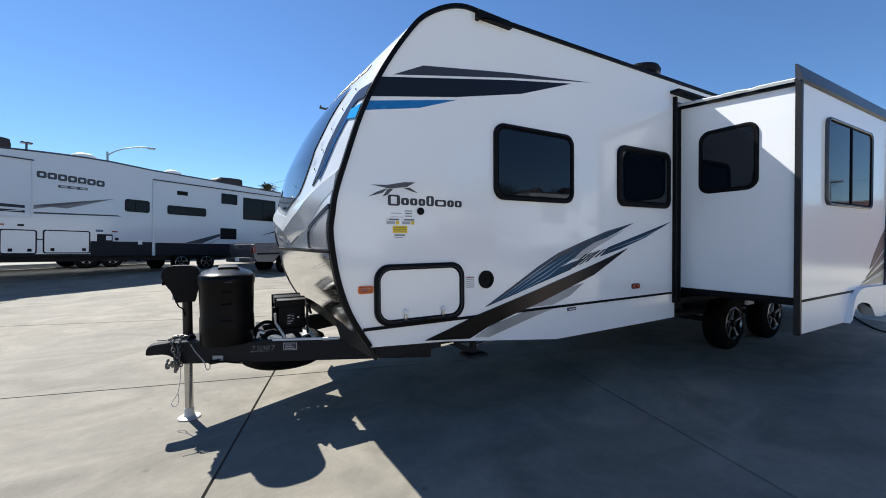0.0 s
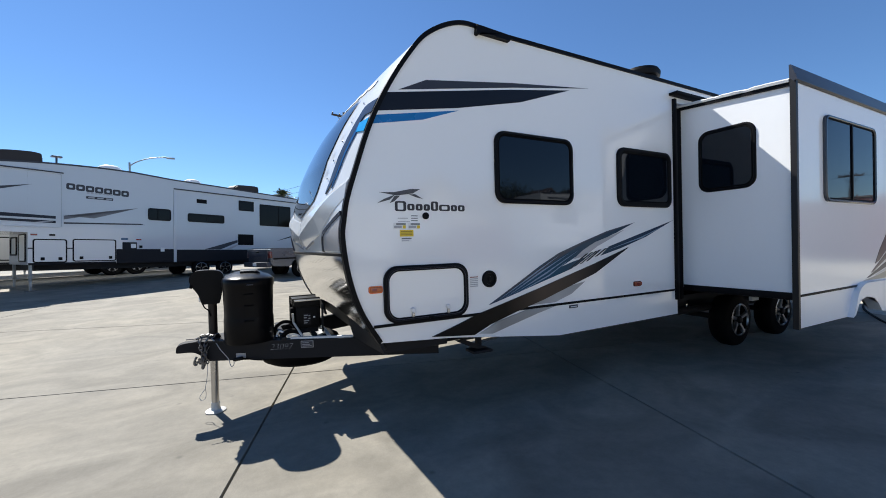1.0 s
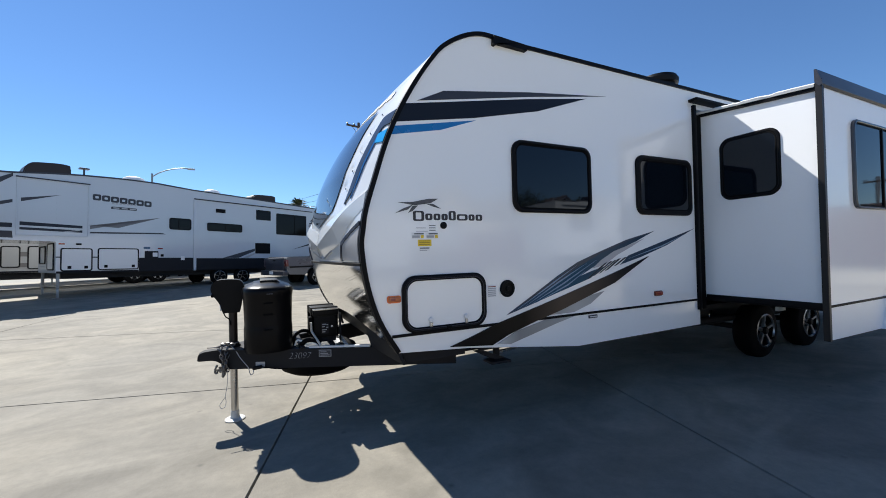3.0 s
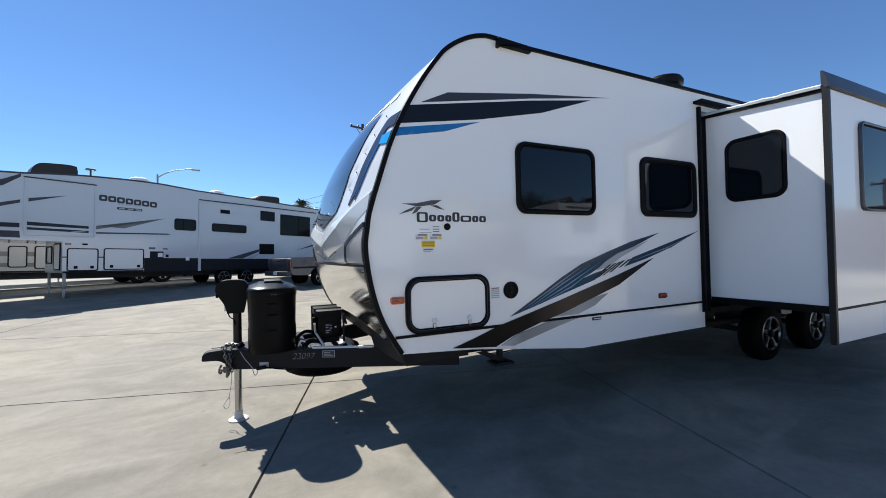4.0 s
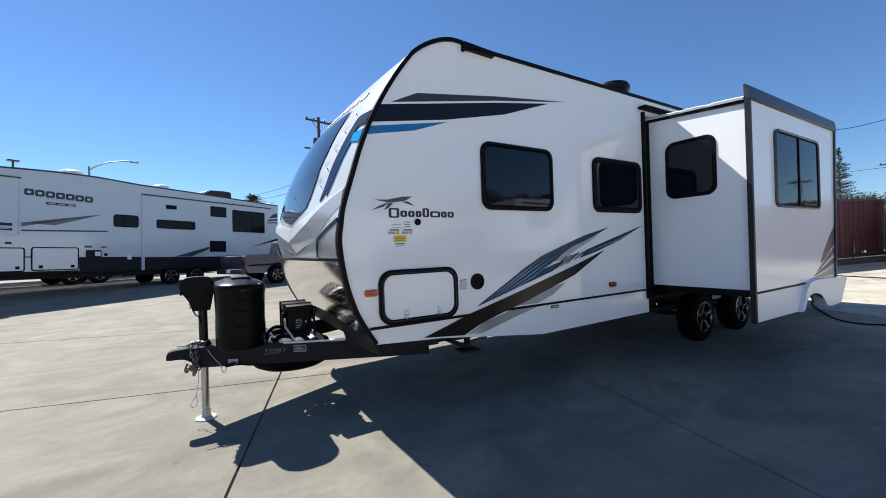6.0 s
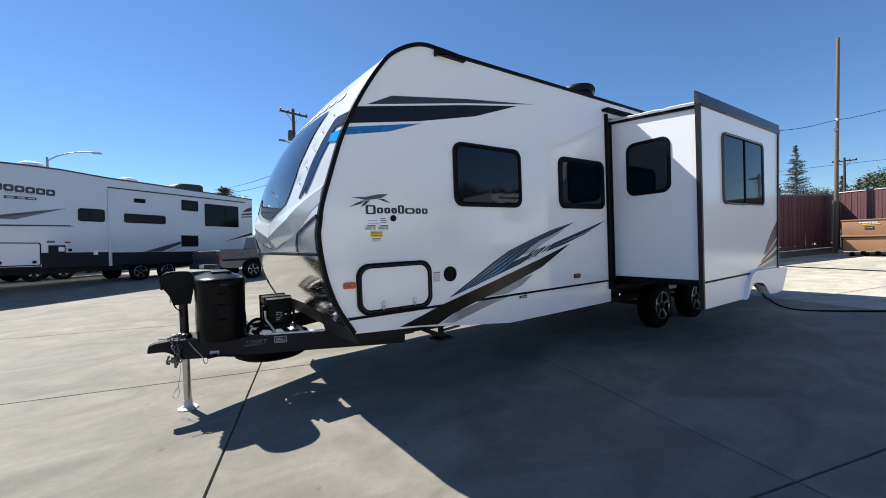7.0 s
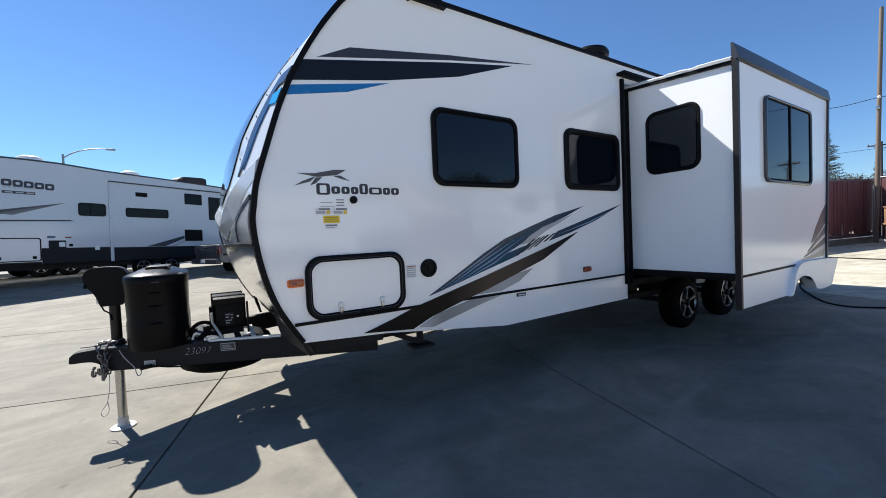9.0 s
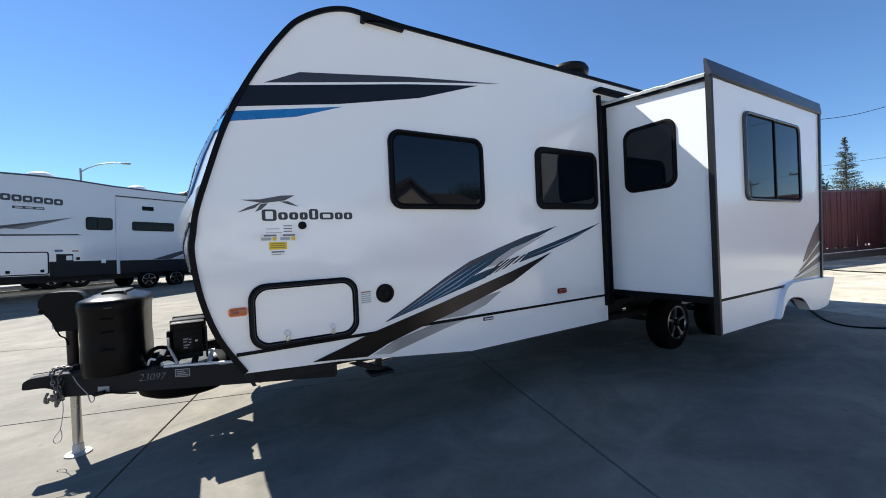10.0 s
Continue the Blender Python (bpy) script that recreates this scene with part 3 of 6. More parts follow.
# moulded ridges, stripes and lamp recesses painted as grey patches, mirrored about the middle line
for s in (1, -1):
    def quad(*c):
        return [(p[0] if s == 1 else 2 * MIDY - p[0], p[1]) for p in c]
    part("brow_facet", cap_patch(B(), quad((2.475, 1.795), (2.475, 1.770), (3.00, 1.575), (3.05, 1.662)), (0.004, 0.016, 0.036, 0.004), 8, 8, 0.04), M_CAP, cap, angle=50)
    part("brow_facet", cap_patch(B(), quad((3.05, 1.662), (3.00, 1.575), (3.69, 1.45), (3.69, 1.575)), (0.004, 0.036, 0.030, 0.006), 8, 14, 0.04), M_CAP, cap, angle=50)
    part("cheek_facet", cap_patch(B(), quad((2.475, 1.770), (2.475, 1.668), (2.92, 1.445), (3.00, 1.575)), (0.016, 0.003, 0.003, 0.036), 8, 8, 0.04), M_CAP, cap, angle=50)
    part("cheek_facet", cap_patch(B(), quad((3.00, 1.575), (2.92, 1.445), (3.58, 1.345), (3.69, 1.45)), (0.036, 0.003, 0.003, 0.030), 8, 14, 0.04), M_CAP, cap, angle=50)
    part("chin_line", cap_patch(B(), quad((3.20, 1.405), (3.18, 1.392), (3.60, 1.332), (3.66, 1.338)), 0.007, 4, 8, 0.02), M_CAPSHADE, cap, "grey moulded chin line")
    # raised grey patch paints the recess shade, dark strips its shaded rim
    part("lamp_recess", cap_patch(B(), quad((2.482, 1.552), (2.495, 1.322), (2.890, 1.322), (2.798, 1.440)), 0.009, 8, 8), M_CAPSHADE, cap, "lamp recess, its shade painted as a light grey patch")
    part("lamp_edge", cap_patch(B(), quad((2.482, 1.582), (2.482, 1.555), (2.802, 1.434), (2.828, 1.456)), 0.014, 10, 3, 0.02), M_CAPSTRIPE, cap)
    part("lamp_side", cap_patch(B(), quad((2.796, 1.452), (2.830, 1.452), (2.930, 1.316), (2.890, 1.316)), 0.014, 3, 8, 0.02), M_CAPSTRIPE, cap)
    part("cap_stripe", cap_strip(B(), quad((2.468, 2.349), (2.620, 2.350), (2.655, 2.335), (2.700, 2.19), (2.750, 2.00), (2.800, 1.83), (2.842, 1.735)), quad((2.468, 2.249), (2.545, 2.254), (2.575, 2.250), (2.620, 2.15), (2.665, 1.993), (2.725, 1.82), (2.836, 1.733)), 0.009, 36), M_CAPSTRIPE, cap, "slate stripe bending down the cap")
    part("cap_stripe", cap_strip(B(), quad((2.468, 2.209), (2.598, 2.205)), quad((2.468, 2.117), (2.590, 2.138)), 0.009, 8), M_SKYBLUE, cap, "bright blue stripe")
    part("cap_stripe", cap_strip(B(), quad((2.598, 2.205), (2.628, 2.115), (2.665, 1.99), (2.707, 1.84), (2.738, 1.765)), quad((2.590, 2.138), (2.610, 2.08), (2.646, 1.98), (2.694, 1.835), (2.734, 1.763)), 0.009, 24), M_CAPBLUE, cap, "thin blue stripe")
    for y0, z0 in BOLTS:
        c = cap_at(y0 if s == 1 else 2 * MIDY - y0, z0, 0.004)
        part("cap_bolt", lathe(B(), c, [(0.007, -0.006), (0.007, -0.002), (0.004, 0.0)], "x", 10), M_CAPSTRIPE, cap)
# raised chrome badge along the top of the nose: plain blocks
for k in range(11):
    y0 = 2.80 + 0.165 * k
    part("badge_block", cap_patch(B(), [(y0, 2.615), (y0 + 0.11, 2.615), (y0 + 0.11, 2.565), (y0, 2.565)], 0.008, 3, 3, 0.012), M_CHROME, cap)

# black edge trim round the nose and along the roof
def inset(pts, d):
    out = []
    for i, p in enumerate(pts):
        a, b = Vector(pts[max(i - 1, 0)]), Vector(pts[min(i + 1, len(pts) - 1)])
        t = (b - a).normalized()
        n = Vector((t.y, -t.x))
        out.append((p[0] + n.x * d, p[1] + n.y * d))
    return out


line = NOSE_FINE + [(REAR, 2.995)]
outer, inner = inset(line, -0.006), inset(line, 0.025)
bm = B()
sect = []
for o, i in zip(outer, inner):
    sect.append([bm.verts.new((*p,)) for p in ((o[0], SIDE + 0.04, o[1]), (o[0], SIDE - 0.014, o[1]), (i[0], SIDE - 0.014, i[1]), (i[0], SIDE + 0.01, i[1]))])
for a, b in zip(sect, sect[1:]):
    for k in range(4):
        bm.faces.new((a[k], a[(k + 1) % 4], b[(k + 1) % 4], b[k]))
part("edge_trim", bm, M_BLACK, trailer, "black edge trim", angle=50)
bm = B()
sect = []
for o, i in zip(outer, inner):
    sect.append([bm.verts.new((*p,)) for p in ((o[0], FAR - 0.04, o[1]), (o[0], FAR + 0.014, o[1]), (i[0], FAR + 0.014, i[1]), (i[0], FAR - 0.01, i[1]))])
for a, b in zip(sect, sect[1:]):
    for k in range(4):
        bm.faces.new((a[k], a[(k + 1) % 4], b[(k + 1) % 4], b[k]))
part("edge_trim", bm, M_BLACK, trailer, "black edge trim", angle=50)
part("gutter_spout", prism(B(), [(1.52, 3.010), (1.80, 2.998), (1.83, 2.985), (1.83, 2.952), (1.56, 2.958), (1.535, 2.94), (1.515, 2.945)], SIDE - 0.04, SIDE + 0.02), M_BLACK, trailer, "black awning end bracket")
part("belt_trim", box(B(), 0.665, 4.02, SIDE - 0.010, SIDE + 0.002, 0.795, 0.815, 0.003), M_BLACK, trailer, "thin black belt moulding")

# roof fittings
part("roof_vent", lathe(B(), (4.16, 2.95, 3.015), [(0.205, 0.000), (0.205, 0.195), (0.184, 0.207), (0.184, 0.226), (0.214, 0.238), (0.220, 0.287), (0.200, 0.323), (0.132, 0.342), (0.032, 0.345)], "z", 28), M_POLY, trailer, "black round roof vent")


# windows
def window(parent, x0, x1, z0, z1, y, axis="y", s=-1, r=0.09, bar=None, fw=0.045, wide_bar=0.012, k=1.0, m=None):
    """A frame proud of the wall, a dark pane set back in it, and a bar where the sash meets."""
    o, i = rrect(x0, x1, z0, z1, r), rrect(x0 + fw, x1 - fw, z0 + fw, z1 - fw, max(r - fw * 0.6, 0.02))
    w = part("window", ring(B(), o, i, y, y + s * k * 0.028, axis, 0.008), m or M_BLACK, parent, "black framed window with dark tinted glass", angle=40)
    part("pane", prism(B(), rrect(x0 + fw - 0.004, x1 - fw + 0.004, z0 + fw - 0.004, z1 - fw + 0.004, max(r - fw * 0.6, 0.02)), y, y + s * k * 0.014, axis), M_GLASS, w, angle=20)
    o2, i2 = rrect(x0 + fw - 0.002, x1 - fw + 0.002, z0 + fw - 0.002, z1 - fw + 0.002, max(r - fw * 0.6, 0.02)), rrect(x0 + fw + 0.012, x1 - fw - 0.012, z0 + fw + 0.012, z1 - fw - 0.012, max(r - fw, 0.015))
    part("gasket", ring(B(), o2, i2, y, y + s * k * 0.019, axis, 0.002), M_RUB, w, angle=40)
    if bar:
        if axis == "y":
            part("sash_bar", box(B(), bar - wide_bar, bar + wide_bar, min(y, y + s * k * 0.024), max(y, y + s * k * 0.024), z0 + fw, z1 - fw, 0.003), M_BLACK, w)
        else:
            part("sash_bar", box(B(), min(y, y + s * k * 0.024), max(y, y + s * k * 0.024), bar - wide_bar, bar + wide_bar, z0 + fw, z1 - fw, 0.003), M_BLACK, w)
    return w


window(trailer, 1.675, 2.508, 1.665, 2.238, SIDE, fw=0.028)
window(trailer, 3.092, 3.920, 1.673, 2.240, SIDE, bar=None)

# storage door with rounded black frame
dr = part("compartment_door", ring(B(), rrect(0.738, 1.402, 0.812, 1.208, 0.10, 9), rrect(0.776, 1.364, 0.850, 1.170, 0.075, 9), SIDE, SIDE - 0.026, "y", 0.008), M_BLACK, trailer, "white storage door in a black rounded frame", angle=40)
part("door_panel", prism(B(), rrect(0.772, 1.368, 0.846, 1.174, 0.075, 9), SIDE, SIDE - 0.012), M_GEL, dr, "white door panel", angle=20)
part("frame_groove", ring(B(), rrect(0.752, 1.388, 0.826, 1.194, 0.09, 9), rrect(0.758, 1.382, 0.832, 1.188, 0.086, 9), SIDE - 0.02, SIDE - 0.029, "y", 0.001), M_CHAS, dr)
# thin grey ring paints the highlight on the black frame's ridge
part("frame_bead", ring(B(), rrect(0.763, 1.377, 0.837, 1.183, 0.082, 9), rrect(0.767, 1.373, 0.841, 1.179, 0.079, 9), SIDE - 0.02, SIDE - 0.030, "y", 0.001), M_SLATE, dr)
for x in (0.945, 1.225):
    lt = part("latch", lathe(B(), (x, SIDE - 0.012, 0.895), [(0.017, 0.0), (0.017, -0.014), (0.012, -0.018)], "y", 16), M_WHITE, dr, "white round thumb latch")
    part("latch_tongue", box(B(), x - 0.010, x + 0.010, SIDE - 0.030, SIDE - 0.012, 0.846, 0.878, 0.003), M_CHROME, lt)
part("strap", box(B(), 1.06, 1.10, SIDE - 0.032, SIDE - 0.02, 0.822, 0.842, 0.003), M_BLACK, dr)

for x0, x1, z0, z1, m1, m2, lab in ((0.634, 0.732, 1.030, 1.080, M_LENS, M_AMBER, "amber side marker lamp"), (3.307, 3.417, 0.888, 0.938, M_DIMRED, M_DARKRED, "amber and red side marker lamp")):
    ml = part("marker_light", prism(B(), rrect(x0, x1, z0, z1, 0.015, 4), SIDE, SIDE - 0.010), m2, trailer, lab)
    part("lens", box(B(), x0 + 0.008, x1 - 0.008, SIDE - 0.024, SIDE - 0.009, z0 + 0.007, z1 - 0.007, 0.006), m1, ml)
    part("lens_core", box(B(), x0 + 0.020, x1 - 0.045, SIDE - 0.026, SIDE - 0.022, z0 + 0.017, z1 - 0.017, 0.001), M_RED, ml)
part("vent_port", lathe(B(), (1.601, SIDE, 1.071), [(0.066, 0.0), (0.066, -0.012), (0.060, -0.020), (0.046, -0.020), (0.042, -0.010), (0.020, -0.010), (0.016, -0.018), (0.004, -0.019)], "y", 32), M_POLY, trailer, "round black vent port")
part("cable_port", lathe(B(), (1.067, SIDE, 1.556), [(0.025, 0.0), (0.025, -0.010), (0.018, -0.016), (0.004, -0.016)], "y", 20), M_POLY, trailer, "small round black cable port")
part("reflector", box(B(), 2.443, 2.543, SIDE - 0.010, SIDE, 0.757, 0.784, 0.003), M_SLATE, trailer)
part("reflector_bar", box(B(), 2.453, 2.533, SIDE - 0.013, SIDE - 0.004, 0.767, 0.774, 0.001), M_WHITE, trailer)


# graphics
def decal(name, pts, material, parent=None, y=SIDE, t=0.0025, label=""):
    return part(name, prism(B(), pts, y + 0.001, y - t), material, parent or trailer, label, flat=True)


decal("stripe", [(0.885, 2.428), (1.097, 2.53), (1.86, 2.638), (2.734, 2.736), (1.855, 2.600)], M_SLATE, label="slate grey wedge stripe")
decal("stripe", [(0.775, 2.392), (1.15, 2.458), (1.85, 2.582), (2.495, 2.680), (1.95, 2.496), (1.35, 2.365), (0.69, 2.255)], M_NAVY, label="navy wedge stripe")
decal("stripe", [(0.686, 2.226), (1.363, 2.348), (1.066, 2.243), (0.655, 2.163)], M_BLUE, label="bright blue stripe")
BLADE_TOP = [(1.590, 0.866), (1.91, 1.035), (2.113, 1.145), (2.336, 1.250), (2.622, 1.341), (2.944, 1.436), (3.342, 1.520)]
decal("swoosh", BLADE_TOP + [(3.078, 1.422), (2.84, 1.346), (2.617, 1.246), (2.437, 1.165), (2.267, 1.088), (2.055, 1.007), (1.857, 0.936), (1.673, 0.886)], M_STEELBLUE, label="steel blue swoosh")
decal("swoosh", [(1.674, 0.910), (1.959, 1.060), (2.336, 1.248), (2.622, 1.339), (2.977, 1.440), (3.300, 1.508), (2.950, 1.422), (2.621, 1.322), (2.356, 1.216), (2.007, 1.047)], M_SWEDGE, t=0.0038, label="dark upper edge of the swoosh")
decal("swoosh", [(2.507, 1.190), (2.618, 1.262), (2.776, 1.334), (3.008, 1.396), (3.184, 1.447), (3.020, 1.376), (2.820, 1.300), (2.645, 1.212)], M_SILV, t=0.0045, label="silver swoosh")
decal("swoosh", [(1.603, 0.868), (1.833, 0.929), (2.105, 1.004), (2.348, 1.070), (2.479, 1.106), (2.644, 1.197), (2.506, 1.169), (2.323, 1.119), (2.107, 1.050), (1.859, 0.965)], M_STEELBLUE, t=0.0052, label="lower steel blue swoosh")
decal("swoosh", [(2.851, 1.208), (2.968, 1.291), (3.44, 1.412), (3.957, 1.544), (3.515, 1.377), (3.138, 1.272)], M_STEELBLUE, label="steel blue swoosh")
for q0, q1, q2 in (((1.741, 0.905), (2.110, 1.089), (2.441, 1.238)), ((1.810, 0.924), (2.160, 1.074), (2.558, 1.262)), ((1.880, 0.940), (2.212, 1.062), (2.420, 1.170)), ((1.700, 0.905), (2.060, 1.090), (2.330, 1.226)), ((2.966, 1.262), (3.438, 1.371), (3.807, 1.487))):
    decal("streak", [q0, (q1[0], q1[1] + 0.005), q2, (q1[0] + 0.006, q1[1] - 0.005)], M_PALEBLUE, t=0.0064)
for q in ([(2.440, 1.103), (2.466, 1.111), (2.690, 1.236), (2.662, 1.233)], [(2.510, 1.122), (2.532, 1.128), (2.752, 1.246), (2.728, 1.243)], [(2.580, 1.141), (2.600, 1.146), (2.808, 1.256), (2.786, 1.253)], [(2.660, 1.162), (2.690, 1.170), (2.862, 1.267), (2.834, 1.264)], [(2.775, 1.200), (2.806, 1.207), (2.940, 1.277), (2.912, 1.274)]):
    decal("slash", q, M_NAVY, t=0.0075)
decal("swoosh", [(1.094, 0.684), (1.30, 0.745), (1.50, 0.81), (2.08, 0.955), (2.77, 1.14), (3.235, 1.275), (2.77, 1.05), (2.14, 0.86), (1.86, 0.79), (1.60, 0.715), (1.451, 0.652)], M_BRONZE, t=0.012, label="charcoal bronze swoosh")
decal("swoosh", [(2.645, 0.983), (2.257, 0.923), (1.956, 0.826), (2.279, 0.826), (2.478, 0.885)], M_SILVFADE, t=0.003, label="silver swoosh")
decal("swoosh", [(1.97, 0.794), (1.67, 0.73), (1.50, 0.655), (1.62, 0.640), (2.07, 0.75), (2.28, 0.794)], M_SILVFADE, t=0.0085, label="silver swoosh")

# maker's mark drawn as plain blocks, with a plain running shape above
x = 0.834
for k, (w, h) in enumerate(((0.092, 0.076), (0.064, 0.052), (0.062, 0.052), (0.058, 0.052), (0.066, 0.074), (0.098, 0.052), (0.060, 0.052), (0.066, 0.052))):
    z0 = 1.590 if k else 1.583
    o_, n_ = rrect(x + 0.002, x + w - 0.007, z0 + 0.003, z0 + h - 0.003, 0.014, 4), rrect(x + 0.022, x + w - 0.027, z0 + 0.014, z0 + h - 0.014, 0.006, 4)
    part("mark_block", ring(B(), o_, n_, SIDE + 0.001, SIDE - 0.003), M_LOGO, trailer, flat=True)
    x += w
M_MARK = mat("logo_grey", (0.07, 0.07, 0.075), 0.4, 0, 0.5, 60.0, 150.0)
for pts in ([(0.725, 1.712), (0.83, 1.716), (0.95, 1.742), (1.03, 1.746), (0.97, 1.712), (0.85, 1.694)], [(0.705, 1.636), (0.76, 1.668), (0.84, 1.700), (0.80, 1.664)], [(0.80, 1.640), (0.835, 1.690), (0.875, 1.694), (0.835, 1.655)], [(0.94, 1.705), (0.99, 1.708), (1.05, 1.676), (1.00, 1.686)]):
    decal("mark_shape", pts, M_MARK, t=0.003)
# warning labels: bars only
for x0, x1, z0, z1, m1 in ((0.855, 0.945, 1.512, 1.516, M_GREYPRINT), (0.855, 0.93, 1.535, 1.540, M_GREYPRINT), (0.955, 1.005, 1.552, 1.558, M_INK), (0.955, 1.005, 1.535, 1.541, M_INK), (0.955, 1.005, 1.518, 1.524, M_INK)):
    decal("label_bar", [(x0, z0), (x1, z0), (x1, z1), (x0, z1)], m1, t=0.002)
for x0 in (0.822, 0.930):
    wl = decal("warning_label", [(x0, 1.462), (x0 + 0.092, 1.462), (x0 + 0.092, 1.505), (x0, 1.505)], M_WHITE, t=0.0022, label="small white warning label")
    decal("label_bar", [(x0 + 0.02, 1.492), (x0 + 0.09, 1.492), (x0 + 0.09, 1.502), (x0 + 0.02, 1.502)], M_INK, wl, t=0.0036)
    decal("label_bar", [(x0 + 0.004, 1.468), (x0 + 0.060, 1.468), (x0 + 0.060, 1.485), (x0 + 0.004, 1.485)], M_GREYPRINT, wl, t=0.0036)
    decal("label_bar", [(x0 + 0.068, 1.466), (x0 + 0.090, 1.466), (x0 + 0.090, 1.488), (x0 + 0.068, 1.488)], M_YEL, wl, t=0.0036)
yl = decal("warning_label", [(0.868, 1.410), (0.970, 1.410), (0.970, 1.456), (0.868, 1.456)], M_YEL, t=0.0022, label="yellow warning label")
for z in (1.420, 1.432, 1.444):
    decal("label_bar", [(0.876, z), (0.960, z), (0.960, z + 0.004), (0.876, z + 0.004)], mat("label_ink", (0.30, 0.2, 0.02), 0.5), yl, t=0.0036)
sl = decal("warning_label", [(0.878, 1.375), (0.955, 1.375), (0.955, 1.402), (0.878, 1.402)], M_WHITE, t=0.0022, label="small white label")
decal("label_bar", [(0.880, 1.392), (0.953, 1.392), (0.953, 1.400), (0.880, 1.400)], M_INK, sl, t=0.0036)
decal("label_bar", [(0.880, 1.378), (0.935, 1.378), (0.935, 1.383), (0.880, 1.383)], M_GREYPRINT, sl, t=0.0036)
fl = decal("filler_label", [(1.425, 1.014), (1.500, 1.014), (1.500, 1.104), (1.425, 1.104)], M_WHITE, t=0.0022, label="white printed label")
for k in range(6):
    decal("label_bar", [(1.428, 1.020 + 0.014 * k), (1.496, 1.020 + 0.014 * k), (1.496, 1.026 + 0.014 * k), (1.428, 1.026 + 0.014 * k)], M_GREYPRINT if k < 5 else M_RED, fl, t=0.0036)

# ---------------- slide room ----------------
SX0, SX1, SY = 4.07, 6.530, 1.48
slide = part("slide_room", prism(B(), [(SY + 0.03, 0.825), (SIDE + 0.48, 0.825), (SIDE + 0.48, 2.765), (SIDE, 2.748), (SY + 0.03, 2.665)], 4.115, 6.50, "x"), M_GEL2, trailer, "white slide room box, pushed out")
bm = B()
ny = 22
rndw = random.Random(5)
loops = []
for k in range(ny + 1):
    f = k / ny
    y = SY + 0.035 + (SIDE + 0.2 - SY - 0.035) * f
    z = 2.670 + 0.085 * (y - SY) / (SIDE - SY)
    w = rndw.uniform(0.0, 0.010)
    loops.append([bm.verts.new(p) for p in ((4.098 - w, y, z - 0.004), (4.094 - w, y, z + 0.012 + w), (4.112, y, z + 0.026 + w), (4.3, y, z + 0.030), (6.32, y, z + 0.030), (6.51, y, z + 0.022), (6.515, y, z - 0.004))])
for l0, l1 in zip(loops, loops[1:]):
    for q in range(6):
        bm.faces.new((l0[q], l0[q + 1], l1[q + 1], l1[q]))
part("slide_roof", bm, M_MEMB, slide, "white wrinkled slide roof membrane", angle=50)
part("roof_edge", prism(B(), [(SY + 0.03, 2.636), (SIDE, 2.720), (SIDE, 2.750), (SY + 0.03, 2.666)], 4.098, 4.113, "x"), M_BLACK, slide, "black roof edge strip")
part("slide_floor", box(B(), 4.11, 6.51, SY + 0.03, SIDE + 0.45, 0.806, 0.822), M_DARK, slide)
part("side_skirt", box(B(), 4.10, 4.113, SY + 0.030, SIDE - 0.022, 0.795, 0.856, 0.003), M_BLACK, slide)
fascia = part("fascia", prism(B(), [(SX0 + 0.045, 0.83), (SX1 - 0.140, 0.83), (SX1 - 0.032, 2.66), (SX0 + 0.045, 2.66)], SY, SY + 0.028), M_FASCIA, slide, "glossy white fascia panel")
part("fascia_flange", prism(B(), [(SX0 + 0.012, 0.545), (SX0 + 0.045, 0.545), (SX0 + 0.045, 2.68), (SX0 + 0.012, 2.72)], SY - 0.018, SY + 0.026), M_FLANGE, slide, "black corner flange")
part("fascia_flange", prism(B(), [(SX1 - 0.145, 0.83), (SX1 - 0.110, 0.83), (SX1, 2.70), (SX1 - 0.035, 2.68)], SY - 0.018, SY + 0.03), M_SLATE, slide, "dark grey corner flange")
bm = B()
ends = [[bm.verts.new((x + w * (y - SY + 0.024), y, z)) for y, z in ((SY - 0.024, 2.672), (SY - 0.004, 2.660), (SY + 0.026, 2.70), (SY + 0.028, 2.808), (SY + 0.014, 2.808), (SY - 0.024, 2.692))] for x, w in ((SX0 + 0.006, 0.0), (SX1 + 0.004, 2.4))]
for k in range(6):
    bm.faces.new((ends[0][k], ends[0][(k + 1) % 6], ends[1][(k + 1) % 6], ends[1][k]))
bm.faces.new(ends[0])
bm.faces.new(ends[1][::-1])
part("flange_top", bm, M_SLATE, slide, "dark grey sloping top flange")
part("fascia_line", box(B(), SX0 + 0.045, 5.50, SY - 0.008, SY + 0.01, 0.818, 0.838, 0.003), M_BLACK, slide)
window(slide, 4.645, 5.885, 1.658, 2.458, SY, bar=5.262, r=0.08, fw=0.026, wide_bar=0.012, m=M_SHEEN)
window(slide, 1.766, 2.276, 1.810, 2.430, 4.115, axis="x", r=0.10, fw=0.028, k=0.35)
# skirt with wheel arch
arch = [(5.20, 0.56), (5.27, 0.65), (5.36, 0.702), (5.46, 0.715), (5.58, 0.705), (5.70, 0.68), (5.80, 0.62), (5.87, 0.545)]
part("slide_skirt", prism(B(), [(SX0 + 0.045, 0.548), (5.14, 0.540)] + arch[:4] + [(5.46, 0.818), (SX0 + 0.045, 0.818)], SY - 0.002, SY + 0.03), M_GEL2, slide, "white lower skirt")
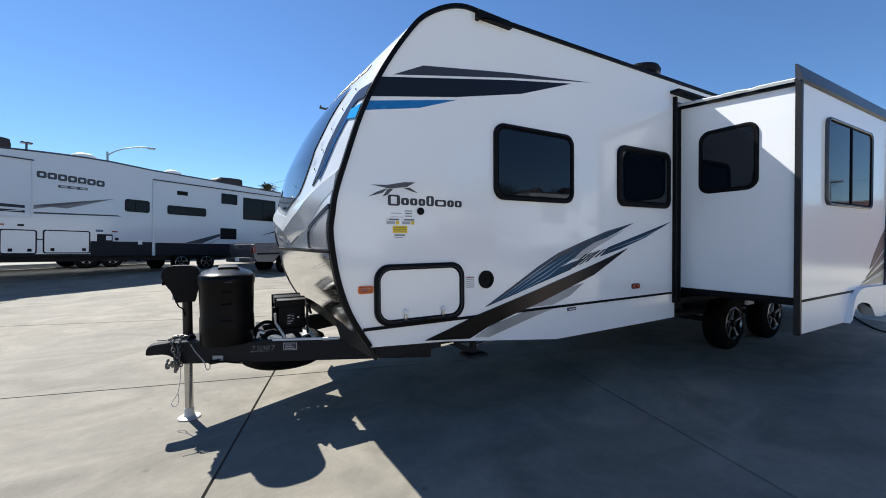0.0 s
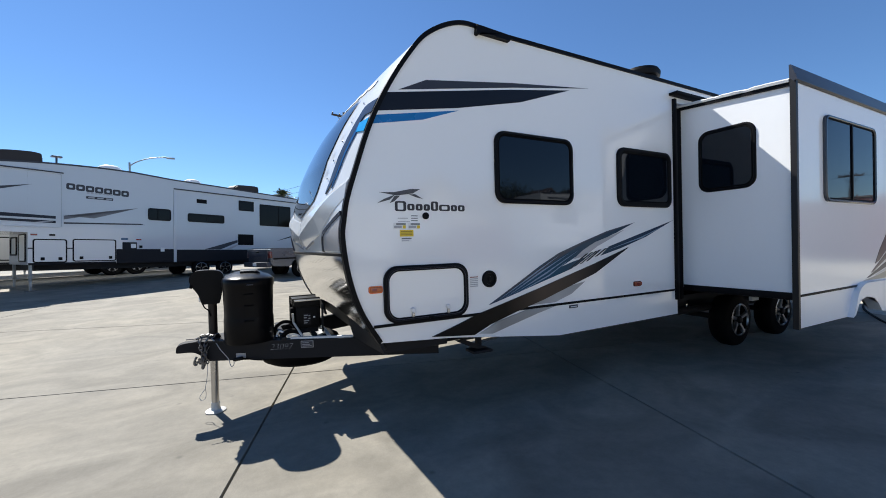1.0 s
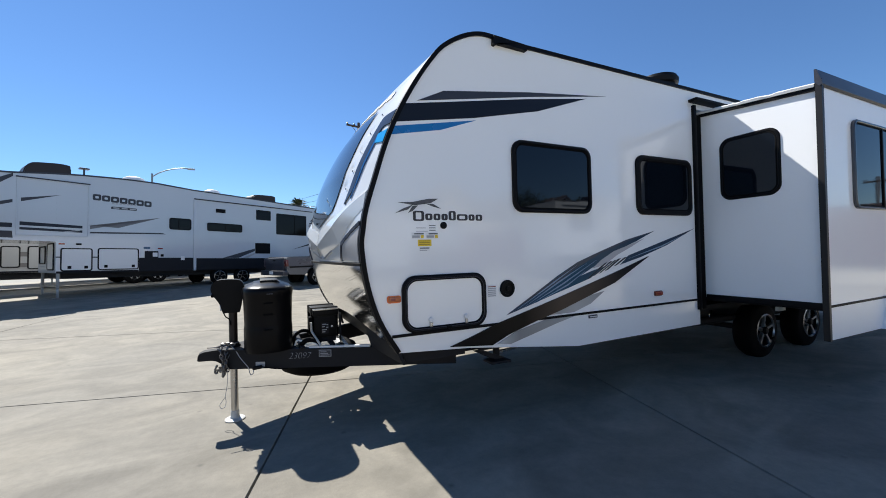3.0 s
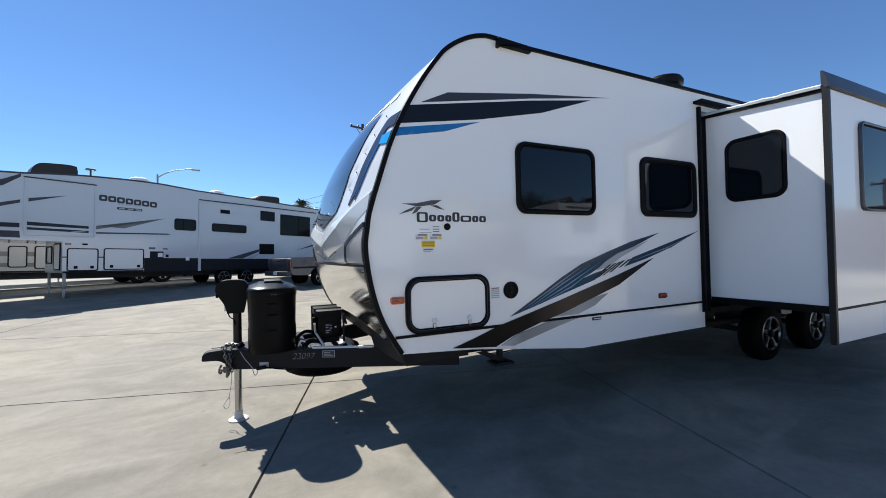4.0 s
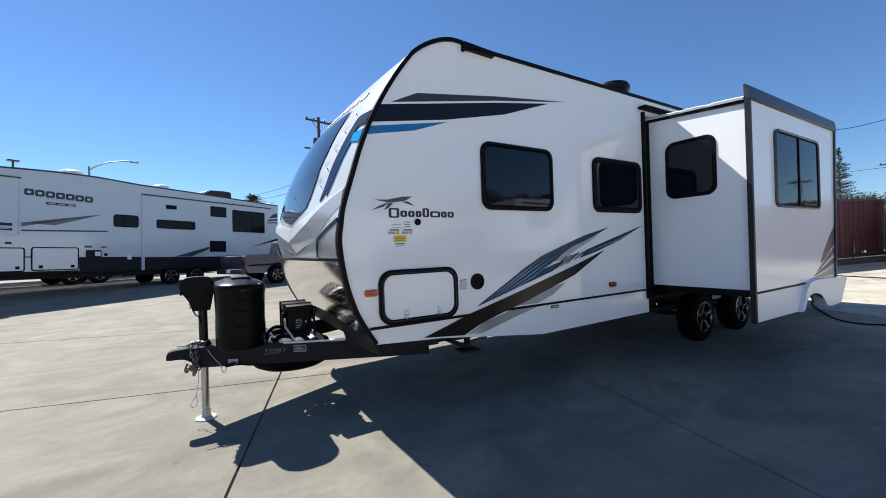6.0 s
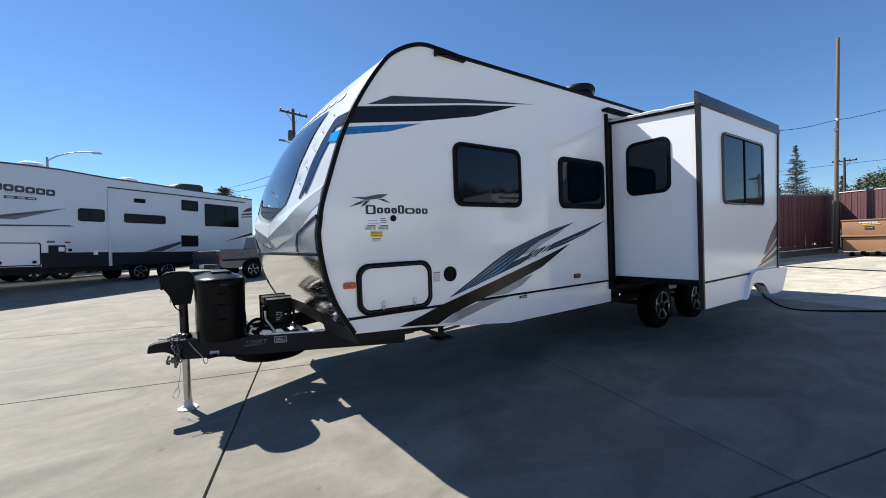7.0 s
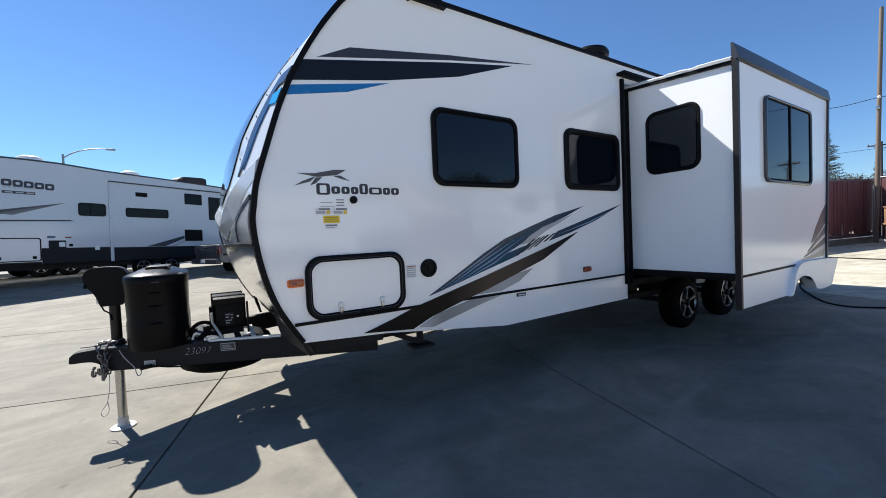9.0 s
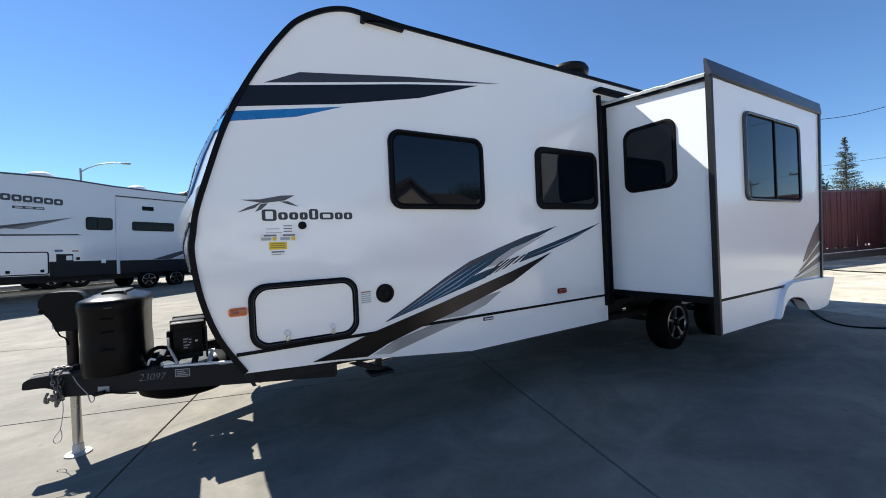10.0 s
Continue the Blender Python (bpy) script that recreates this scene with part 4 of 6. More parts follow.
flare = smooth_line([(5.14, 0.54), (5.20, 0.62), (5.28, 0.76), (5.40, 0.835), (5.60, 0.855), (6.10, 0.845), (6.60, 0.822), (6.63, 0.79), (6.56, 0.70), (6.47, 0.60), (6.40, 0.53), (6.10, 0.515), (5.90, 0.535)], 4)
bm = B()
prism(bm, flare + [(5.80, 0.62), (5.70, 0.68), (5.58, 0.705), (5.46, 0.715), (5.36, 0.702), (5.27, 0.65), (5.20, 0.56)], SY - 0.05, SY + 0.05)
part("wheel_arch", bm, M_GEL2, slide, "white moulded wheel arch", angle=30)
# fascia graphic
for pts, m1 in (([(6.425, 1.47), (6.405, 1.25), (6.02, 1.06), (5.90, 1.03), (6.04, 1.18), (6.26, 1.36)], M_MAROONGREY),
                ([(6.400, 1.21), (6.395, 1.13), (5.84, 0.945), (5.78, 0.94)], M_MAROONGREY),
                ([(6.392, 1.08), (6.388, 1.01), (5.74, 0.895), (5.66, 0.89)], M_SLATE),
                ([(6.385, 1.00), (6.380, 0.97), (5.90, 0.905), (5.98, 0.925)], M_SILV),
                ([(6.378, 0.96), (6.33, 0.865), (5.95, 0.862), (5.56, 0.868), (5.98, 0.905)], M_OLIVE)):
    part("swoosh", prism(B(), pts, SY + 0.001, SY - 0.003), m1, fascia, flat=True)
# slide opening frame
part("slot_trim", box(B(), 3.978, 4.018, SIDE - 0.03, SIDE + 0.06, 0.70, 2.83, 0.006), M_BLACK, trailer, "black slide opening trim")
part("slot_trim", box(B(), 6.615, 6.68, SIDE - 0.045, SIDE + 0.06, 0.70, 2.83, 0.006), M_BLACK, trailer)
part("slide_seal", box(B(), 4.019, 4.108, SIDE - 0.018, SIDE + 0.03, 0.70, 2.735, 0.008), M_RUB, trailer, "black rubber slide seal")
part("slot_header", box(B(), 3.93, 6.70, SIDE - 0.09, SIDE + 0.02, 2.856, 2.885, 0.008), M_BLACK, trailer, "black rain header over the slide")
for x in (4.55, 6.05):
    part("slide_rail", box(B(), x - 0.03, x + 0.03, SY + 0.12, 3.4, 0.735, 0.804, 0.005), M_CHAS, trailer)


# wheels
def wheel_parts(parent, c, R, rim_r, w=0.20, side=-1, spokes=5):
    """A tyre and a five-spoke alloy rim; side: which way along y the face looks."""
    x, y, z = c
    f = side
    wh = part("wheel", lathe(B(), (x, y, z), [(rim_r, f * 0.012), (rim_r + 0.02, f * 0.0), (R - 0.05, f * -0.004), (R - 0.015, f * -0.02), (R, f * -0.05), (R, f * -(w - 0.05)), (R - 0.03, f * -w), (rim_r, f * -w), (rim_r - 0.012, f * -w * 0.5)], "y", 40, closed=True), M_RUB, parent, "black tyre on a machined alloy rim", angle=50)
    part("rim", lathe(B(), (x, y, z), [(rim_r + 0.004, f * 0.010), (rim_r - 0.008, f * 0.014), (rim_r - 0.015, f * -0.004), (rim_r + 0.002, f * -0.004)], "y", 40, closed=True), M_ALLOY, wh, "bright rim lip")
    part("rim_barrel", lathe(B(), (x, y, z), [(rim_r - 0.002, f * 0.0), (rim_r - 0.016, f * -0.006), (rim_r - 0.02, f * -0.10), (rim_r + 0.002, f * -0.10)], "y", 32, closed=True), M_POLY, wh)
    part("rim_well", lathe(B(), (x, y, z), [(rim_r - 0.01, f * -0.07), (rim_r - 0.01, f * -0.075), (0.02, f * -0.075), (0.02, f * -0.07)], "y", 32, closed=True), M_POLY, wh)
    for k in range(spokes):
        a = 2 * math.pi * k / spokes + 0.3
        bm = B()
        u, v = Vector((math.cos(a), 0, math.sin(a))), Vector((-math.sin(a), 0, math.cos(a)))
        o = Vector((x, y, z))
        ring_a = [(0.035, 0.026, -0.004), (0.5 * rim_r, 0.017, 0.0), (0.8 * rim_r, 0.020, 0.004), (rim_r - 0.010, 0.036, 0.008)]
        ls = [[bm.verts.new(o + u * r + v * sgn * hw + Vector((0, f * (d + e), 0))) for sgn, e in ((-1, -0.03), (-0.7, 0.0), (0.7, 0.0), (1, -0.03))] for r, hw, d in ring_a]
        for l0, l1 in zip(ls, ls[1:]):
            for q in range(3):
                bm.faces.new((l0[q], l0[q + 1], l1[q + 1], l1[q]))
            bm.faces.new((l0[3], l0[0], l1[0], l1[3]))
        part("spoke", bm, M_ALLOY, wh)
    part("hub_cap", lathe(B(), (x, y, z), [(0.045, f * -0.06), (0.045, f * 0.008), (0.035, f * 0.022), (0.01, f * 0.026)], "y", 20), M_POLY, wh)
    return wh


for x in (5.320, 6.41):
    wheel_parts(trailer, (x, 2.49, 0.330), 0.330, 0.197)
    wheel_parts(trailer, (x, 4.90, 0.330), 0.330, 0.197, side=1)
    part("axle", tube(B(), [(x, 2.6, 0.33), (x, 4.8, 0.33)], 0.035, 10), M_CHAS, trailer)
    part("leaf_spring", box(B(), x - 0.30, x + 0.30, 2.92, 2.98, 0.38, 0.41, 0.005), M_CHAS, trailer)
part("spring_hanger", box(B(), 5.78, 5.86, 2.88, 2.98, 0.36, 0.56, 0.006), M_CHAS, trailer)
# white block added for a bright reflected spot near the wheel
part("rail_end", box(B(), 4.905, 5.045, 2.165, 2.20, 0.636, 0.682, 0.004), M_WHITE, trailer, "added white block standing in for a bright glint under the slide")
part("wheel_well", box(B(), 5.0, 6.65, 2.9, 2.93, 0.42, 0.74), M_DARK, trailer)

# ---------------- tongue ----------------
def beam(a, b, h, w, z_top):
    bm = B()
    d = (Vector(b) - Vector(a)).normalized()
    n = Vector((-d.y, d.x)) * (w / 2)
    pts = [(a[0] + n.x, a[1] + n.y), (b[0] + n.x, b[1] + n.y), (b[0] - n.x, b[1] - n.y), (a[0] - n.x, a[1] - n.y)]
    prism(bm, pts, z_top - h, z_top, "z")
    return bm


ARM_A, ARM_B = (-0.40, 3.655), (1.33, 2.83)
part("tongue_beam", beam(ARM_A, ARM_B, 0.15, 0.07, 0.60), M_CHAS, trailer, "black steel tongue beam")
part("tongue_beam", beam((ARM_A[0], 2 * MIDY - ARM_A[1]), (ARM_B[0], 2 * MIDY - ARM_B[1]), 0.15, 0.07, 0.60), M_CHAS, trailer, "black steel tongue beam")
part("tongue_plate", prism(B(), [(-0.42, 3.60), (-0.42, 3.80), (-0.15, 3.95), (-0.15, 3.46)], 0.602, 0.615, "z"), M_CHAS, trailer)
part("coupler", prism(B(), smooth_line([(-0.40, 0.612), (-0.46, 0.606), (-0.50, 0.604), (-0.55, 0.600), (-0.585, 0.582), (-0.592, 0.550), (-0.585, 0.530), (-0.50, 0.525), (-0.45, 0.508), (-0.38, 0.455), (-0.32, 0.455)], 3) + [(-0.32, 0.60)], 3.655, 3.745), M_CHAS, trailer, "black ball coupler", angle=40)
part("coupler_latch", tube(B(), [(-0.46, 3.69, 0.622), (-0.42, 3.69, 0.634), (-0.34, 3.69, 0.634), (-0.28, 3.69, 0.625)], 0.009, 8), M_CHAS, trailer)
for k in range(2):
    part("tray_bar", box(B(), 0.16 + 0.24 * k, 0.20 + 0.24 * k, 3.32, 4.08, 0.605, 0.622, 0.003), M_CHAS, trailer)
# white strip stands in for sun glare on the black beam's top
part("tray_lip", beam((0.235, 3.348), (0.690, 3.131), 0.014, 0.030, 0.616), M_WHITE, trailer, "white strip painting the sun glare along the beam top")
part("tray_strap", prism(B(), [(0.500, 3.215), (0.528, 3.205), (0.548, 3.66), (0.520, 3.66)], 0.617, 0.624, "z"), M_GALV, trailer, "pale flat tray strap")
# jack
part("jack_tube", tube(B(), [(-0.335, 3.70, 0.50), (-0.335, 3.70, 1.0)], 0.033, 18), M_JACK, trailer, "dark brown-black outer jack tube")
jl = part("jack_leg", tube(B(), [(-0.335, 3.70, 0.03), (-0.335, 3.70, 0.56)], 0.029, 18), M_CHROME, trailer, "bare metal jack leg")
part("jack_foot", lathe(B(), (-0.335, 3.70, 0.0), [(0.076, 0.0), (0.078, 0.008), (0.072, 0.012), (0.042, 0.016), (0.034, 0.03), (0.033, 0.075), (0.029, 0.08)], "z", 26), M_GALV, jl, "round pale metal jack foot")
head = smooth_line([(-0.405, 0.905), (-0.430, 0.985), (-0.470, 1.05), (-0.490, 1.10), (-0.478, 1.150), (-0.43, 1.182), (-0.31, 1.182), (-0.262, 1.162), (-0.246, 1.11), (-0.256, 1.03), (-0.275, 0.93), (-0.282, 0.905)], 4)
bm = B()
prism(bm, head, 3.645, 3.755)
bmesh.ops.bevel(bm, geom=[e for e in bm.edges if len(e.link_faces) == 2 and e.calc_face_angle(0) > 1.2], offset=0.006, segments=2, affect="EDGES", clamp_overlap=True)
jh = part("jack_head", bm, M_POLY, trailer, "black plastic electric jack head", angle=50)
part("jack_collar", lathe(B(), (-0.335, 3.70, 0), [(0.05, 0.60), (0.05, 0.63), (0.04, 0.65), (0.04, 0.60)], "z", 18), M_CHAS, trailer)
part("jack_wire", tube(B(), smooth_line([(-0.40, 3.66, 0.905), (-0.385, 3.65, 0.875), (-0.36, 3.66, 0.85), (-0.35, 3.665, 0.80)], 5), 0.005, 6), M_RUB, jh)
part("head_cap", tube(B(), [(-0.468, 3.655, 1.055), (-0.486, 3.655, 1.058)], 0.016, 12), M_RUB, jh)
part("jack_level", box(B(), -0.428, -0.416, 3.66, 3.72, 0.925, 0.965, 0.003), M_WHITE, jh)
# gas bottle cover
bm = B()
secs = [(0.186, 0.60, 0.99), (0.192, 0.615, 1.01), (0.193, 0.74, 1.01), (0.1925, 0.785, 1.008), (0.190, 0.803, 1.0), (0.188, 0.822, 0.995), (0.190, 0.890, 1.0), (0.1892, 0.898, 0.998), (0.1905, 0.906, 1.0), (0.193, 0.99, 1.01),
        (0.195, 1.04, 1.02), (0.199, 1.052, 1.03), (0.202, 1.080, 1.035), (0.201, 1.100, 1.03), (0.196, 1.112, 1.01), (0.184, 1.120, 0.97), (0.155, 1.130, 0.89), (0.124, 1.141, 0.76), (0.112, 1.150, 0.60), (0.10, 1.153, 0.56)]
loops = []
for hx, z, arch_f in secs:
    hx, hy = hx * 0.955, 0.352 * arch_f
    loops.append([bm.verts.new((-0.066 + p[0], 3.685 + p[1], z)) for p in rrect(-hx, hx, -hy, hy, min(hx, hy) * 0.86, 8)])
for l0, l1 in zip(loops, loops[1:]):
    for k in range(len(l0)):
        bm.faces.new((l0[k], l0[(k + 1) % len(l0)], l1[(k + 1) % len(l0)], l1[k]))
bm.faces.new(loops[0][::-1])
bm.faces.new(loops[-1])
gc = part("gas_bottle_cover", bm, M_COVER, trailer, "black moulded twin gas bottle cover", angle=40)
part("cover_hatch", box(B(), -0.125, 0.015, 3.50, 3.84, 1.146, 1.172, 0.010), M_POLY, gc, "black lid on the cover")
part("cover_hook", tube(B(), [(-0.02, 3.50, 1.16), (0.0, 3.485, 1.168), (0.02, 3.465, 1.150)], 0.006, 6), M_CHAS, gc)
part("cover_slot", box(B(), -0.080, -0.035, 3.316, 3.335, 1.066, 1.074, 0.002), M_SLATE, gc)
for z in (0.78, 0.90, 0.99):
    part("cover_notch", box(B(), -0.105, -0.035, 3.322, 3.340, z, z + 0.012, 0.004), M_RUB, gc)
# battery box with strap, label
bb = part("battery_box", box(B(), 0.285, 0.475, 3.42, 3.76, 0.66, 0.86, 0.012), M_POLY, trailer, "black battery box with strap")
part("box_lid", box(B(), 0.272, 0.488, 3.405, 3.775, 0.845, 0.905, 0.012), M_POLY, bb, "black box lid")
for y in (3.47, 3.70):
    part("strap", box(B(), 0.266, 0.494, y, y + 0.04, 0.65, 0.912, 0.004), M_RUB, bb)
bl = part("box_label", box(B(), 0.345, 0.405, 3.416, 3.421, 0.69, 0.785), M_CHAS, bb, "dark printed label")
for bx, bz, bw in ((0.350, 0.768, 0.030), (0.386, 0.762, 0.014), (0.350, 0.748, 0.022), (0.384, 0.740, 0.016), (0.350, 0.722, 0.040), (0.350, 0.704, 0.026)):
    part("label_bar", box(B(), bx, bx + bw, 3.413, 3.417, bz, bz + 0.008), M_CHALK, bl)
part("box_strap_end", box(B(), 0.245, 0.270, 3.44, 3.50, 0.72, 0.84, 0.008), M_RUB, bb)
# bright strip paints the highlight along the black lid's upper edge
part("lid_edge", box(B(), 0.274, 0.486, 3.400, 3.408, 0.895, 0.906, 0.002), M_CHROME, bb)
part("box_cradle", box(B(), 0.29, 0.47, 3.44, 3.72, 0.618, 0.662, 0.006), M_CHAS, bb)
part("box_tag", box(B(), 0.425, 0.440, 3.414, 3.421, 0.745, 0.757), M_WHITE, bb)
part("box_brace", tube(B(), [(0.258, 3.405, 0.80), (0.262, 3.40, 0.725), (0.318, 3.305, 0.622)], 0.0095, 8), M_GALV, bb)
part("box_brace", box(B(), 0.492, 0.506, 3.385, 3.415, 0.62, 0.86, 0.003), M_CHAS, bb)
part("cable_loop", tube(B(), smooth_line([(0.17, 3.40, 0.615), (0.21, 3.38, 0.655), (0.27, 3.36, 0.660), (0.32, 3.35, 0.625)], 6), 0.020, 8), M_RUB, trailer, "black cable loop")
part("cable_loop", tube(B(), smooth_line([(0.215, 3.36, 0.612), (0.235, 3.35, 0.632), (0.27, 3.345, 0.637), (0.30, 3.34, 0.620)], 6), 0.005, 6), M_WHITE, trailer, "white cable loop")
part("cable_loop", tube(B(), smooth_line([(0.12, 3.50, 0.62), (0.13, 3.45, 0.69), (0.18, 3.44, 0.73), (0.24, 3.46, 0.72), (0.27, 3.50, 0.68)], 6), 0.014, 8), M_RUB, trailer, "black cable loop")
part("cable_loop", tube(B(), smooth_line([(0.13, 3.42, 0.62), (0.15, 3.40, 0.665), (0.20, 3.39, 0.64), (0.22, 3.38, 0.62)], 6), 0.008, 8), M_WHITE, trailer, "white cable loop")
# spare wheel under the tongue
sp = part("spare_tyre", lathe(B(), (0.36, 3.70, 0.452), [(0.19, -0.10), (0.27, -0.115), (0.325, -0.085), (0.345, -0.02), (0.345, 0.03), (0.325, 0.085), (0.27, 0.115), (0.19, 0.10)], "z", 48, closed=True), M_RUB, trailer, "black spare tyre lying flat in the tongue", angle=60)
bm = lathe(B(), (0.36, 3.70, 0.452), [(0.195, 0.02), (0.205, 0.10), (0.195, 0.115), (0.180, 0.09), (0.170, 0.03)], "z", 36, closed=True)
lathe(bm, (0.36, 3.70, 0.452), [(0.118, 0.03), (0.110, 0.045), (0.004, 0.045), (0.004, 0.03)], "z", 30, closed=True)
for k in range(6):
    a0 = k * math.pi / 3 + 0.2
    ring_in, ring_out = [(0.36 + 0.112 * math.cos(a0 + d), 3.70 + 0.112 * math.sin(a0 + d)) for d in (-0.24, 0.24)], [(0.36 + 0.174 * math.cos(a0 + d), 3.70 + 0.174 * math.sin(a0 + d)) for d in (0.20, -0.20)]
    prism(bm, ring_in + ring_out, 0.480, 0.488, "z")
part("spare_rim", bm, M_WHITE, sp, "white steel rim with round windows")
# safety chains, breakaway cable, plug
def chain(pts, r=0.0058, size=0.021):
    line3 = [Vector(p) for p in smooth_line(pts, 5)]
    bm = B()
    d_acc, prev, flip = 0.0, line3[0], 0
    for p in line3[1:]:
        d_acc += (p - prev).length
        if d_acc > size * 1.35:
            d_acc = 0.0
            flip ^= 1
            t = (p - prev).normalized()
            s = t.cross(Vector((0.3, 1, 0.2))).normalized() if flip else t.cross(Vector((1, 0.2, 0.1))).normalized()
            loop = [p + t * size * math.cos(a) + s * size * 0.55 * math.sin(a) for a in np.linspace(0, 2 * math.pi, 10)]
            tube(bm, loop, r, 5, cap=False)
        prev = p
    return bm


for pts in ([(-0.330, 3.60, 0.655), (-0.415, 3.597, 0.650), (-0.420, 3.588, 0.58), (-0.405, 3.583, 0.50), (-0.400, 3.585, 0.425)], [(-0.30, 3.59, 0.650), (-0.365, 3.588, 0.640), (-0.388, 3.578, 0.56), (-0.380, 3.575, 0.48), (-0.370, 3.583, 0.43)]):
    part("safety_chain", chain(pts), M_CHAIN, trailer, "hanging steel safety chain")
for pts in ([(-0.448, 3.590, 0.498), (-0.460, 3.590, 0.473), (-0.464, 3.590, 0.443), (-0.452, 3.590, 0.435), (-0.442, 3.590, 0.462)],
            [(-0.414, 3.590, 0.484), (-0.409, 3.590, 0.441), (-0.411, 3.590, 0.402), (-0.403, 3.590, 0.405), (-0.402, 3.590, 0.439)],
            [(-0.391, 3.590, 0.489), (-0.386, 3.590, 0.457), (-0.390, 3.590, 0.433), (-0.399, 3.590, 0.437)],
            [(-0.430, 3.590, 0.483), (-0.430, 3.590, 0.450), (-0.422, 3.590, 0.442), (-0.416, 3.590, 0.469)]):
    part("chain_hook", tube(B(), smooth_line(pts, 4), 0.009, 8), M_CHAIN, trailer, "dull steel chain hook")
for pts in ([(-0.417, 3.600, 0.644), (-0.474, 3.600, 0.641), (-0.517, 3.600, 0.643)],
            [(-0.344, 3.600, 0.603), (-0.369, 3.600, 0.549), (-0.391, 3.600, 0.511)],
            [(-0.356, 3.600, 0.645), (-0.330, 3.600, 0.657), (-0.288, 3.600, 0.667)]):
    part("tie_wire", tube(B(), smooth_line(pts, 4), 0.004, 6), M_CHAIN, trailer)
part("breakaway_cable", tube(B(), smooth_line([(-0.355, 3.600, 0.647), (-0.313, 3.560, 0.603), (-0.281, 3.530, 0.548), (-0.238, 3.500, 0.493), (-0.221, 3.490, 0.466), (-0.213, 3.490, 0.428), (-0.203, 3.485, 0.410), (-0.187, 3.480, 0.424), (-0.186, 3.480, 0.449), (-0.191, 3.478, 0.462)], 5), 0.0032, 8), M_SILV, trailer, "pale grey breakaway cable")
part("breakaway_cable", tube(B(), smooth_line([(-0.382, 3.600, 0.502), (-0.378, 3.600, 0.368), (-0.396, 3.600, 0.243), (-0.410, 3.600, 0.213), (-0.436, 3.600, 0.172), (-0.427, 3.600, 0.141), (-0.401, 3.600, 0.151), (-0.392, 3.600, 0.188), (-0.398, 3.600, 0.238)], 6), 0.0024, 6), M_GREYPRINT, trailer, "thin hanging wire with a loop at its end")
part("cable_plug", tube(B(), [(-0.192, 3.478, 0.460), (-0.178, 3.475, 0.463), (-0.124, 3.455, 0.472)], [0.008, 0.015, 0.015], 10), M_POLY, trailer, "black cable plug")
part("cable_run", tube(B(), smooth_line([(-0.124, 3.455, 0.472), (-0.084, 3.440, 0.464), (-0.038, 3.420, 0.455), (0.015, 3.390, 0.452), (0.064, 3.360, 0.450)], 5), 0.005, 6), M_RUB, trailer)


def on_beam(s, z):
    """A place on the outer face of the near tongue beam, s metres from its front end."""
    d = (Vector(ARM_B) - Vector(ARM_A)).normalized()
    n = Vector((d.y, -d.x))
    p = Vector(ARM_A) + d * s + n * 0.036
    return Vector((p.x, p.y, z)), d, n


def beam_plate(name, s0, s1, z0, z1, material, label="", off=0.004):
    bm = B()
    a, d, n = on_beam(s0, z0)
    b, _, _ = on_beam(s1, z0)
    n3 = Vector((n.x, n.y, 0))
    vs = [bm.verts.new(p + n3 * o + Vector((0, 0, h))) for o in (-0.002, off) for p, h in ((a, 0), (b, 0), (b, z1 - z0), (a, z1 - z0))]
    for q in ((0, 1, 2, 3), (4, 5, 6, 7), (0, 1, 5, 4), (1, 2, 6, 5), (2, 3, 7, 6), (3, 0, 4, 7)):
        bm.faces.new([vs[i] for i in q])
    return part(name, bm, material, trailer, label)


beam_plate("beam_sticker", 0.275, 0.350, 0.458, 0.505, M_SILV, "pale grey sticker")
beam_plate("data_plate", 0.795, 0.895, 0.535, 0.590, M_GREYPRINT, "dark metal data plate with a pale edge")
beam_plate("plate_face", 0.799, 0.891, 0.539, 0.586, M_SLATE, off=0.0055)
for q in range(3):
    beam_plate("data_bar", 0.808, 0.882 - 0.012 * q, 0.546 + 0.013 * q, 0.551 + 0.013 * q, M_CHALK, off=0.0068)
tc = bpy.data.curves.new("stock_number", "FONT")
tc.body = "23097"
tc.size = 0.072
tc.shear = 0.25
tc.offset = -0.0022
tc.extrude = 0.0006
ts = new("text_source", tc)
bpy.context.view_layer.update()
me = bpy.data.meshes.new_from_object(ts.evaluated_get(bpy.context.evaluated_depsgraph_get()))
bpy.data.objects.remove(ts)
a0, d0, n0 = on_beam(0.545, 0.525)
fr = Matrix(((d0.x, 0, n0.x, 0), (d0.y, 0, n0.y, 0), (0, 1, 0, 0), (0, 0, 0, 1)))
me.transform(Matrix.Translation(a0 + Vector((n0.x, n0.y, 0)) * 0.003) @ fr)
me.materials.clear()
me.materials.append(M_CHALK)
tn = new("chalk_number", me)
tn.parent = trailer
tn.matrix_parent_inverse = trailer.matrix_basis.inverted()
tn["label"] = "chalked stock number on the beam"
# stabiliser under the side
st = part("stabiliser", box(B(), 1.42, 1.80, 2.58, 2.66, 0.585, 0.635, 0.006), M_CHAS, trailer, "folded black stabiliser jack")
part("stabiliser_foot", box(B(), 1.50, 1.68, 2.54, 2.68, 0.470, 0.492, 0.008), M_CHAS, st)
part("stabiliser_link", box(B(), 1.57, 1.61, 2.60, 2.64, 0.492, 0.59, 0.004), M_CHAS, st)
part("stabiliser_arm", prism(B(), [(1.36, 0.590), (1.44, 0.590), (1.60, 0.520), (1.66, 0.500), (1.56, 0.500), (1.50, 0.520)], 2.585, 2.605), M_CHAS, st)
part("stabiliser_screw", tube(B(), [(1.62, 2.62, 0.545), (1.80, 2.62, 0.560)], 0.012, 8), M_CHROME, st)
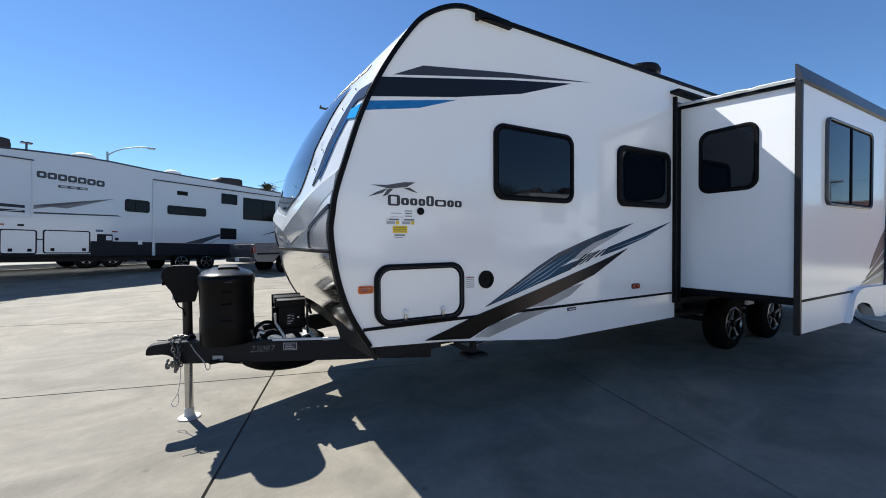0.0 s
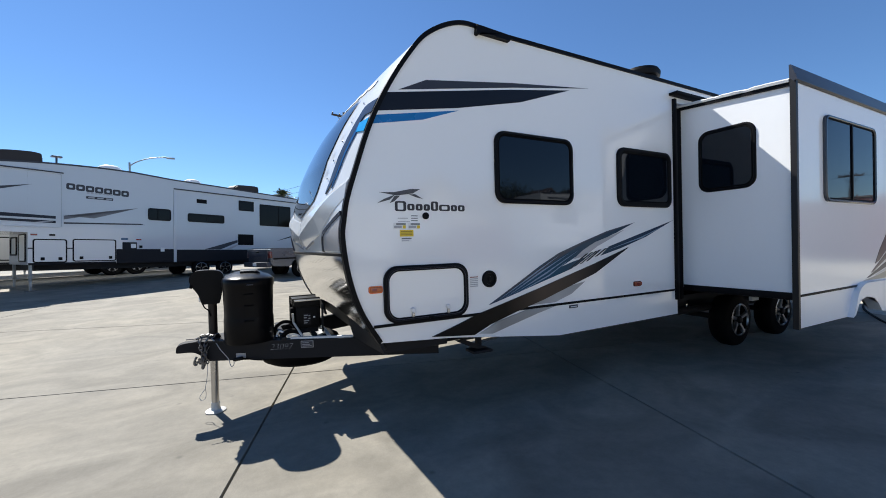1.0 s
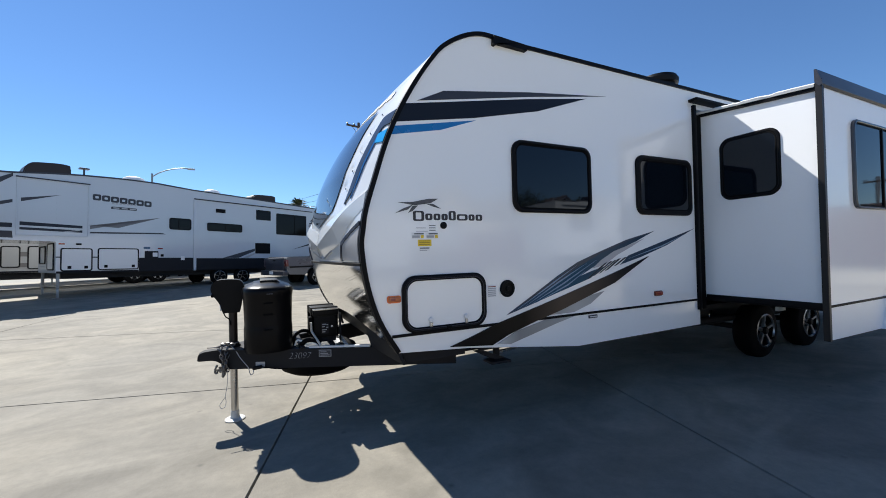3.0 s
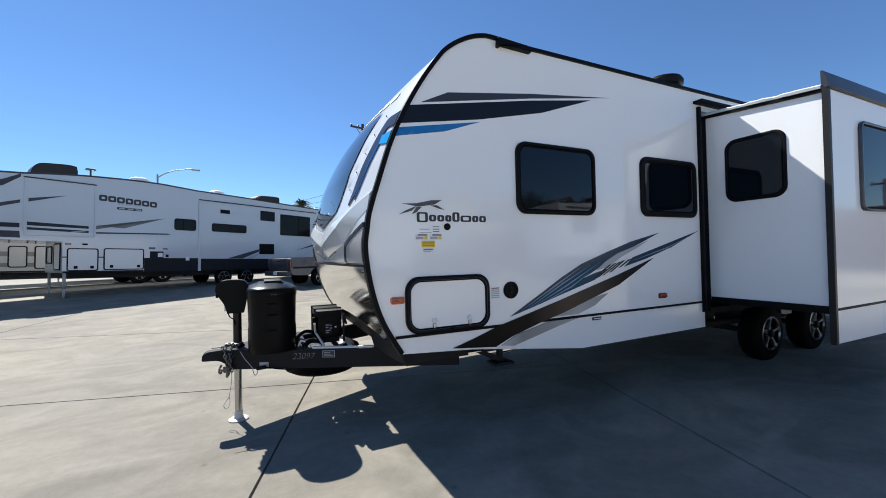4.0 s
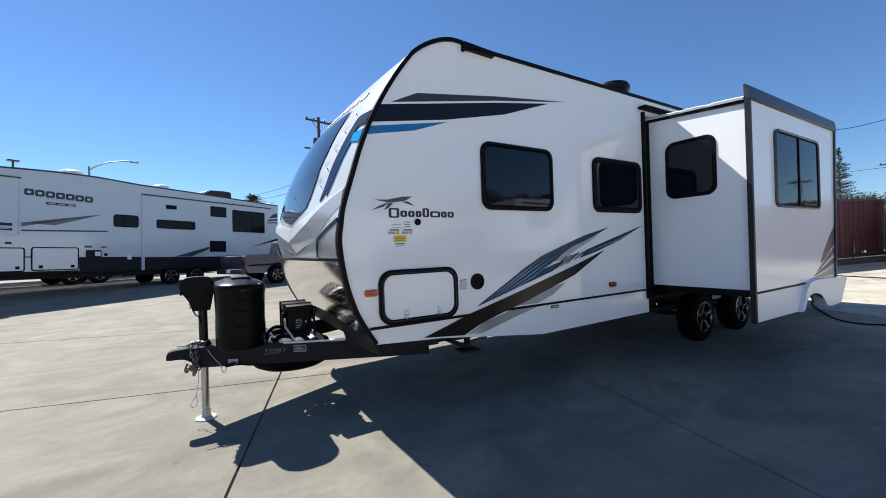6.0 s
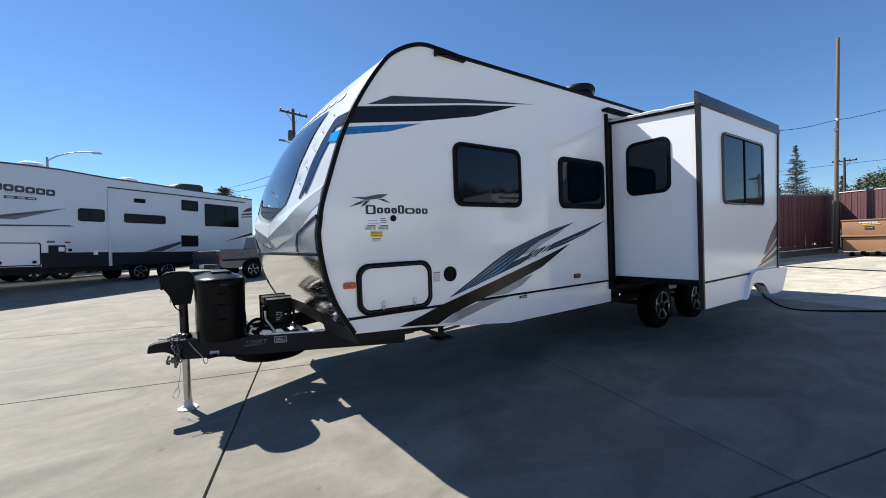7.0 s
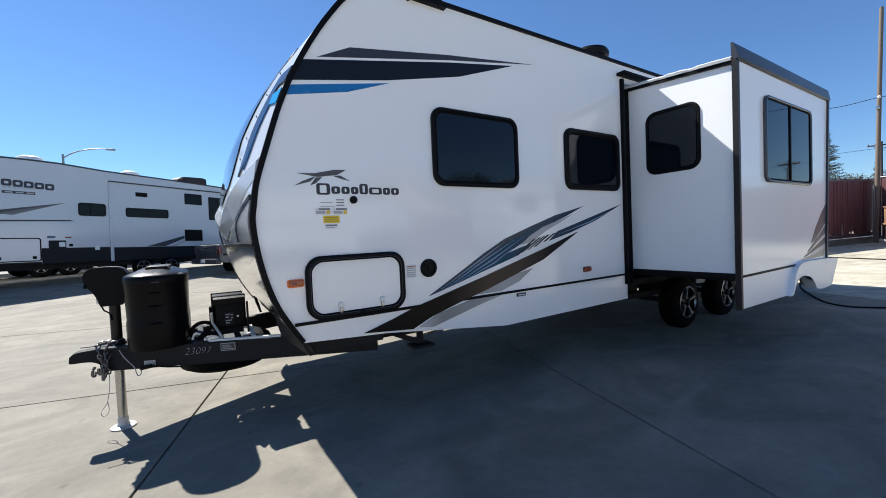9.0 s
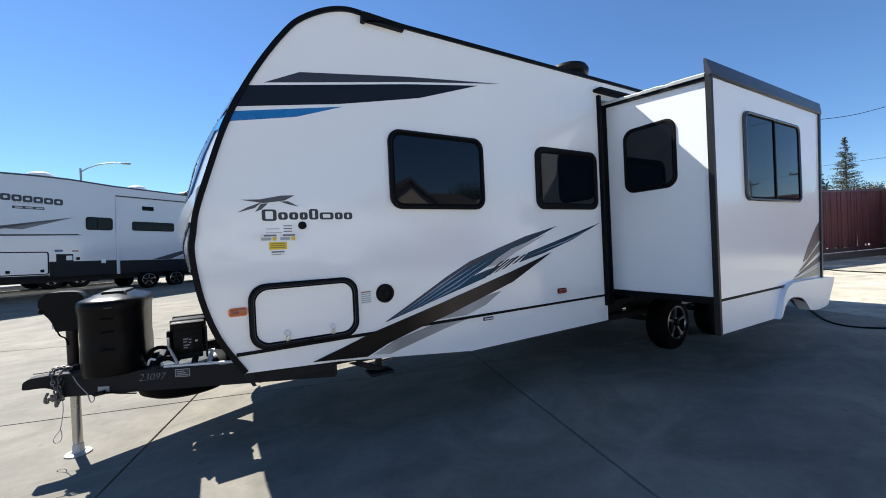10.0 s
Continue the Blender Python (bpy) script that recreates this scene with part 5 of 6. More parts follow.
# power lead on the ground
lead = smooth_line([(10.3, 2.75, 0.06), (9.50, 2.54, 0.047), (8.66, 2.17, 0.034), (8.20, 1.92, 0.027), (7.99, 1.70, 0.024), (7.99, 1.50, 0.024), (8.20, 1.22, 0.027), (8.62, 0.75, 0.033), (9.8, -0.4, 0.052), (12.5, -1.6, 0.094)], 6)
solid("power_lead", tube(B(), lead, 0.016, 8), M_RUB, "black power lead lying on the concrete", "cable")

lead2 = smooth_line([(19.6, 8.6, 0.262), (17.6, 6.0, 0.172), (16.2, 4.1, 0.150), (15.8, 3.6, 0.144), (15.46, 2.52, 0.139), (15.19, 1.55, 0.134), (14.9, 0.2, 0.130), (14.7, -2.5, 0.127)], 6)
solid("power_lead", tube(B(), lead2, 0.014, 8), M_RUB, "thin black lead lying across the sunlit concrete", "cable")

# ---------------- the other vehicles in the yard ----------------
def simple_wheel(parent, c, R, rim_r, w=0.2, side=-1):
    return wheel_parts(parent, c, R, rim_r, w, side, 5)


def panel(parent, name, x0, x1, z0, z1, material, t=0.012, r=0.04, label=""):
    return part(name, prism(B(), rrect(x0, x1, z0, z1, r, 5), 0.002, -t), material, parent, label, angle=25)


def rv_window(parent, x0, x1, z0, z1, r=0.06, bar=None):
    f = 0.035
    w = part("window", ring(B(), rrect(x0, x1, z0, z1, r, 5), rrect(x0 + f, x1 - f, z0 + f, z1 - f, max(r - f * 0.6, 0.015), 5), 0.0, -0.025, "y", 0.006), M_BLACK, parent, "black framed window with dark glass")
    part("pane", prism(B(), rrect(x0 + f - 0.004, x1 - f + 0.004, z0 + f - 0.004, z1 - f + 0.004, max(r - f * 0.6, 0.015), 5), 0.0, -0.012), M_RVGLASS, w)
    if bar:
        part("sash_bar", box(B(), bar - 0.015, bar + 0.015, -0.02, 0.0, z0 + f, z1 - f), M_BLACK, w)


M_POSTDARK = mat("dark_fence_post", (0.085, 0.055, 0.055), 0.6, 0, 0.1, 5.0, 80.0)
M_RVDARK = mat("charcoal_skirt", (0.013, 0.014, 0.018), 0.55, 0, 0.1, 1.0, 30.0, spec=0.15)
FW_POSE = pose(-1.415, 17.26, 0.385, 0, 1.43, 30)
FWS = 0.867
fw = thing("fifth_wheel_trailer", FW_POSE, "long white fifth wheel trailer with charcoal skirt and grey stripes", "fifth wheel trailer", "parked fifth wheels", local=True, scale=FWS)
prof = smooth_line([(-5.36, 1.70), (-8.80, 1.80), (-9.04, 2.02), (-8.94, 2.55), (-8.60, 3.02), (-8.10, 3.44), (-7.40, 3.75), (-6.72, 3.84), (-6.36, 3.87), (-5.6, 3.97), (-4.75, 4.05), (-3.6, 4.11), (-2.52, 4.12)], 4)
fw_prof = [(-5.36, 0.64)] + prof + [(-1.19, 4.04), (0.58, 4.01), (2.76, 3.95), (5.25, 3.88), (5.25, 0.64)]
k_ = max(i for i, q in enumerate(fw_prof) if q[0] < -5.36)
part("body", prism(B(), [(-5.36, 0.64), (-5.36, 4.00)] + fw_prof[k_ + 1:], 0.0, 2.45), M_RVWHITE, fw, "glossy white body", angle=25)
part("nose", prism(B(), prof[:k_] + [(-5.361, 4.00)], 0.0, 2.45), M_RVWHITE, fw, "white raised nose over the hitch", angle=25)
bm = B()
edge_o, edge_i = inset(fw_prof[3:-1], -0.02), inset(fw_prof[3:-1], 0.035)
sect = [[bm.verts.new(p) for p in ((o[0], 0.05, o[1]), (o[0], -0.012, o[1]), (i[0], -0.012, i[1]), (i[0], 0.01, i[1]))] for o, i in zip(edge_o, edge_i)]
for a, b in zip(sect, sect[1:]):
    for k in range(4):
        bm.faces.new((a[k], a[(k + 1) % 4], b[(k + 1) % 4], b[k]))
part("roof_trim", bm, M_SLATE, fw)
panel(fw, "skirt", -3.06, -1.14, 0.63, 1.16, M_RVDARK, 0.010, 0.01, "charcoal lower skirt")
panel(fw, "skirt", -1.04, 5.24, 0.63, 1.14, M_RVDARK, 0.010, 0.01, "charcoal lower skirt")
panel(fw, "sill_strip", -5.35, -3.07, 0.63, 0.70, M_RVDARK, 0.010, 0.01)
panel(fw, "skirt_stripe", -5.36, -3.07, 1.16, 1.20, M_SLATE, 0.006, 0.005)
for x0, x1, z0, z1 in ((-5.25, -4.42, 0.70, 1.49), (-4.28, -3.07, 0.72, 1.51)):
    d = part("compartment_door", ring(B(), rrect(x0, x1, z0, z1, 0.07, 5), rrect(x0 + 0.035, x1 - 0.035, z0 + 0.035, z1 - 0.035, 0.05, 5), -0.002, -0.028, "y", 0.006), M_BLACK, fw, "white storage door with black frame")
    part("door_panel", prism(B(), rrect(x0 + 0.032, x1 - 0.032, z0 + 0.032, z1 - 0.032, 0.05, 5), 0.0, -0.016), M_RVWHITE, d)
    for x in (x0 + 0.18, x1 - 0.22):
        part("door_latch", box(B(), x, x + 0.10, -0.03, -0.012, z0 + 0.08, z0 + 0.18, 0.01), M_BLACK, d)
panel(fw, "control_hatch", -2.88, -2.43, 1.10, 1.42, M_RVDARK, 0.018, 0.02, "dark utility hatch")
panel(fw, "hatch_plate", -2.62, -2.46, 1.20, 1.36, M_WHITE, 0.024, 0.01)
panel(fw, "outlet_cover", -2.35, -2.25, 1.20, 1.30, M_BLACK, 0.02, 0.01)
panel(fw, "badge", -2.92, -2.70, 1.50, 1.58, M_DULLBLUE, 0.006, 0.03)
panel(fw, "badge", -5.30, -5.14, 1.60, 1.66, M_RED, 0.006, 0.01)
panel(fw, "badge", -2.45, -2.28, 1.50, 1.55, M_RED, 0.006, 0.01)
panel(fw, "outlet_cover", -1.63, -1.50, 1.06, 1.22, M_WHITE, 0.03, 0.01)
panel(fw, "wall_lamp", -4.86, -4.72, 1.60, 1.66, M_BLACK, 0.03, 0.01)
rv_window(fw, -2.06, -1.25, 2.31, 2.79, 0.09, -1.72)
rv_window(fw, -0.62, 0.92, 2.33, 2.70, 0.08, 0.16)
rv_window(fw, 1.60, 2.35, 3.00, 3.48, 0.03)
rv_window(fw, 2.66, 4.42, 2.34, 3.41, 0.05, 3.70)
panel(fw, "vent_cover", -0.26, 0.15, 3.17, 3.34, M_BLACK, 0.02, 0.01)
panel(fw, "vent_cover", 1.56, 2.32, 1.36, 1.87, M_BLACK, 0.02, 0.01, "black refrigerator vent")
# flush slide-outs
part("slide_trim", box(B(), -1.15, 4.80, -0.05, 0.0, 3.645, 3.69, 0.008), M_SLATE, fw, "grey slide header")
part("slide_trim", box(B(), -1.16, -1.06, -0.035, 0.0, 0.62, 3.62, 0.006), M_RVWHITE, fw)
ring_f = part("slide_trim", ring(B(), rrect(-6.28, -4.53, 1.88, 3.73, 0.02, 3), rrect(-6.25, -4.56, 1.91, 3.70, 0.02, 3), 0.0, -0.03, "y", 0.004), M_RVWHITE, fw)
part("slide_header", box(B(), -6.30, -4.51, -0.05, 0.0, 3.73, 3.77, 0.006), M_SLATE, fw)
# stripes
for pts, m1, t in (([(-6.20, 2.20), (-4.70, 2.18), (-4.70, 2.27), (-6.20, 2.32)], M_CAPSTRIPE, 0.004), ([(-6.20, 2.06), (-4.70, 2.03), (-4.70, 2.11), (-6.20, 2.14)], M_CAPSTRIPE, 0.004), ([(-8.38, 2.10), (-6.36, 2.12), (-6.36, 2.26), (-8.40, 2.24)], M_CAPSTRIPE, 0.004), ([(-8.40, 1.98), (-6.36, 2.01), (-6.34, 1.79), (-8.22, 1.83)], M_CAPSTRIPE, 0.004),
                   ([(-6.18, 2.96), (-5.25, 3.28), (-6.18, 3.08)], M_SLATE, 0.004), ([(-5.40, 2.00), (-4.76, 2.09), (-4.76, 2.13)], M_GREYPRINT, 0.005),
                   ([(-4.50, 2.02), (-2.16, 2.10), (-2.30, 2.145), (-4.50, 2.075)], M_SLATE, 0.004),
                   ([(-4.50, 2.17), (-2.36, 2.75), (-3.7, 2.26), (-4.50, 2.30)], M_INK, 0.004),
                   ([(-7.95, 2.30), (-6.36, 2.91), (-6.36, 3.01), (-8.00, 2.46)], M_SLATE, 0.004), ([(-7.60, 2.98), (-6.72, 3.42), (-6.36, 3.74), (-6.36, 3.84), (-6.72, 3.62), (-7.70, 3.20)], M_SLATE, 0.005),
                   ([(0.05, 1.15), (1.54, 1.60), (1.54, 1.48), (0.75, 1.15)], M_SLATE, 0.004), ([(0.95, 1.15), (1.54, 1.40), (1.54, 1.33), (1.20, 1.15)], M_GREYPRINT, 0.004),
                   ([(3.55, 1.58), (4.55, 1.90), (5.22, 2.10), (5.22, 1.97), (4.55, 1.82)], M_NAVY, 0.004), ([(4.66, 3.14), (5.22, 3.24), (5.22, 3.46), (4.92, 3.36)], M_SLATE, 0.004), ([(4.60, 2.98), (5.22, 3.06), (5.22, 3.15), (4.64, 3.07)], M_SLATE, 0.004), ([(4.58, 2.86), (5.22, 2.92), (5.22, 2.98), (4.60, 2.92)], M_SLATE, 0.004)):
    part("stripe", prism(B(), pts, 0.001, -t), m1, fw, flat=True)
# maker's mark as plain blocks
for k in range(7):
    x0 = -4.43 + 0.255 * k
    part("mark_block", ring(B(), rrect(x0 - 0.008, x0 + 0.228, 3.215 - 0.012 * k, 3.435 - 0.012 * k, 0.05, 3), rrect(x0 + 0.062, x0 + 0.158, 3.285 - 0.012 * k, 3.365 - 0.012 * k, 0.02, 3), 0.001, -0.004), M_SLATE, fw, flat=True)
for k in range(7):
    x0 = -3.90 + 0.11 * k
    part("mark_block", prism(B(), [(x0, 3.13), (x0 + 0.075, 3.13), (x0 + 0.075, 3.185), (x0, 3.185)], 0.001, -0.004), M_GREYPRINT, fw, flat=True)
part("mark_bar", prism(B(), rrect(-3.92, -3.15, 2.95, 3.04, 0.02, 3), 0.001, -0.004), M_SLATE, fw, flat=True)
for k in range(3):
    part("mark_bar", prism(B(), rrect(-3.86 + 0.25 * k, -3.68 + 0.25 * k, 2.975, 3.015, 0.01, 3), 0.001, -0.006), M_GREYPRINT, fw, flat=True)
# roof fittings
M_SHROUD = mat("brown_grey_shroud", (0.030, 0.024, 0.024), 0.45, 0, 0.2, 2.0, 40.0, 0.002, 12.0, spec=0.3)
for x0, x1, z0, hh in ((-6.14, -5.00, 3.90, 0.44), (1.38, 2.66, 3.90, 0.36)):
    bm = B()
    outline = smooth_line([(x0, z0), (x0 + 0.04, z0 + hh * 0.45), (x0 + 0.16, z0 + hh * 0.80), (x0 + 0.34, z0 + hh * 0.93), (x1 - 0.30, z0 + hh * 1.04), (x1 - 0.08, z0 + hh), (x1 - 0.01, z0 + hh * 0.86), (x1, z0)], 3)
    for a_, b_, f_ in ((0.03, 0.10, 0.90), (0.10, 0.74, 1.0), (0.74, 0.81, 0.90)):
        prism(bm, [((x0 + x1) / 2 + (px - (x0 + x1) / 2) * (0.5 + 0.5 * f_), z0 + (pz_ - z0) * f_) for px, pz_ in outline], a_, b_)
    ac = part("air_conditioner", bm, M_SHROUD, fw, "brown grey rooftop air conditioner shroud", angle=40)
    for q in range(4):
        part("louvre", box(B(), x1 - 0.004, x1 + 0.010, 0.12 + 0.15 * q, 0.22 + 0.15 * q, z0 + 0.10, z0 + hh * 0.7, 0.003), M_POLY, ac)
part("roof_hatch", box(B(), 3.14, 3.46, 0.3, 0.62, 3.86, 4.00, 0.02), M_POLY, fw, "dark roof hatch")
for x, r, z in ((-3.1, 0.36, 4.15), (-0.2, 0.32, 4.06)):
    part("roof_dome", lathe(B(), (x, 0.5, z), [(r, -0.12), (r, 0.06), (r * 0.9, 0.12), (r * 0.6, 0.17), (r * 0.2, 0.19)], "z", 24), M_WHITE, fw, "white roof vent dome")
part("antenna", tube(B(), [(-4.5, 0.8, 4.05), (-4.5, 0.8, 4.42)], 0.03, 8), M_SLATE, fw)
part("antenna_head", box(B(), -4.64, -4.36, 0.70, 0.90, 4.40, 4.46, 0.02), M_SLATE, fw)
part("roof_rail", tube(B(), smooth_line([(4.3, 0.2, 3.9), (4.35, 0.2, 4.03), (4.7, 0.2, 4.03), (4.75, 0.2, 3.88)], 4), 0.02, 6), M_CHROME, fw)
part("roof_rail", tube(B(), smooth_line([(4.85, 0.2, 3.9), (4.9, 0.2, 4.02), (5.15, 0.2, 4.02), (5.2, 0.2, 3.88)], 4), 0.02, 6), M_CHROME, fw)
# front wall details, running gear
part("hatch_frame", ring(B(), rrect(0.20, 1.05, 0.73, 1.67, 0.07, 5), rrect(0.25, 1.0, 0.78, 1.62, 0.05, 5), -5.362, -5.392, "x", 0.005), M_BLACK, fw)
part("front_hatch", prism(B(), rrect(0.25, 1.0, 0.78, 1.62, 0.05, 5), -5.362, -5.38, "x"), M_WHITE, fw, "white front hatch")
part("front_window", ring(B(), rrect(1.35, 2.25, 0.95, 1.60, 0.1, 5), rrect(1.40, 2.20, 1.00, 1.55, 0.08, 5), -5.36, -5.39, "x", 0.005), M_BLACK, fw)
for y in (0.15, 2.25):
    lg = part("landing_leg", box(B(), -5.315, -5.235, y - 0.04, y + 0.04, 0.10, 0.75, 0.008), M_LAMP, fw, "grey steel landing leg")
    part("leg_inner", box(B(), -5.305, -5.245, y - 0.03, y + 0.03, -0.20, 0.12, 0.004), M_LAMP, lg)
    part("leg_pad", box(B(), -5.40, -5.15, y - 0.12, y + 0.12, -0.228, -0.20, 0.005), M_FENCEMETAL, lg)
part("chassis", box(B(), -5.15, 5.1, 0.35, 2.1, 0.43, 0.64), M_DARK, fw)
for x in (-0.04, 0.99):
    simple_wheel(fw, (x, 0.06, 0.335), 0.36, 0.24)
    simple_wheel(fw, (x, 2.40, 0.335), 0.345, 0.22, side=1)
# an older trailer in the row behind
# cream is darkened: shade beneath the neighbouring nose put into the base colour
M_OLDRV = mat("aged_cream_panel_shaded", (0.34, 0.33, 0.31), 0.35, 0, 0.05, 0.8, 30.0, 0.002, 2.0)
M_TAUPE = mat("taupe_stripe", (0.14, 0.125, 0.115), 0.45, 0, 0.06, 1.0, 30.0)
old = thing("travel_trailer", FW_POSE @ pose(0, 4.2, 0.0), "older cream travel trailer with taupe stripes in the row behind", "travel trailer", local=True)
old_prof = smooth_line([(-9.6, 0.60), (-9.9, 1.2), (-9.7, 2.2), (-9.2, 2.85), (-8.6, 2.98)], 4) + [(1.4, 2.98), (1.6, 2.8), (1.6, 0.54), (-9.3, 0.54)]
part("body", prism(B(), old_prof, 0.0, 2.3), M_OLDRV, old, "cream aluminium body", angle=25)
panel(old, "stripe", -9.2, 1.5, 1.11, 1.27, M_TAUPE, 0.006, 0.01, "taupe stripe")
panel(old, "stripe", -9.2, 1.5, 0.74, 0.88, M_TAUPE, 0.006, 0.01, "taupe stripe")
panel(old, "sill", -9.2, 1.5, 0.545, 0.60, M_RVDARK, 0.01, 0.01)
for x0, x1, z0, z1 in ((-5.22, -4.75, 0.72, 1.47), (-4.58, -4.20, 0.66, 1.48), (-7.4, -6.6, 0.72, 1.3)):
    dd = part("compartment_door", ring(B(), rrect(x0, x1, z0, z1, 0.07, 5), rrect(x0 + 0.035, x1 - 0.035, z0 + 0.035, z1 - 0.035, 0.05, 5), -0.002, -0.028, "y", 0.006), M_BLACK, old, "cream door with black frame")
    part("door_panel", prism(B(), rrect(x0 + 0.032, x1 - 0.032, z0 + 0.032, z1 - 0.032, 0.05, 5), 0.0, -0.014), M_OLDRV, dd)
for x0, x1 in ((-8.3, -7.2), (-6.2, -5.4), (-3.4, -2.3), (-1.6, -0.8)):
    rv_window(old, x0, x1, 1.75, 2.35, 0.08)
for x in (-1.45, -0.62):
    simple_wheel(old, (x, 0.06, 0.36), 0.37, 0.20)
    simple_wheel(old, (x, 2.24, 0.36), 0.37, 0.20, side=1)
part("chassis", box(B(), -9.0, 1.4, 0.2, 2.1, 0.30, 0.54), M_DARK, old)

# unseen copy added to cover and shade bright ground beneath the nearer trailers
rv_gap_block = copy_thing(fw, FW_POSE @ pose(1.6, 9.4, 0.03))
tagged(rv_gap_block, "added white fifth wheel trailer behind the rows, hiding sunlit ground under them", "fifth wheel trailer", "parked fifth wheels")

# pickup truck
TP = pose(0.78, 14.45, ground_z(0.78, 14.45) - 0.01, 0, 0, 24)
truck = thing("pickup_truck", TP, "silver grey pickup truck with closed tailgate", "pickup truck", local=True, scale=0.94)
tp = smooth_line([(0.0, 0.62), (-0.01, 1.0), (0.03, 1.13), (0.6, 1.15), (1.95, 1.15)], 3)
side = tp + [(1.96, 1.20), (2.10, 1.62), (2.35, 1.72), (3.2, 1.72), (3.45, 1.66), (3.95, 1.18), (4.9, 1.10), (5.35, 1.02), (5.5, 0.80), (5.5, 0.42), (4.95, 0.40), (4.85, 0.62), (4.6, 0.80), (4.3, 0.80), (4.05, 0.62), (3.95, 0.40), (1.75, 0.42), (1.65, 0.64), (1.42, 0.82), (1.10, 0.82), (0.86, 0.64), (0.76, 0.46), (0.1, 0.50)]
part("body", prism(B(), side, 0.0, 1.75), M_TRUCK, truck, "silver grey painted body", angle=25)
# black slab on the solid body imitates the shade inside an open bed
part("bed_hollow", box(B(), 0.10, 1.85, 0.12, 1.63, 1.10, 1.158), M_DARK, truck)
part("tailgate", box(B(), -0.045, -0.008, 0.16, 1.59, 0.66, 1.12, 0.02), M_SLATE, truck, "closed tailgate")
part("tailgate_recess", box(B(), -0.050, -0.040, 0.32, 1.43, 0.80, 0.98, 0.004), M_SLATE, truck)
part("tailgate_handle", box(B(), -0.062, -0.045, 0.78, 0.98, 1.00, 1.05, 0.008), M_BLACK, truck)
part("plate_bar", box(B(), -0.18, -0.168, 0.74, 1.02, 0.50, 0.62), M_WHITE, truck)
part("bumper", box(B(), -0.17, 0.02, -0.02, 1.77, 0.46, 0.64, 0.03), M_SLATE, truck, "dark rear bumper")
for y0, y1 in ((-0.012, 0.14), (1.61, 1.762)):
    part("tail_light", box(B(), -0.035, 0.06, y0, y1, 0.80, 1.04, 0.012), M_DARKRED if y0 < 1 else M_MAROONGREY, truck, "red tail light")
part("rear_glass", prism(B(), [(1.985, 1.24), (2.10, 1.60), (2.12, 1.60), (2.02, 1.24)], 0.2, 1.55), M_GLASS, truck)
part("side_glass", prism(B(), [(2.12, 1.24), (2.22, 1.62), (3.20, 1.64), (3.80, 1.24)], -0.004, 0.01), M_GLASS, truck)
part("trim_strip", box(B(), 0.1, 3.9, -0.014, 0.0, 0.74, 0.80, 0.004), M_BLACK, truck)
for x in (1.26, 4.45):
    simple_wheel(truck, (x, 0.02, 0.36), 0.36, 0.21)
    simple_wheel(truck, (x, 1.73, 0.36), 0.36, 0.21, side=1)

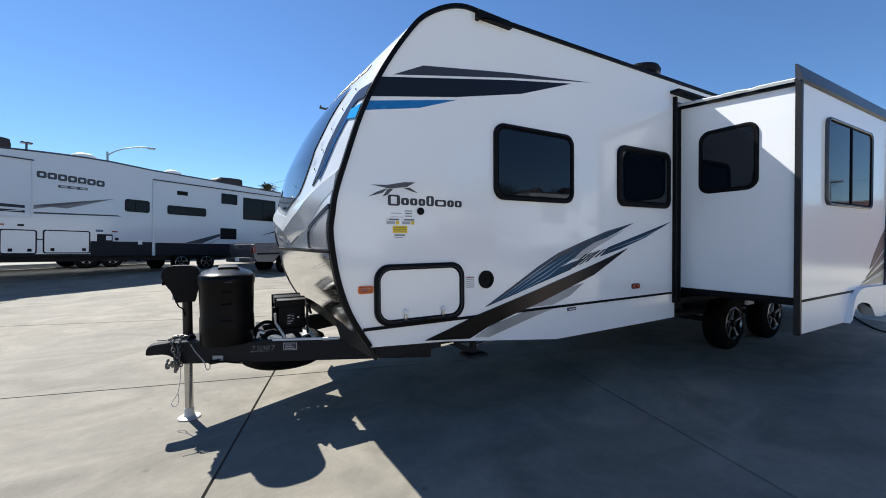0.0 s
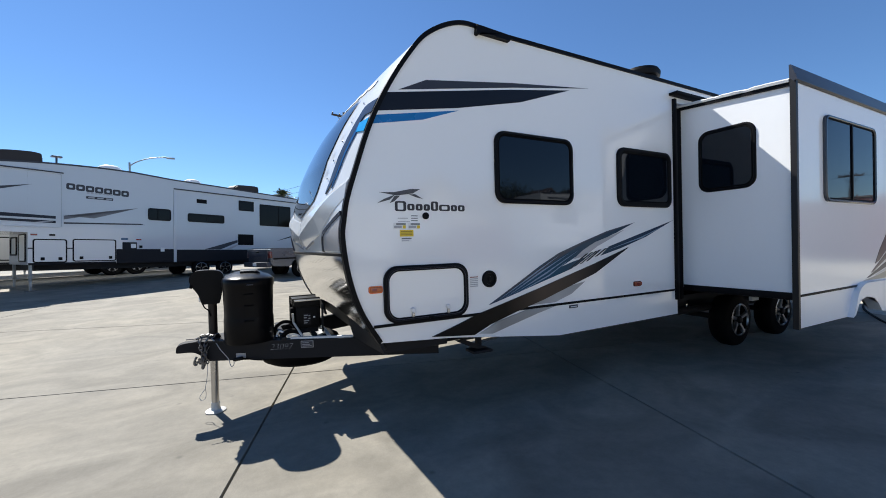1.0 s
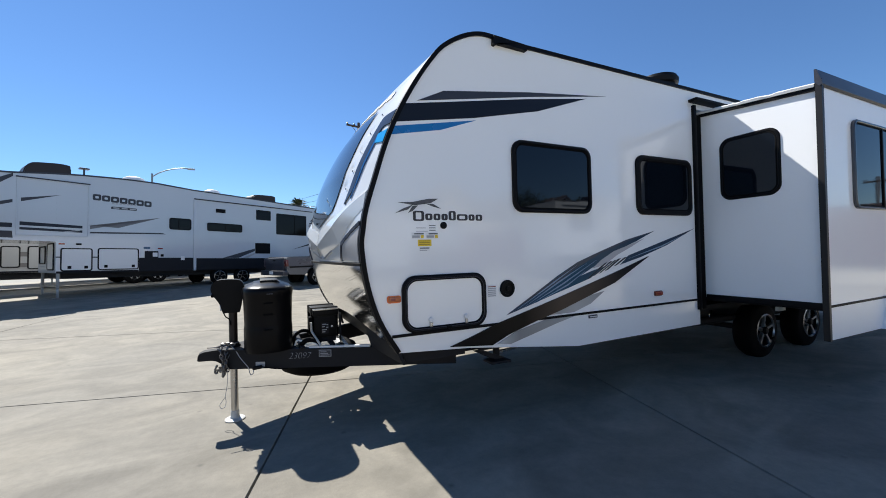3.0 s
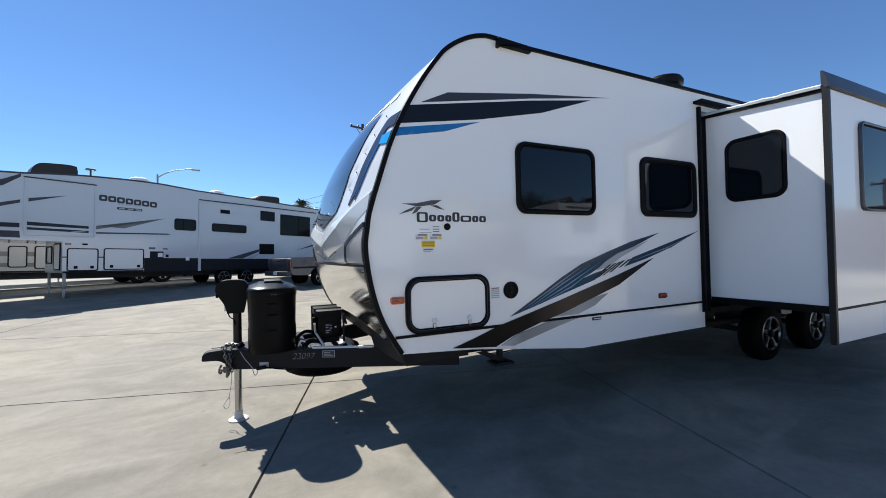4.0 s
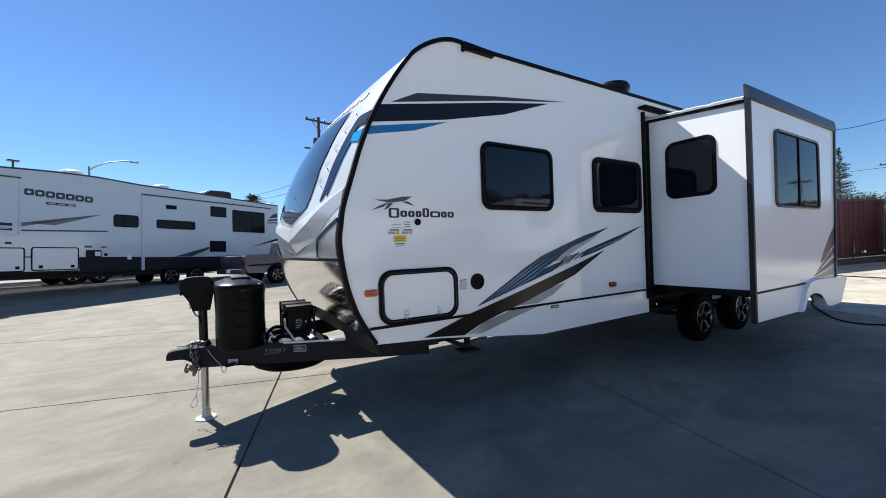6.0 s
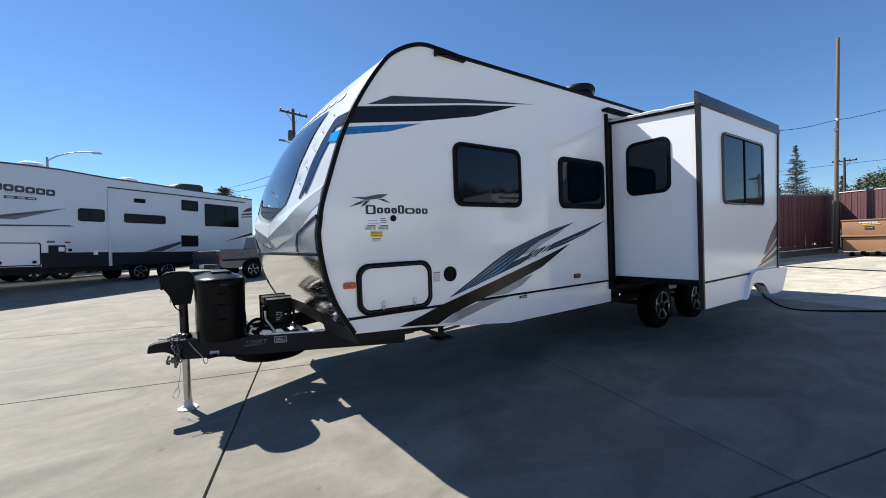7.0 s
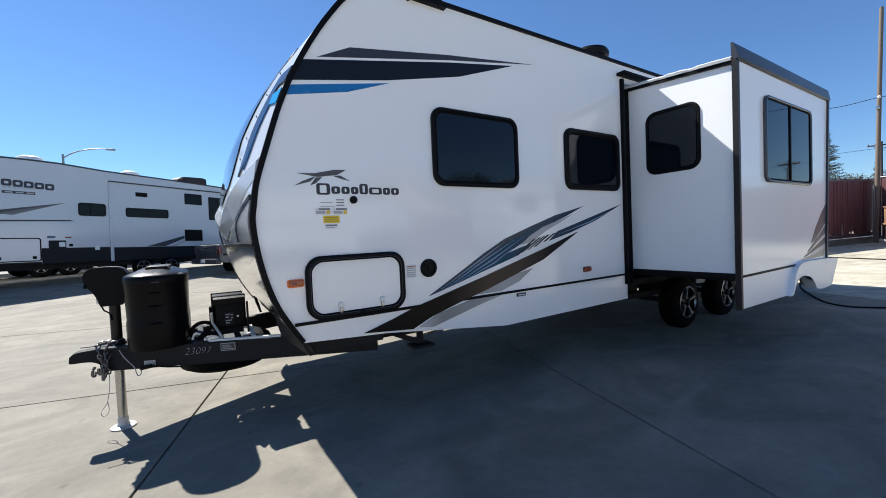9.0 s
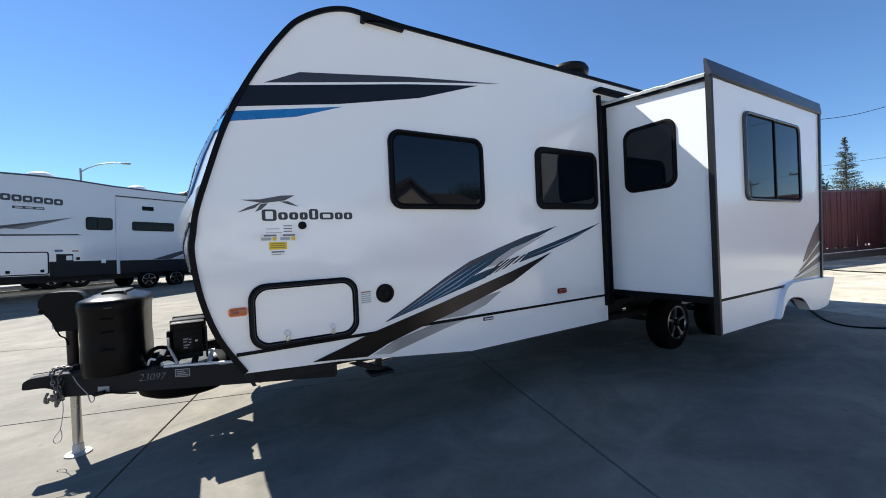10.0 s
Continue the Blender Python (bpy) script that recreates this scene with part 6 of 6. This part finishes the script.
# ---------------- fence, bin, poles ----------------
def fence_run(name, pts, h, label, slat=0.095, seed=0, lift=0.10, curb=True, side=-1):
    """A slatted fence between posts, with rails and a low kerb."""
    rnd = random.Random(seed)
    f = thing(name, pose(pts[0][0], pts[0][1], ground_z(*pts[0])), label, "fence")
    for (ax, ay), (bx, by) in zip(pts, pts[1:]):
        L = math.hypot(bx - ax, by - ay)
        n = max(1, round(L / 2.4))
        ux, uy = (bx - ax) / L, (by - ay) / L
        for k in range(n):
            s0, s1 = L * k / n, L * (k + 1) / n
            px, py = ax + ux * s0, ay + uy * s0
            g = ground_z(px, py)
            part("post", tube(B(), [(px - uy * 0.06 * side, py + ux * 0.06 * side, g - 0.1), (px - uy * 0.06 * side, py + ux * 0.06 * side, g + h + 0.06)], 0.04, 8), M_POSTDARK, f)
            bm = B()
            s = s0 + 0.05
            while s < s1 - 0.05:
                w = slat * rnd.uniform(0.86, 0.94)
                off = rnd.uniform(-0.012, 0.012)
                x0, y0, x1, y1 = ax + ux * s - uy * off, ay + uy * s + ux * off, ax + ux * (s + w) - uy * off, ay + uy * (s + w) + ux * off
                zt = g + h - rnd.uniform(0, 0.02)
                zb = g + lift + (rnd.uniform(0.03, 0.10) if rnd.random() < 0.25 else 0)
                nx, ny = -uy * 0.012, ux * 0.012
                vs = [bm.verts.new(p) for p in ((x0 - nx, y0 - ny, zb), (x1 - nx, y1 - ny, zb), (x1 - nx, y1 - ny, zt), (x0 - nx, y0 - ny, zt), (x0 + nx, y0 + ny, zb), (x1 + nx, y1 + ny, zb), (x1 + nx, y1 + ny, zt), (x0 + nx, y0 + ny, zt))]
                for q in ((0, 1, 2, 3), (5, 4, 7, 6), (0, 3, 7, 4), (1, 5, 6, 2), (3, 2, 6, 7)):
                    bm.faces.new([vs[i] for i in q])
                s += slat
            p_ = part("slats", bm, M_FENCE, f, flat=True)
            p_["kind"] = "stuff"
        g0, g1 = ground_z(ax, ay), ground_z(bx, by)
        if curb:
            rail_b = B()
            nx, ny = -uy * 0.05, ux * 0.05
            vs = [rail_b.verts.new(p) for p in ((ax - nx, ay - ny, g0 + 0.25), (bx - nx, by - ny, g1 + 0.25), (bx - nx, by - ny, g1 + 0.40), (ax - nx, ay - ny, g0 + 0.40), (ax + nx, ay + ny, g0 + 0.25), (bx + nx, by + ny, g1 + 0.25), (bx + nx, by + ny, g1 + 0.40), (ax + nx, ay + ny, g0 + 0.40))]
            for q in ((0, 1, 2, 3), (5, 4, 7, 6), (0, 3, 7, 4), (1, 5, 6, 2), (3, 2, 6, 7), (0, 4, 5, 1)):
                rail_b.faces.new([vs[i] for i in q])
            part("bottom_rail", rail_b, M_POSTDARK, f)
        for hz in (0.16, h - 0.05):
            part("rail", tube(B(), [(ax, ay, g0 + hz), (bx, by, g1 + hz)], 0.03, 8), M_FENCEMETAL, f)
        if curb:
            bm = B()
            nx, ny = -uy * 0.22, ux * 0.22
            vs = [bm.verts.new(p) for p in ((ax - nx, ay - ny, g0 - 0.1), (bx - nx, by - ny, g1 - 0.1), (bx - nx, by - ny, g1 + 0.22), (ax - nx, ay - ny, g0 + 0.22), (ax + nx, ay + ny, g0 - 0.1), (bx + nx, by + ny, g1 - 0.1), (bx + nx, by + ny, g1 + 0.22), (ax + nx, ay + ny, g0 + 0.22))]
            for q in ((0, 1, 2, 3), (5, 4, 7, 6), (0, 3, 7, 4), (1, 5, 6, 2), (3, 2, 6, 7)):
                bm.faces.new([vs[i] for i in q])
            part("kerb", bm, M_FENCEMETAL, f)
    return f


fence_run("sliding_gate", [(23.8, 3.98), (15.0, 6.2)], 2.55, "maroon slatted sliding gate on a steel track", seed=3, lift=0.37)
fence_run("slat_fence", [(23.55, 3.93), (22.95, 2.10), (21.6, -3.0), (22.5, -14.8)], 2.64, "maroon privacy slat fence along the yard edge", seed=4, curb=False)
fence_run("slat_fence", [(22.6, -15.0), (-14.0, -17.0)], 2.4, "maroon privacy slat fence behind the yard", seed=5, slat=0.19, curb=False)

# steel waste bin on castors
bx = thing("waste_bin", pose(20.95, 3.25, ground_z(20.95, 3.25), 0, 0, -97), "tan painted steel waste bin on small wheels", "waste bin", local=True)
bm = box(B(), -0.06, 2.7, 0, 1.5, 0.20, 0.78, 0.015)
part("lower_body", bm, M_BIN, bx)
part("upper_body", box(B(), -0.08, 2.72, -0.02, 1.5, 0.80, 1.36, 0.02), M_BIN, bx)
part("seam_rail", box(B(), -0.11, 2.75, -0.05, 1.52, 0.75, 0.81, 0.01), M_BIN, bx)
part("lid", box(B(), -0.10, 2.73, -0.04, 1.52, 1.36, 1.405, 0.012), M_BIN, bx, "flat bin lid")
for q in range(6):
    part("sign_bar", box(B(), 0.40 + 0.085 * q, 0.465 + 0.085 * q, -0.030, -0.018, 1.255, 1.295), M_WHITE, bx, "white painted bar")
part("sign_bar", box(B(), 0.48, 0.95, -0.030, -0.018, 1.195, 1.230), M_YEL, bx, "yellow painted bar")
part("sign_plate", box(B(), 0.55, 0.79, -0.030, -0.018, 1.02, 1.13), M_BROWN, bx, "dark sign plate")
part("sign_bar", box(B(), 0.57, 0.77, -0.032, -0.018, 1.065, 1.085), M_SILV, bx, "pale bar")
part("seam_groove", box(B(), -0.065, 2.72, -0.012, 0.0, 0.715, 0.745, 0.002), M_CHAS, bx)
for x in (0.15, 0.55, 1.35, 2.5):
    for y in (0.15, 1.3):
        cw = part("castor", lathe(B(), (x, y - 0.03, 0.08), [(0.08, 0), (0.08, 0.06), (0.03, 0.06)], "y", 16), M_RUB, bx)
        part("castor_fork", box(B(), x - 0.05, x + 0.05, y - 0.05, y + 0.05, 0.10, 0.17, 0.006), M_CHAS, cw)

# tall pole by the gate, with a wire
PX, PY = 22.85, 3.77
pz = ground_z(PX, PY)
tall = thing("tall_pole", pose(PX, PY, pz), "tall weathered brown pole by the gate", "pole")
part("shaft", tube(B(), [(PX, PY + 0.08, pz - 0.2), (PX + 0.01, PY - 0.01, 5), (PX + 0.02, PY - 0.10, 9.28)], [0.078, 0.070, 0.060], 16), M_POLE, tall)
part("bracket", box(B(), PX - 0.12, PX - 0.06, PY - 0.06, PY + 0.05, 5.42, 5.54, 0.01), M_CHROME, tall)
part("insulator", lathe(B(), (PX - 0.14, PY - 0.05, 5.82), [(0.03, 0), (0.05, 0.03), (0.05, 0.08), (0.02, 0.10)], "z", 10), M_WHITE, tall)
part("conduit", tube(B(), [(PX - 0.09, PY + 0.12, pz), (PX - 0.09, PY + 0.11, 2.5)], 0.03, 8), M_FENCEMETAL, tall)


def wire(pts, r=0.011):
    solid("overhead_wire", tube(B(), smooth_line(pts, 8), r, 5), M_RUB, "thin dark overhead wire strung between poles", "wire", "overhead wires")


wire([(12, 7.3, 4.75), (20.2, 5.0, 5.40), (PX - 0.14, PY - 0.05, 5.85), (24.3, 2.2, 6.2), (30, -8, 8.0)])


def utility_pole(x, y, h, arm, turn, label):
    z0 = ground_z(x, y)
    p = thing("utility_pole", pose(x, y, z0, 0, 0, turn), label, "utility pole", "utility poles", local=True)
    part("shaft", tube(B(), [(0, 0, -0.3), (0, 0, h)], [0.14, 0.10], 12), M_POLE2, p)
    for k, z in enumerate((h - 0.35,)):
        part("cross_arm", box(B(), -arm / 2, arm / 2, -0.16, -0.06, z - 0.06, z + 0.06, 0.008), M_POLE2, p)
        for s in (-1, 1):
            part("arm_brace", tube(B(), [(s * arm * 0.30, -0.10, z), (0, -0.1, z - 0.7)], 0.02, 6), M_MARK, p)
        for q in (-0.46, -0.2, 0.2, 0.46):
            part("insulator", lathe(B(), (q * arm, -0.11, z + 0.06), [(0.025, 0), (0.05, 0.04), (0.055, 0.10), (0.02, 0.14)], "z", 10), M_MARK, p)
    return p


up1 = utility_pole(6.74, 28.04, 10.62, 2.05, 15, "dark wooden utility pole with a cross arm")
part("transformer", lathe(B(), (-0.30, -0.05, 8.35), [(0.14, 0.0), (0.17, 0.04), (0.17, 0.62), (0.12, 0.72), (0.03, 0.74)], "z", 16), M_MARK, up1, "grey pole transformer")
part("lamp_arm", tube(B(), [(0, -0.05, 8.0), (-0.5, -0.08, 8.2), (-0.85, -0.1, 8.25)], 0.03, 6), M_MARK, up1)
part("lamp_head", box(B(), -1.15, -0.75, -0.2, 0.0, 8.20, 8.30, 0.02), M_MARK, up1)
utility_pole(58.5, 9.45, 8.35, 1.9, 100, "distant wooden utility pole with a cross arm")
for dy in (0, 0.9):
    wire([(58.5, 9.3 + dy, 8.05), (62, -12, 7.9), (66, -40, 9.0)], 0.010)
    wire([(58.5, 9.3 + dy, 8.05), (54, 30, 8.0), (50, 60, 8.8)], 0.010)
for dz in (0, 0.7):
    wire([(6.9, 28.0, 6.4 + dz), (6.2, 45, 7.6 + dz), (6.0, 75, 10.8 + dz)], 0.02)

# street lamp
lz = ground_z(-8.1, 40.3)
sl_ = thing("street_lamp", pose(-8.1, 40.3, lz), "grey street lamp with a long curved arm", "street lamp")
part("post", tube(B(), [(-8.1, 40.3, lz), (-8.1, 40.3, 8.75)], [0.11, 0.07], 12), M_LAMP, sl_)
part("arm", tube(B(), smooth_line([(-8.1, 40.3, 8.45), (-7.6, 40.35, 8.85), (-6.8, 40.4, 9.2), (-5.9, 40.5, 9.38), (-5.45, 40.5, 9.38)], 5), 0.045, 8), M_LAMP, sl_)
part("lamp_head", box(B(), -5.6, -5.0, 40.38, 40.62, 9.28, 9.42, 0.05), M_LAMP, sl_)

# ---------------- trees ----------------
def leaf_cards(bm, centre, spread, n, size, rnd, flat=0.0, axis=None):
    for _ in range(n):
        p = Vector([rnd.gauss(0, 1) * s for s in spread]) + Vector(centre)
        d = Vector((rnd.uniform(-1, 1), rnd.uniform(-1, 1), rnd.uniform(-1, 1) * (1 - flat))).normalized()
        e = d.cross(Vector((rnd.uniform(-1, 1), rnd.uniform(-1, 1), rnd.uniform(-1, 1)))).normalized()
        s = size * rnd.uniform(0.6, 1.3)
        a, b, c, q = (bm.verts.new(p + v) for v in (d * s, e * s * 0.45, -d * s, -e * s * 0.45))
        bm.faces.new((a, b, c, q))


def conifer(x, y, h, w, seed, label, bare=0.10):
    rnd = random.Random(seed)
    z0 = ground_z(x, y)
    t = thing("conifer_tree", pose(x, y, z0), label, "tree", "conifers beyond the fence")
    tr = B()
    tube(tr, [(x, y, z0 - 0.2), (x, y, z0 + h * 0.5), (x + 0.1, y, z0 + h * 0.97)], [h * 0.018, h * 0.011, 0.02], 8)
    cr = B()
    lev = 34
    for k in range(lev):
        f = bare + (0.985 - bare) * k / (lev - 1)
        R = w * (1 - f) ** 1.05 * rnd.uniform(0.70, 1.20) + 0.07
        nb = 6 if f < 0.8 else 4
        for b in range(nb):
            a = 2 * math.pi * (b + rnd.random() * 0.8) / nb
            L = R * rnd.uniform(0.65, 1.12)
            zb = z0 + h * min(0.98, f + rnd.uniform(-0.024, 0.024))
            p0 = Vector((x, y, zb))
            p1 = p0 + Vector((math.cos(a) * L, math.sin(a) * L, L * (0.02 + 0.22 * f)))
            tube(tr, [p0, p1], [0.05 * (1 - f) + 0.012, 0.008], 4, cap=False)
            for q in range(5):
                g = 0.3 + 0.7 * q / 4
                c = p0.lerp(p1, g)
                leaf_cards(cr, c, (0.085 * L + 0.05, 0.085 * L + 0.05, 0.02 * L + 0.05), 15, 0.05 + 0.022 * L, rnd, 0.45)
    part("trunk", tr, M_BARK, t)
    part("crown", cr, M_LEAF, t, flat=True)


def broadleaf(x, y, h, w, seed, label, trunk=0.3, material=None, n=120):
    rnd = random.Random(seed)
    z0 = ground_z(x, y)
    t = thing("broadleaf_tree", pose(x, y, z0), label, "tree", "broadleaf trees round the yard")
    tr, cr = B(), B()
    top = Vector((x, y, z0 + h * trunk))
    tube(tr, [(x, y, z0 - 0.2), top], [h * 0.035, h * 0.022], 8)
    for k in range(n):
        a, u = rnd.uniform(0, 2 * math.pi), rnd.random() ** 0.5
        zz = rnd.uniform(trunk, 0.97)
        prof_r = math.sin(math.pi * min(1, max(0.06, (zz - trunk * 0.6) / (1.06 - trunk * 0.6)))) ** 0.6
        c = Vector((x + math.cos(a) * w * u * prof_r, y + math.sin(a) * w * u * prof_r, z0 + h * zz))
        if k < 14:
            tube(tr, [top, top.lerp(c, 0.5) + Vector((0, 0, 0.2)), c], [h * 0.014, h * 0.008, 0.015], 5, cap=False)
        leaf_cards(cr, c, (w * 0.13, w * 0.13, h * 0.05), 110, 0.115, rnd)
    part("trunk", tr, M_BARK, t)
    part("crown", cr, material or M_LEAF2, t, flat=True)


def palm(x, y, h, seed, label):
    rnd = random.Random(seed)
    z0 = ground_z(x, y)
    t = thing("palm_tree", pose(x, y, z0), label, "tree")
    part("trunk", tube(B(), [(x, y, z0 - 0.2), (x + 0.1, y, z0 + h * 0.5), (x + 0.25, y, z0 + h)], [0.28, 0.2, 0.2], 10), M_BARK, t)
    cr = B()
    for k in range(120):
        a = rnd.uniform(0, 2 * math.pi)
        el = rnd.uniform(-0.9, 1.4)
        d = Vector((math.cos(a) * math.cos(el), math.sin(a) * math.cos(el), math.sin(el)))
        L = rnd.uniform(1.4, 1.95)
        base = Vector((x + 0.25, y, z0 + h))
        rib = [base + d * L * f - Vector((0, 0, 0.55 * f * f)) for f in np.linspace(0, 1, 6)]
        s = d.cross(Vector((0, 0, 1))).normalized()
        for i in range(2, 6):
            for sg in (-1, 1):
                for q in range(3):
                    p = rib[i - 1].lerp(rib[i], q / 3)
                    tip = p + s * sg * 0.42 * (1 - 0.12 * i) + d * 0.25 - Vector((0, 0, 0.15))
                    v = [cr.verts.new(w_) for w_ in (p, p + d * 0.09, tip)]
                    cr.faces.new(v)
        tube(cr, rib, 0.025, 3, cap=False)
    part("crown", cr, M_PALM, t, flat=True)


conifer(67.3, 15.4, 11.8, 3.3, 11, "tall dark conifer with open layered branches")
conifer(76, 12.6, 8.0, 2.2, 12, "distant dark conifer beyond the fence")
conifer(79, 11.4, 7.6, 2.0, 13, "distant dark conifer beyond the fence")
broadleaf(52, 14.2, 6.9, 1.2, 21, "dark narrow tree beyond the fence", 0.12, M_LEAF, n=60)
broadleaf(66, 13.4, 5.4, 2.4, 22, "low dark round tree beyond the fence", 0.1, M_LEAF)
broadleaf(50, 5.0, 5.6, 3.0, 23, "round green tree beyond the fence", 0.2)
broadleaf(50, -1.5, 5.8, 3.4, 24, "round green tree beyond the fence", 0.2)
broadleaf(74, 15.5, 4.6, 3.2, 25, "low shrubby tree far beyond the fence", 0.1, M_LEAF)
broadleaf(82, 10.0, 5.4, 3.4, 26, "low shrubby tree far beyond the fence", 0.1, M_LEAF)
palm(6.4, 74.0, 10.3, 31, "tall palm tree beyond the yard")

# ---------------- behind the camera: things seen as reflections, and one added for bounce light ---
def house(cx, cy, wall_h, rise, half, wing, wall_mat, label):
    """A gable towards the yard, with a lower wing beside it."""
    g = ground_z(cx, cy)
    h = thing("house", pose(cx, cy, g), label, "house", "houses beyond the yard")
    part("wall", box(B(), cx - half, cx + half + wing, cy - 8.0, cy, g - 0.1, g + wall_h), wall_mat, h)
    part("gable", prism(B(), [(cx - half, g + wall_h), (cx + half, g + wall_h), (cx, g + wall_h + rise)], cy - 0.2, cy), wall_mat, h)
    o = 0.45
    part("roof", prism(B(), [(cx - half - o, g + wall_h - 0.25), (cx, g + wall_h + rise + 0.05), (cx + half + o, g + wall_h - 0.25), (cx + half + o, g + wall_h - 0.05), (cx, g + wall_h + rise + 0.30), (cx - half - o, g + wall_h - 0.05)], cy - 8.4, cy + 0.5), M_SHINGLE, h, "brown shingle gable roof")
    part("roof", prism(B(), [(cy - 8.4, g + wall_h - 0.15), (cy - 4.0, g + wall_h + rise * 0.75), (cy + 0.5, g + wall_h - 0.15), (cy + 0.5, g + wall_h + 0.03), (cy - 4.0, g + wall_h + rise * 0.75 + 0.2), (cy - 8.4, g + wall_h + 0.03)], cx + half + o + 0.01, cx + half + wing + o, "x"), M_SHINGLE, h, "brown shingle wing roof")
    for dx, dz in ((-0.9, 0.9), (half + wing * 0.5, 1.2)):
        w = part("window", box(B(), cx + dx, cx + dx + 1.7, cy + 0.004, cy + 0.07, g + wall_h - dz - 0.6, g + wall_h - dz + 0.4), M_WHITE, h, "white framed window")
        part("pane", box(B(), cx + dx + 0.08, cx + dx + 1.62, cy + 0.05, cy + 0.085, g + wall_h - dz - 0.52, g + wall_h - dz + 0.32), M_GLASS, w)
    return h


house(14.2, -23.0, 4.55, 1.95, 2.5, 4.6, M_STUCCO, "stucco house with a brown gabled roof")
house(31.0, -28.5, 4.9, 1.9, 2.8, 3.6, M_WHITE, "white two storey house with a dark gabled roof")
broadleaf(33.0, -40.0, 9.6, 4.6, 45, "large dark tree behind the white house", 0.15)
broadleaf(24, -27, 6.5, 3.2, 41, "round green tree behind the house", 0.2)
broadleaf(30, -24, 6.0, 3.0, 42, "round green tree behind the yard", 0.2)
broadleaf(-4, -27, 5.5, 3.0, 43, "round green tree behind the yard", 0.2)
rv3 = copy_thing(fw, pose(16.2, -8.2, ground_z(16.2, -8.2), 0, 0, 180))
tagged(rv3, "white fifth wheel trailer parked in full sun across the yard", "fifth wheel trailer", "parked fifth wheels")
# extra trailer, added so its sunlit side throws light on the shaded wall
rv_bounce = copy_thing(fw, pose(2.5, -14.2, ground_z(2.5, -14.2), 0, 0, 180))
tagged(rv_bounce, "added white fifth wheel trailer along the back fence, bouncing sun onto the side wall", "fifth wheel trailer", "parked fifth wheels")
utility_pole(44, -9.6, 6.2, 1.6, 80, "wooden utility pole with a cross arm beyond the fence")
utility_pole(52, -16.5, 6.6, 1.5, 80, "wooden utility pole with a cross arm beyond the fence")
broadleaf(42, -10.0, 3.6, 2.2, 44, "round green tree beyond the side fence", 0.2)

# ---------------- yard slabs ----------------
def build_slabs(ground):
    for a0, a1 in zip(GX_LINES, GX_LINES[1:]):
        for j in range(-6, 8):
            gap = 0.009 if a0 > 8 else 0.0055
            b0, b1 = j * GY, (j + 1) * GY
            bm = B()
            rows_ = []
            for dz, o in ((0.0, gap + 0.004), (-0.008, gap), (-0.06, gap)):
                c = [(a0 + o, b0 + o), (a1 - o, b0 + o), (a1 - o, b1 - o), (a0 + o, b1 - o)]
                rows_.append([bm.verts.new((*slab_frame(*p), ground_z(*slab_frame(*p)) + dz)) for p in c])
            bm.faces.new(rows_[0])
            for r0, r1 in zip(rows_, rows_[1:]):
                for q in range(4):
                    bm.faces.new((r0[q], r0[(q + 1) % 4], r1[(q + 1) % 4], r1[q]))
            # slabs out of view at j < -2 are pale to bounce fill light
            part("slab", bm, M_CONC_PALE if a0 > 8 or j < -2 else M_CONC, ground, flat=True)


build_slabs(build_ground())
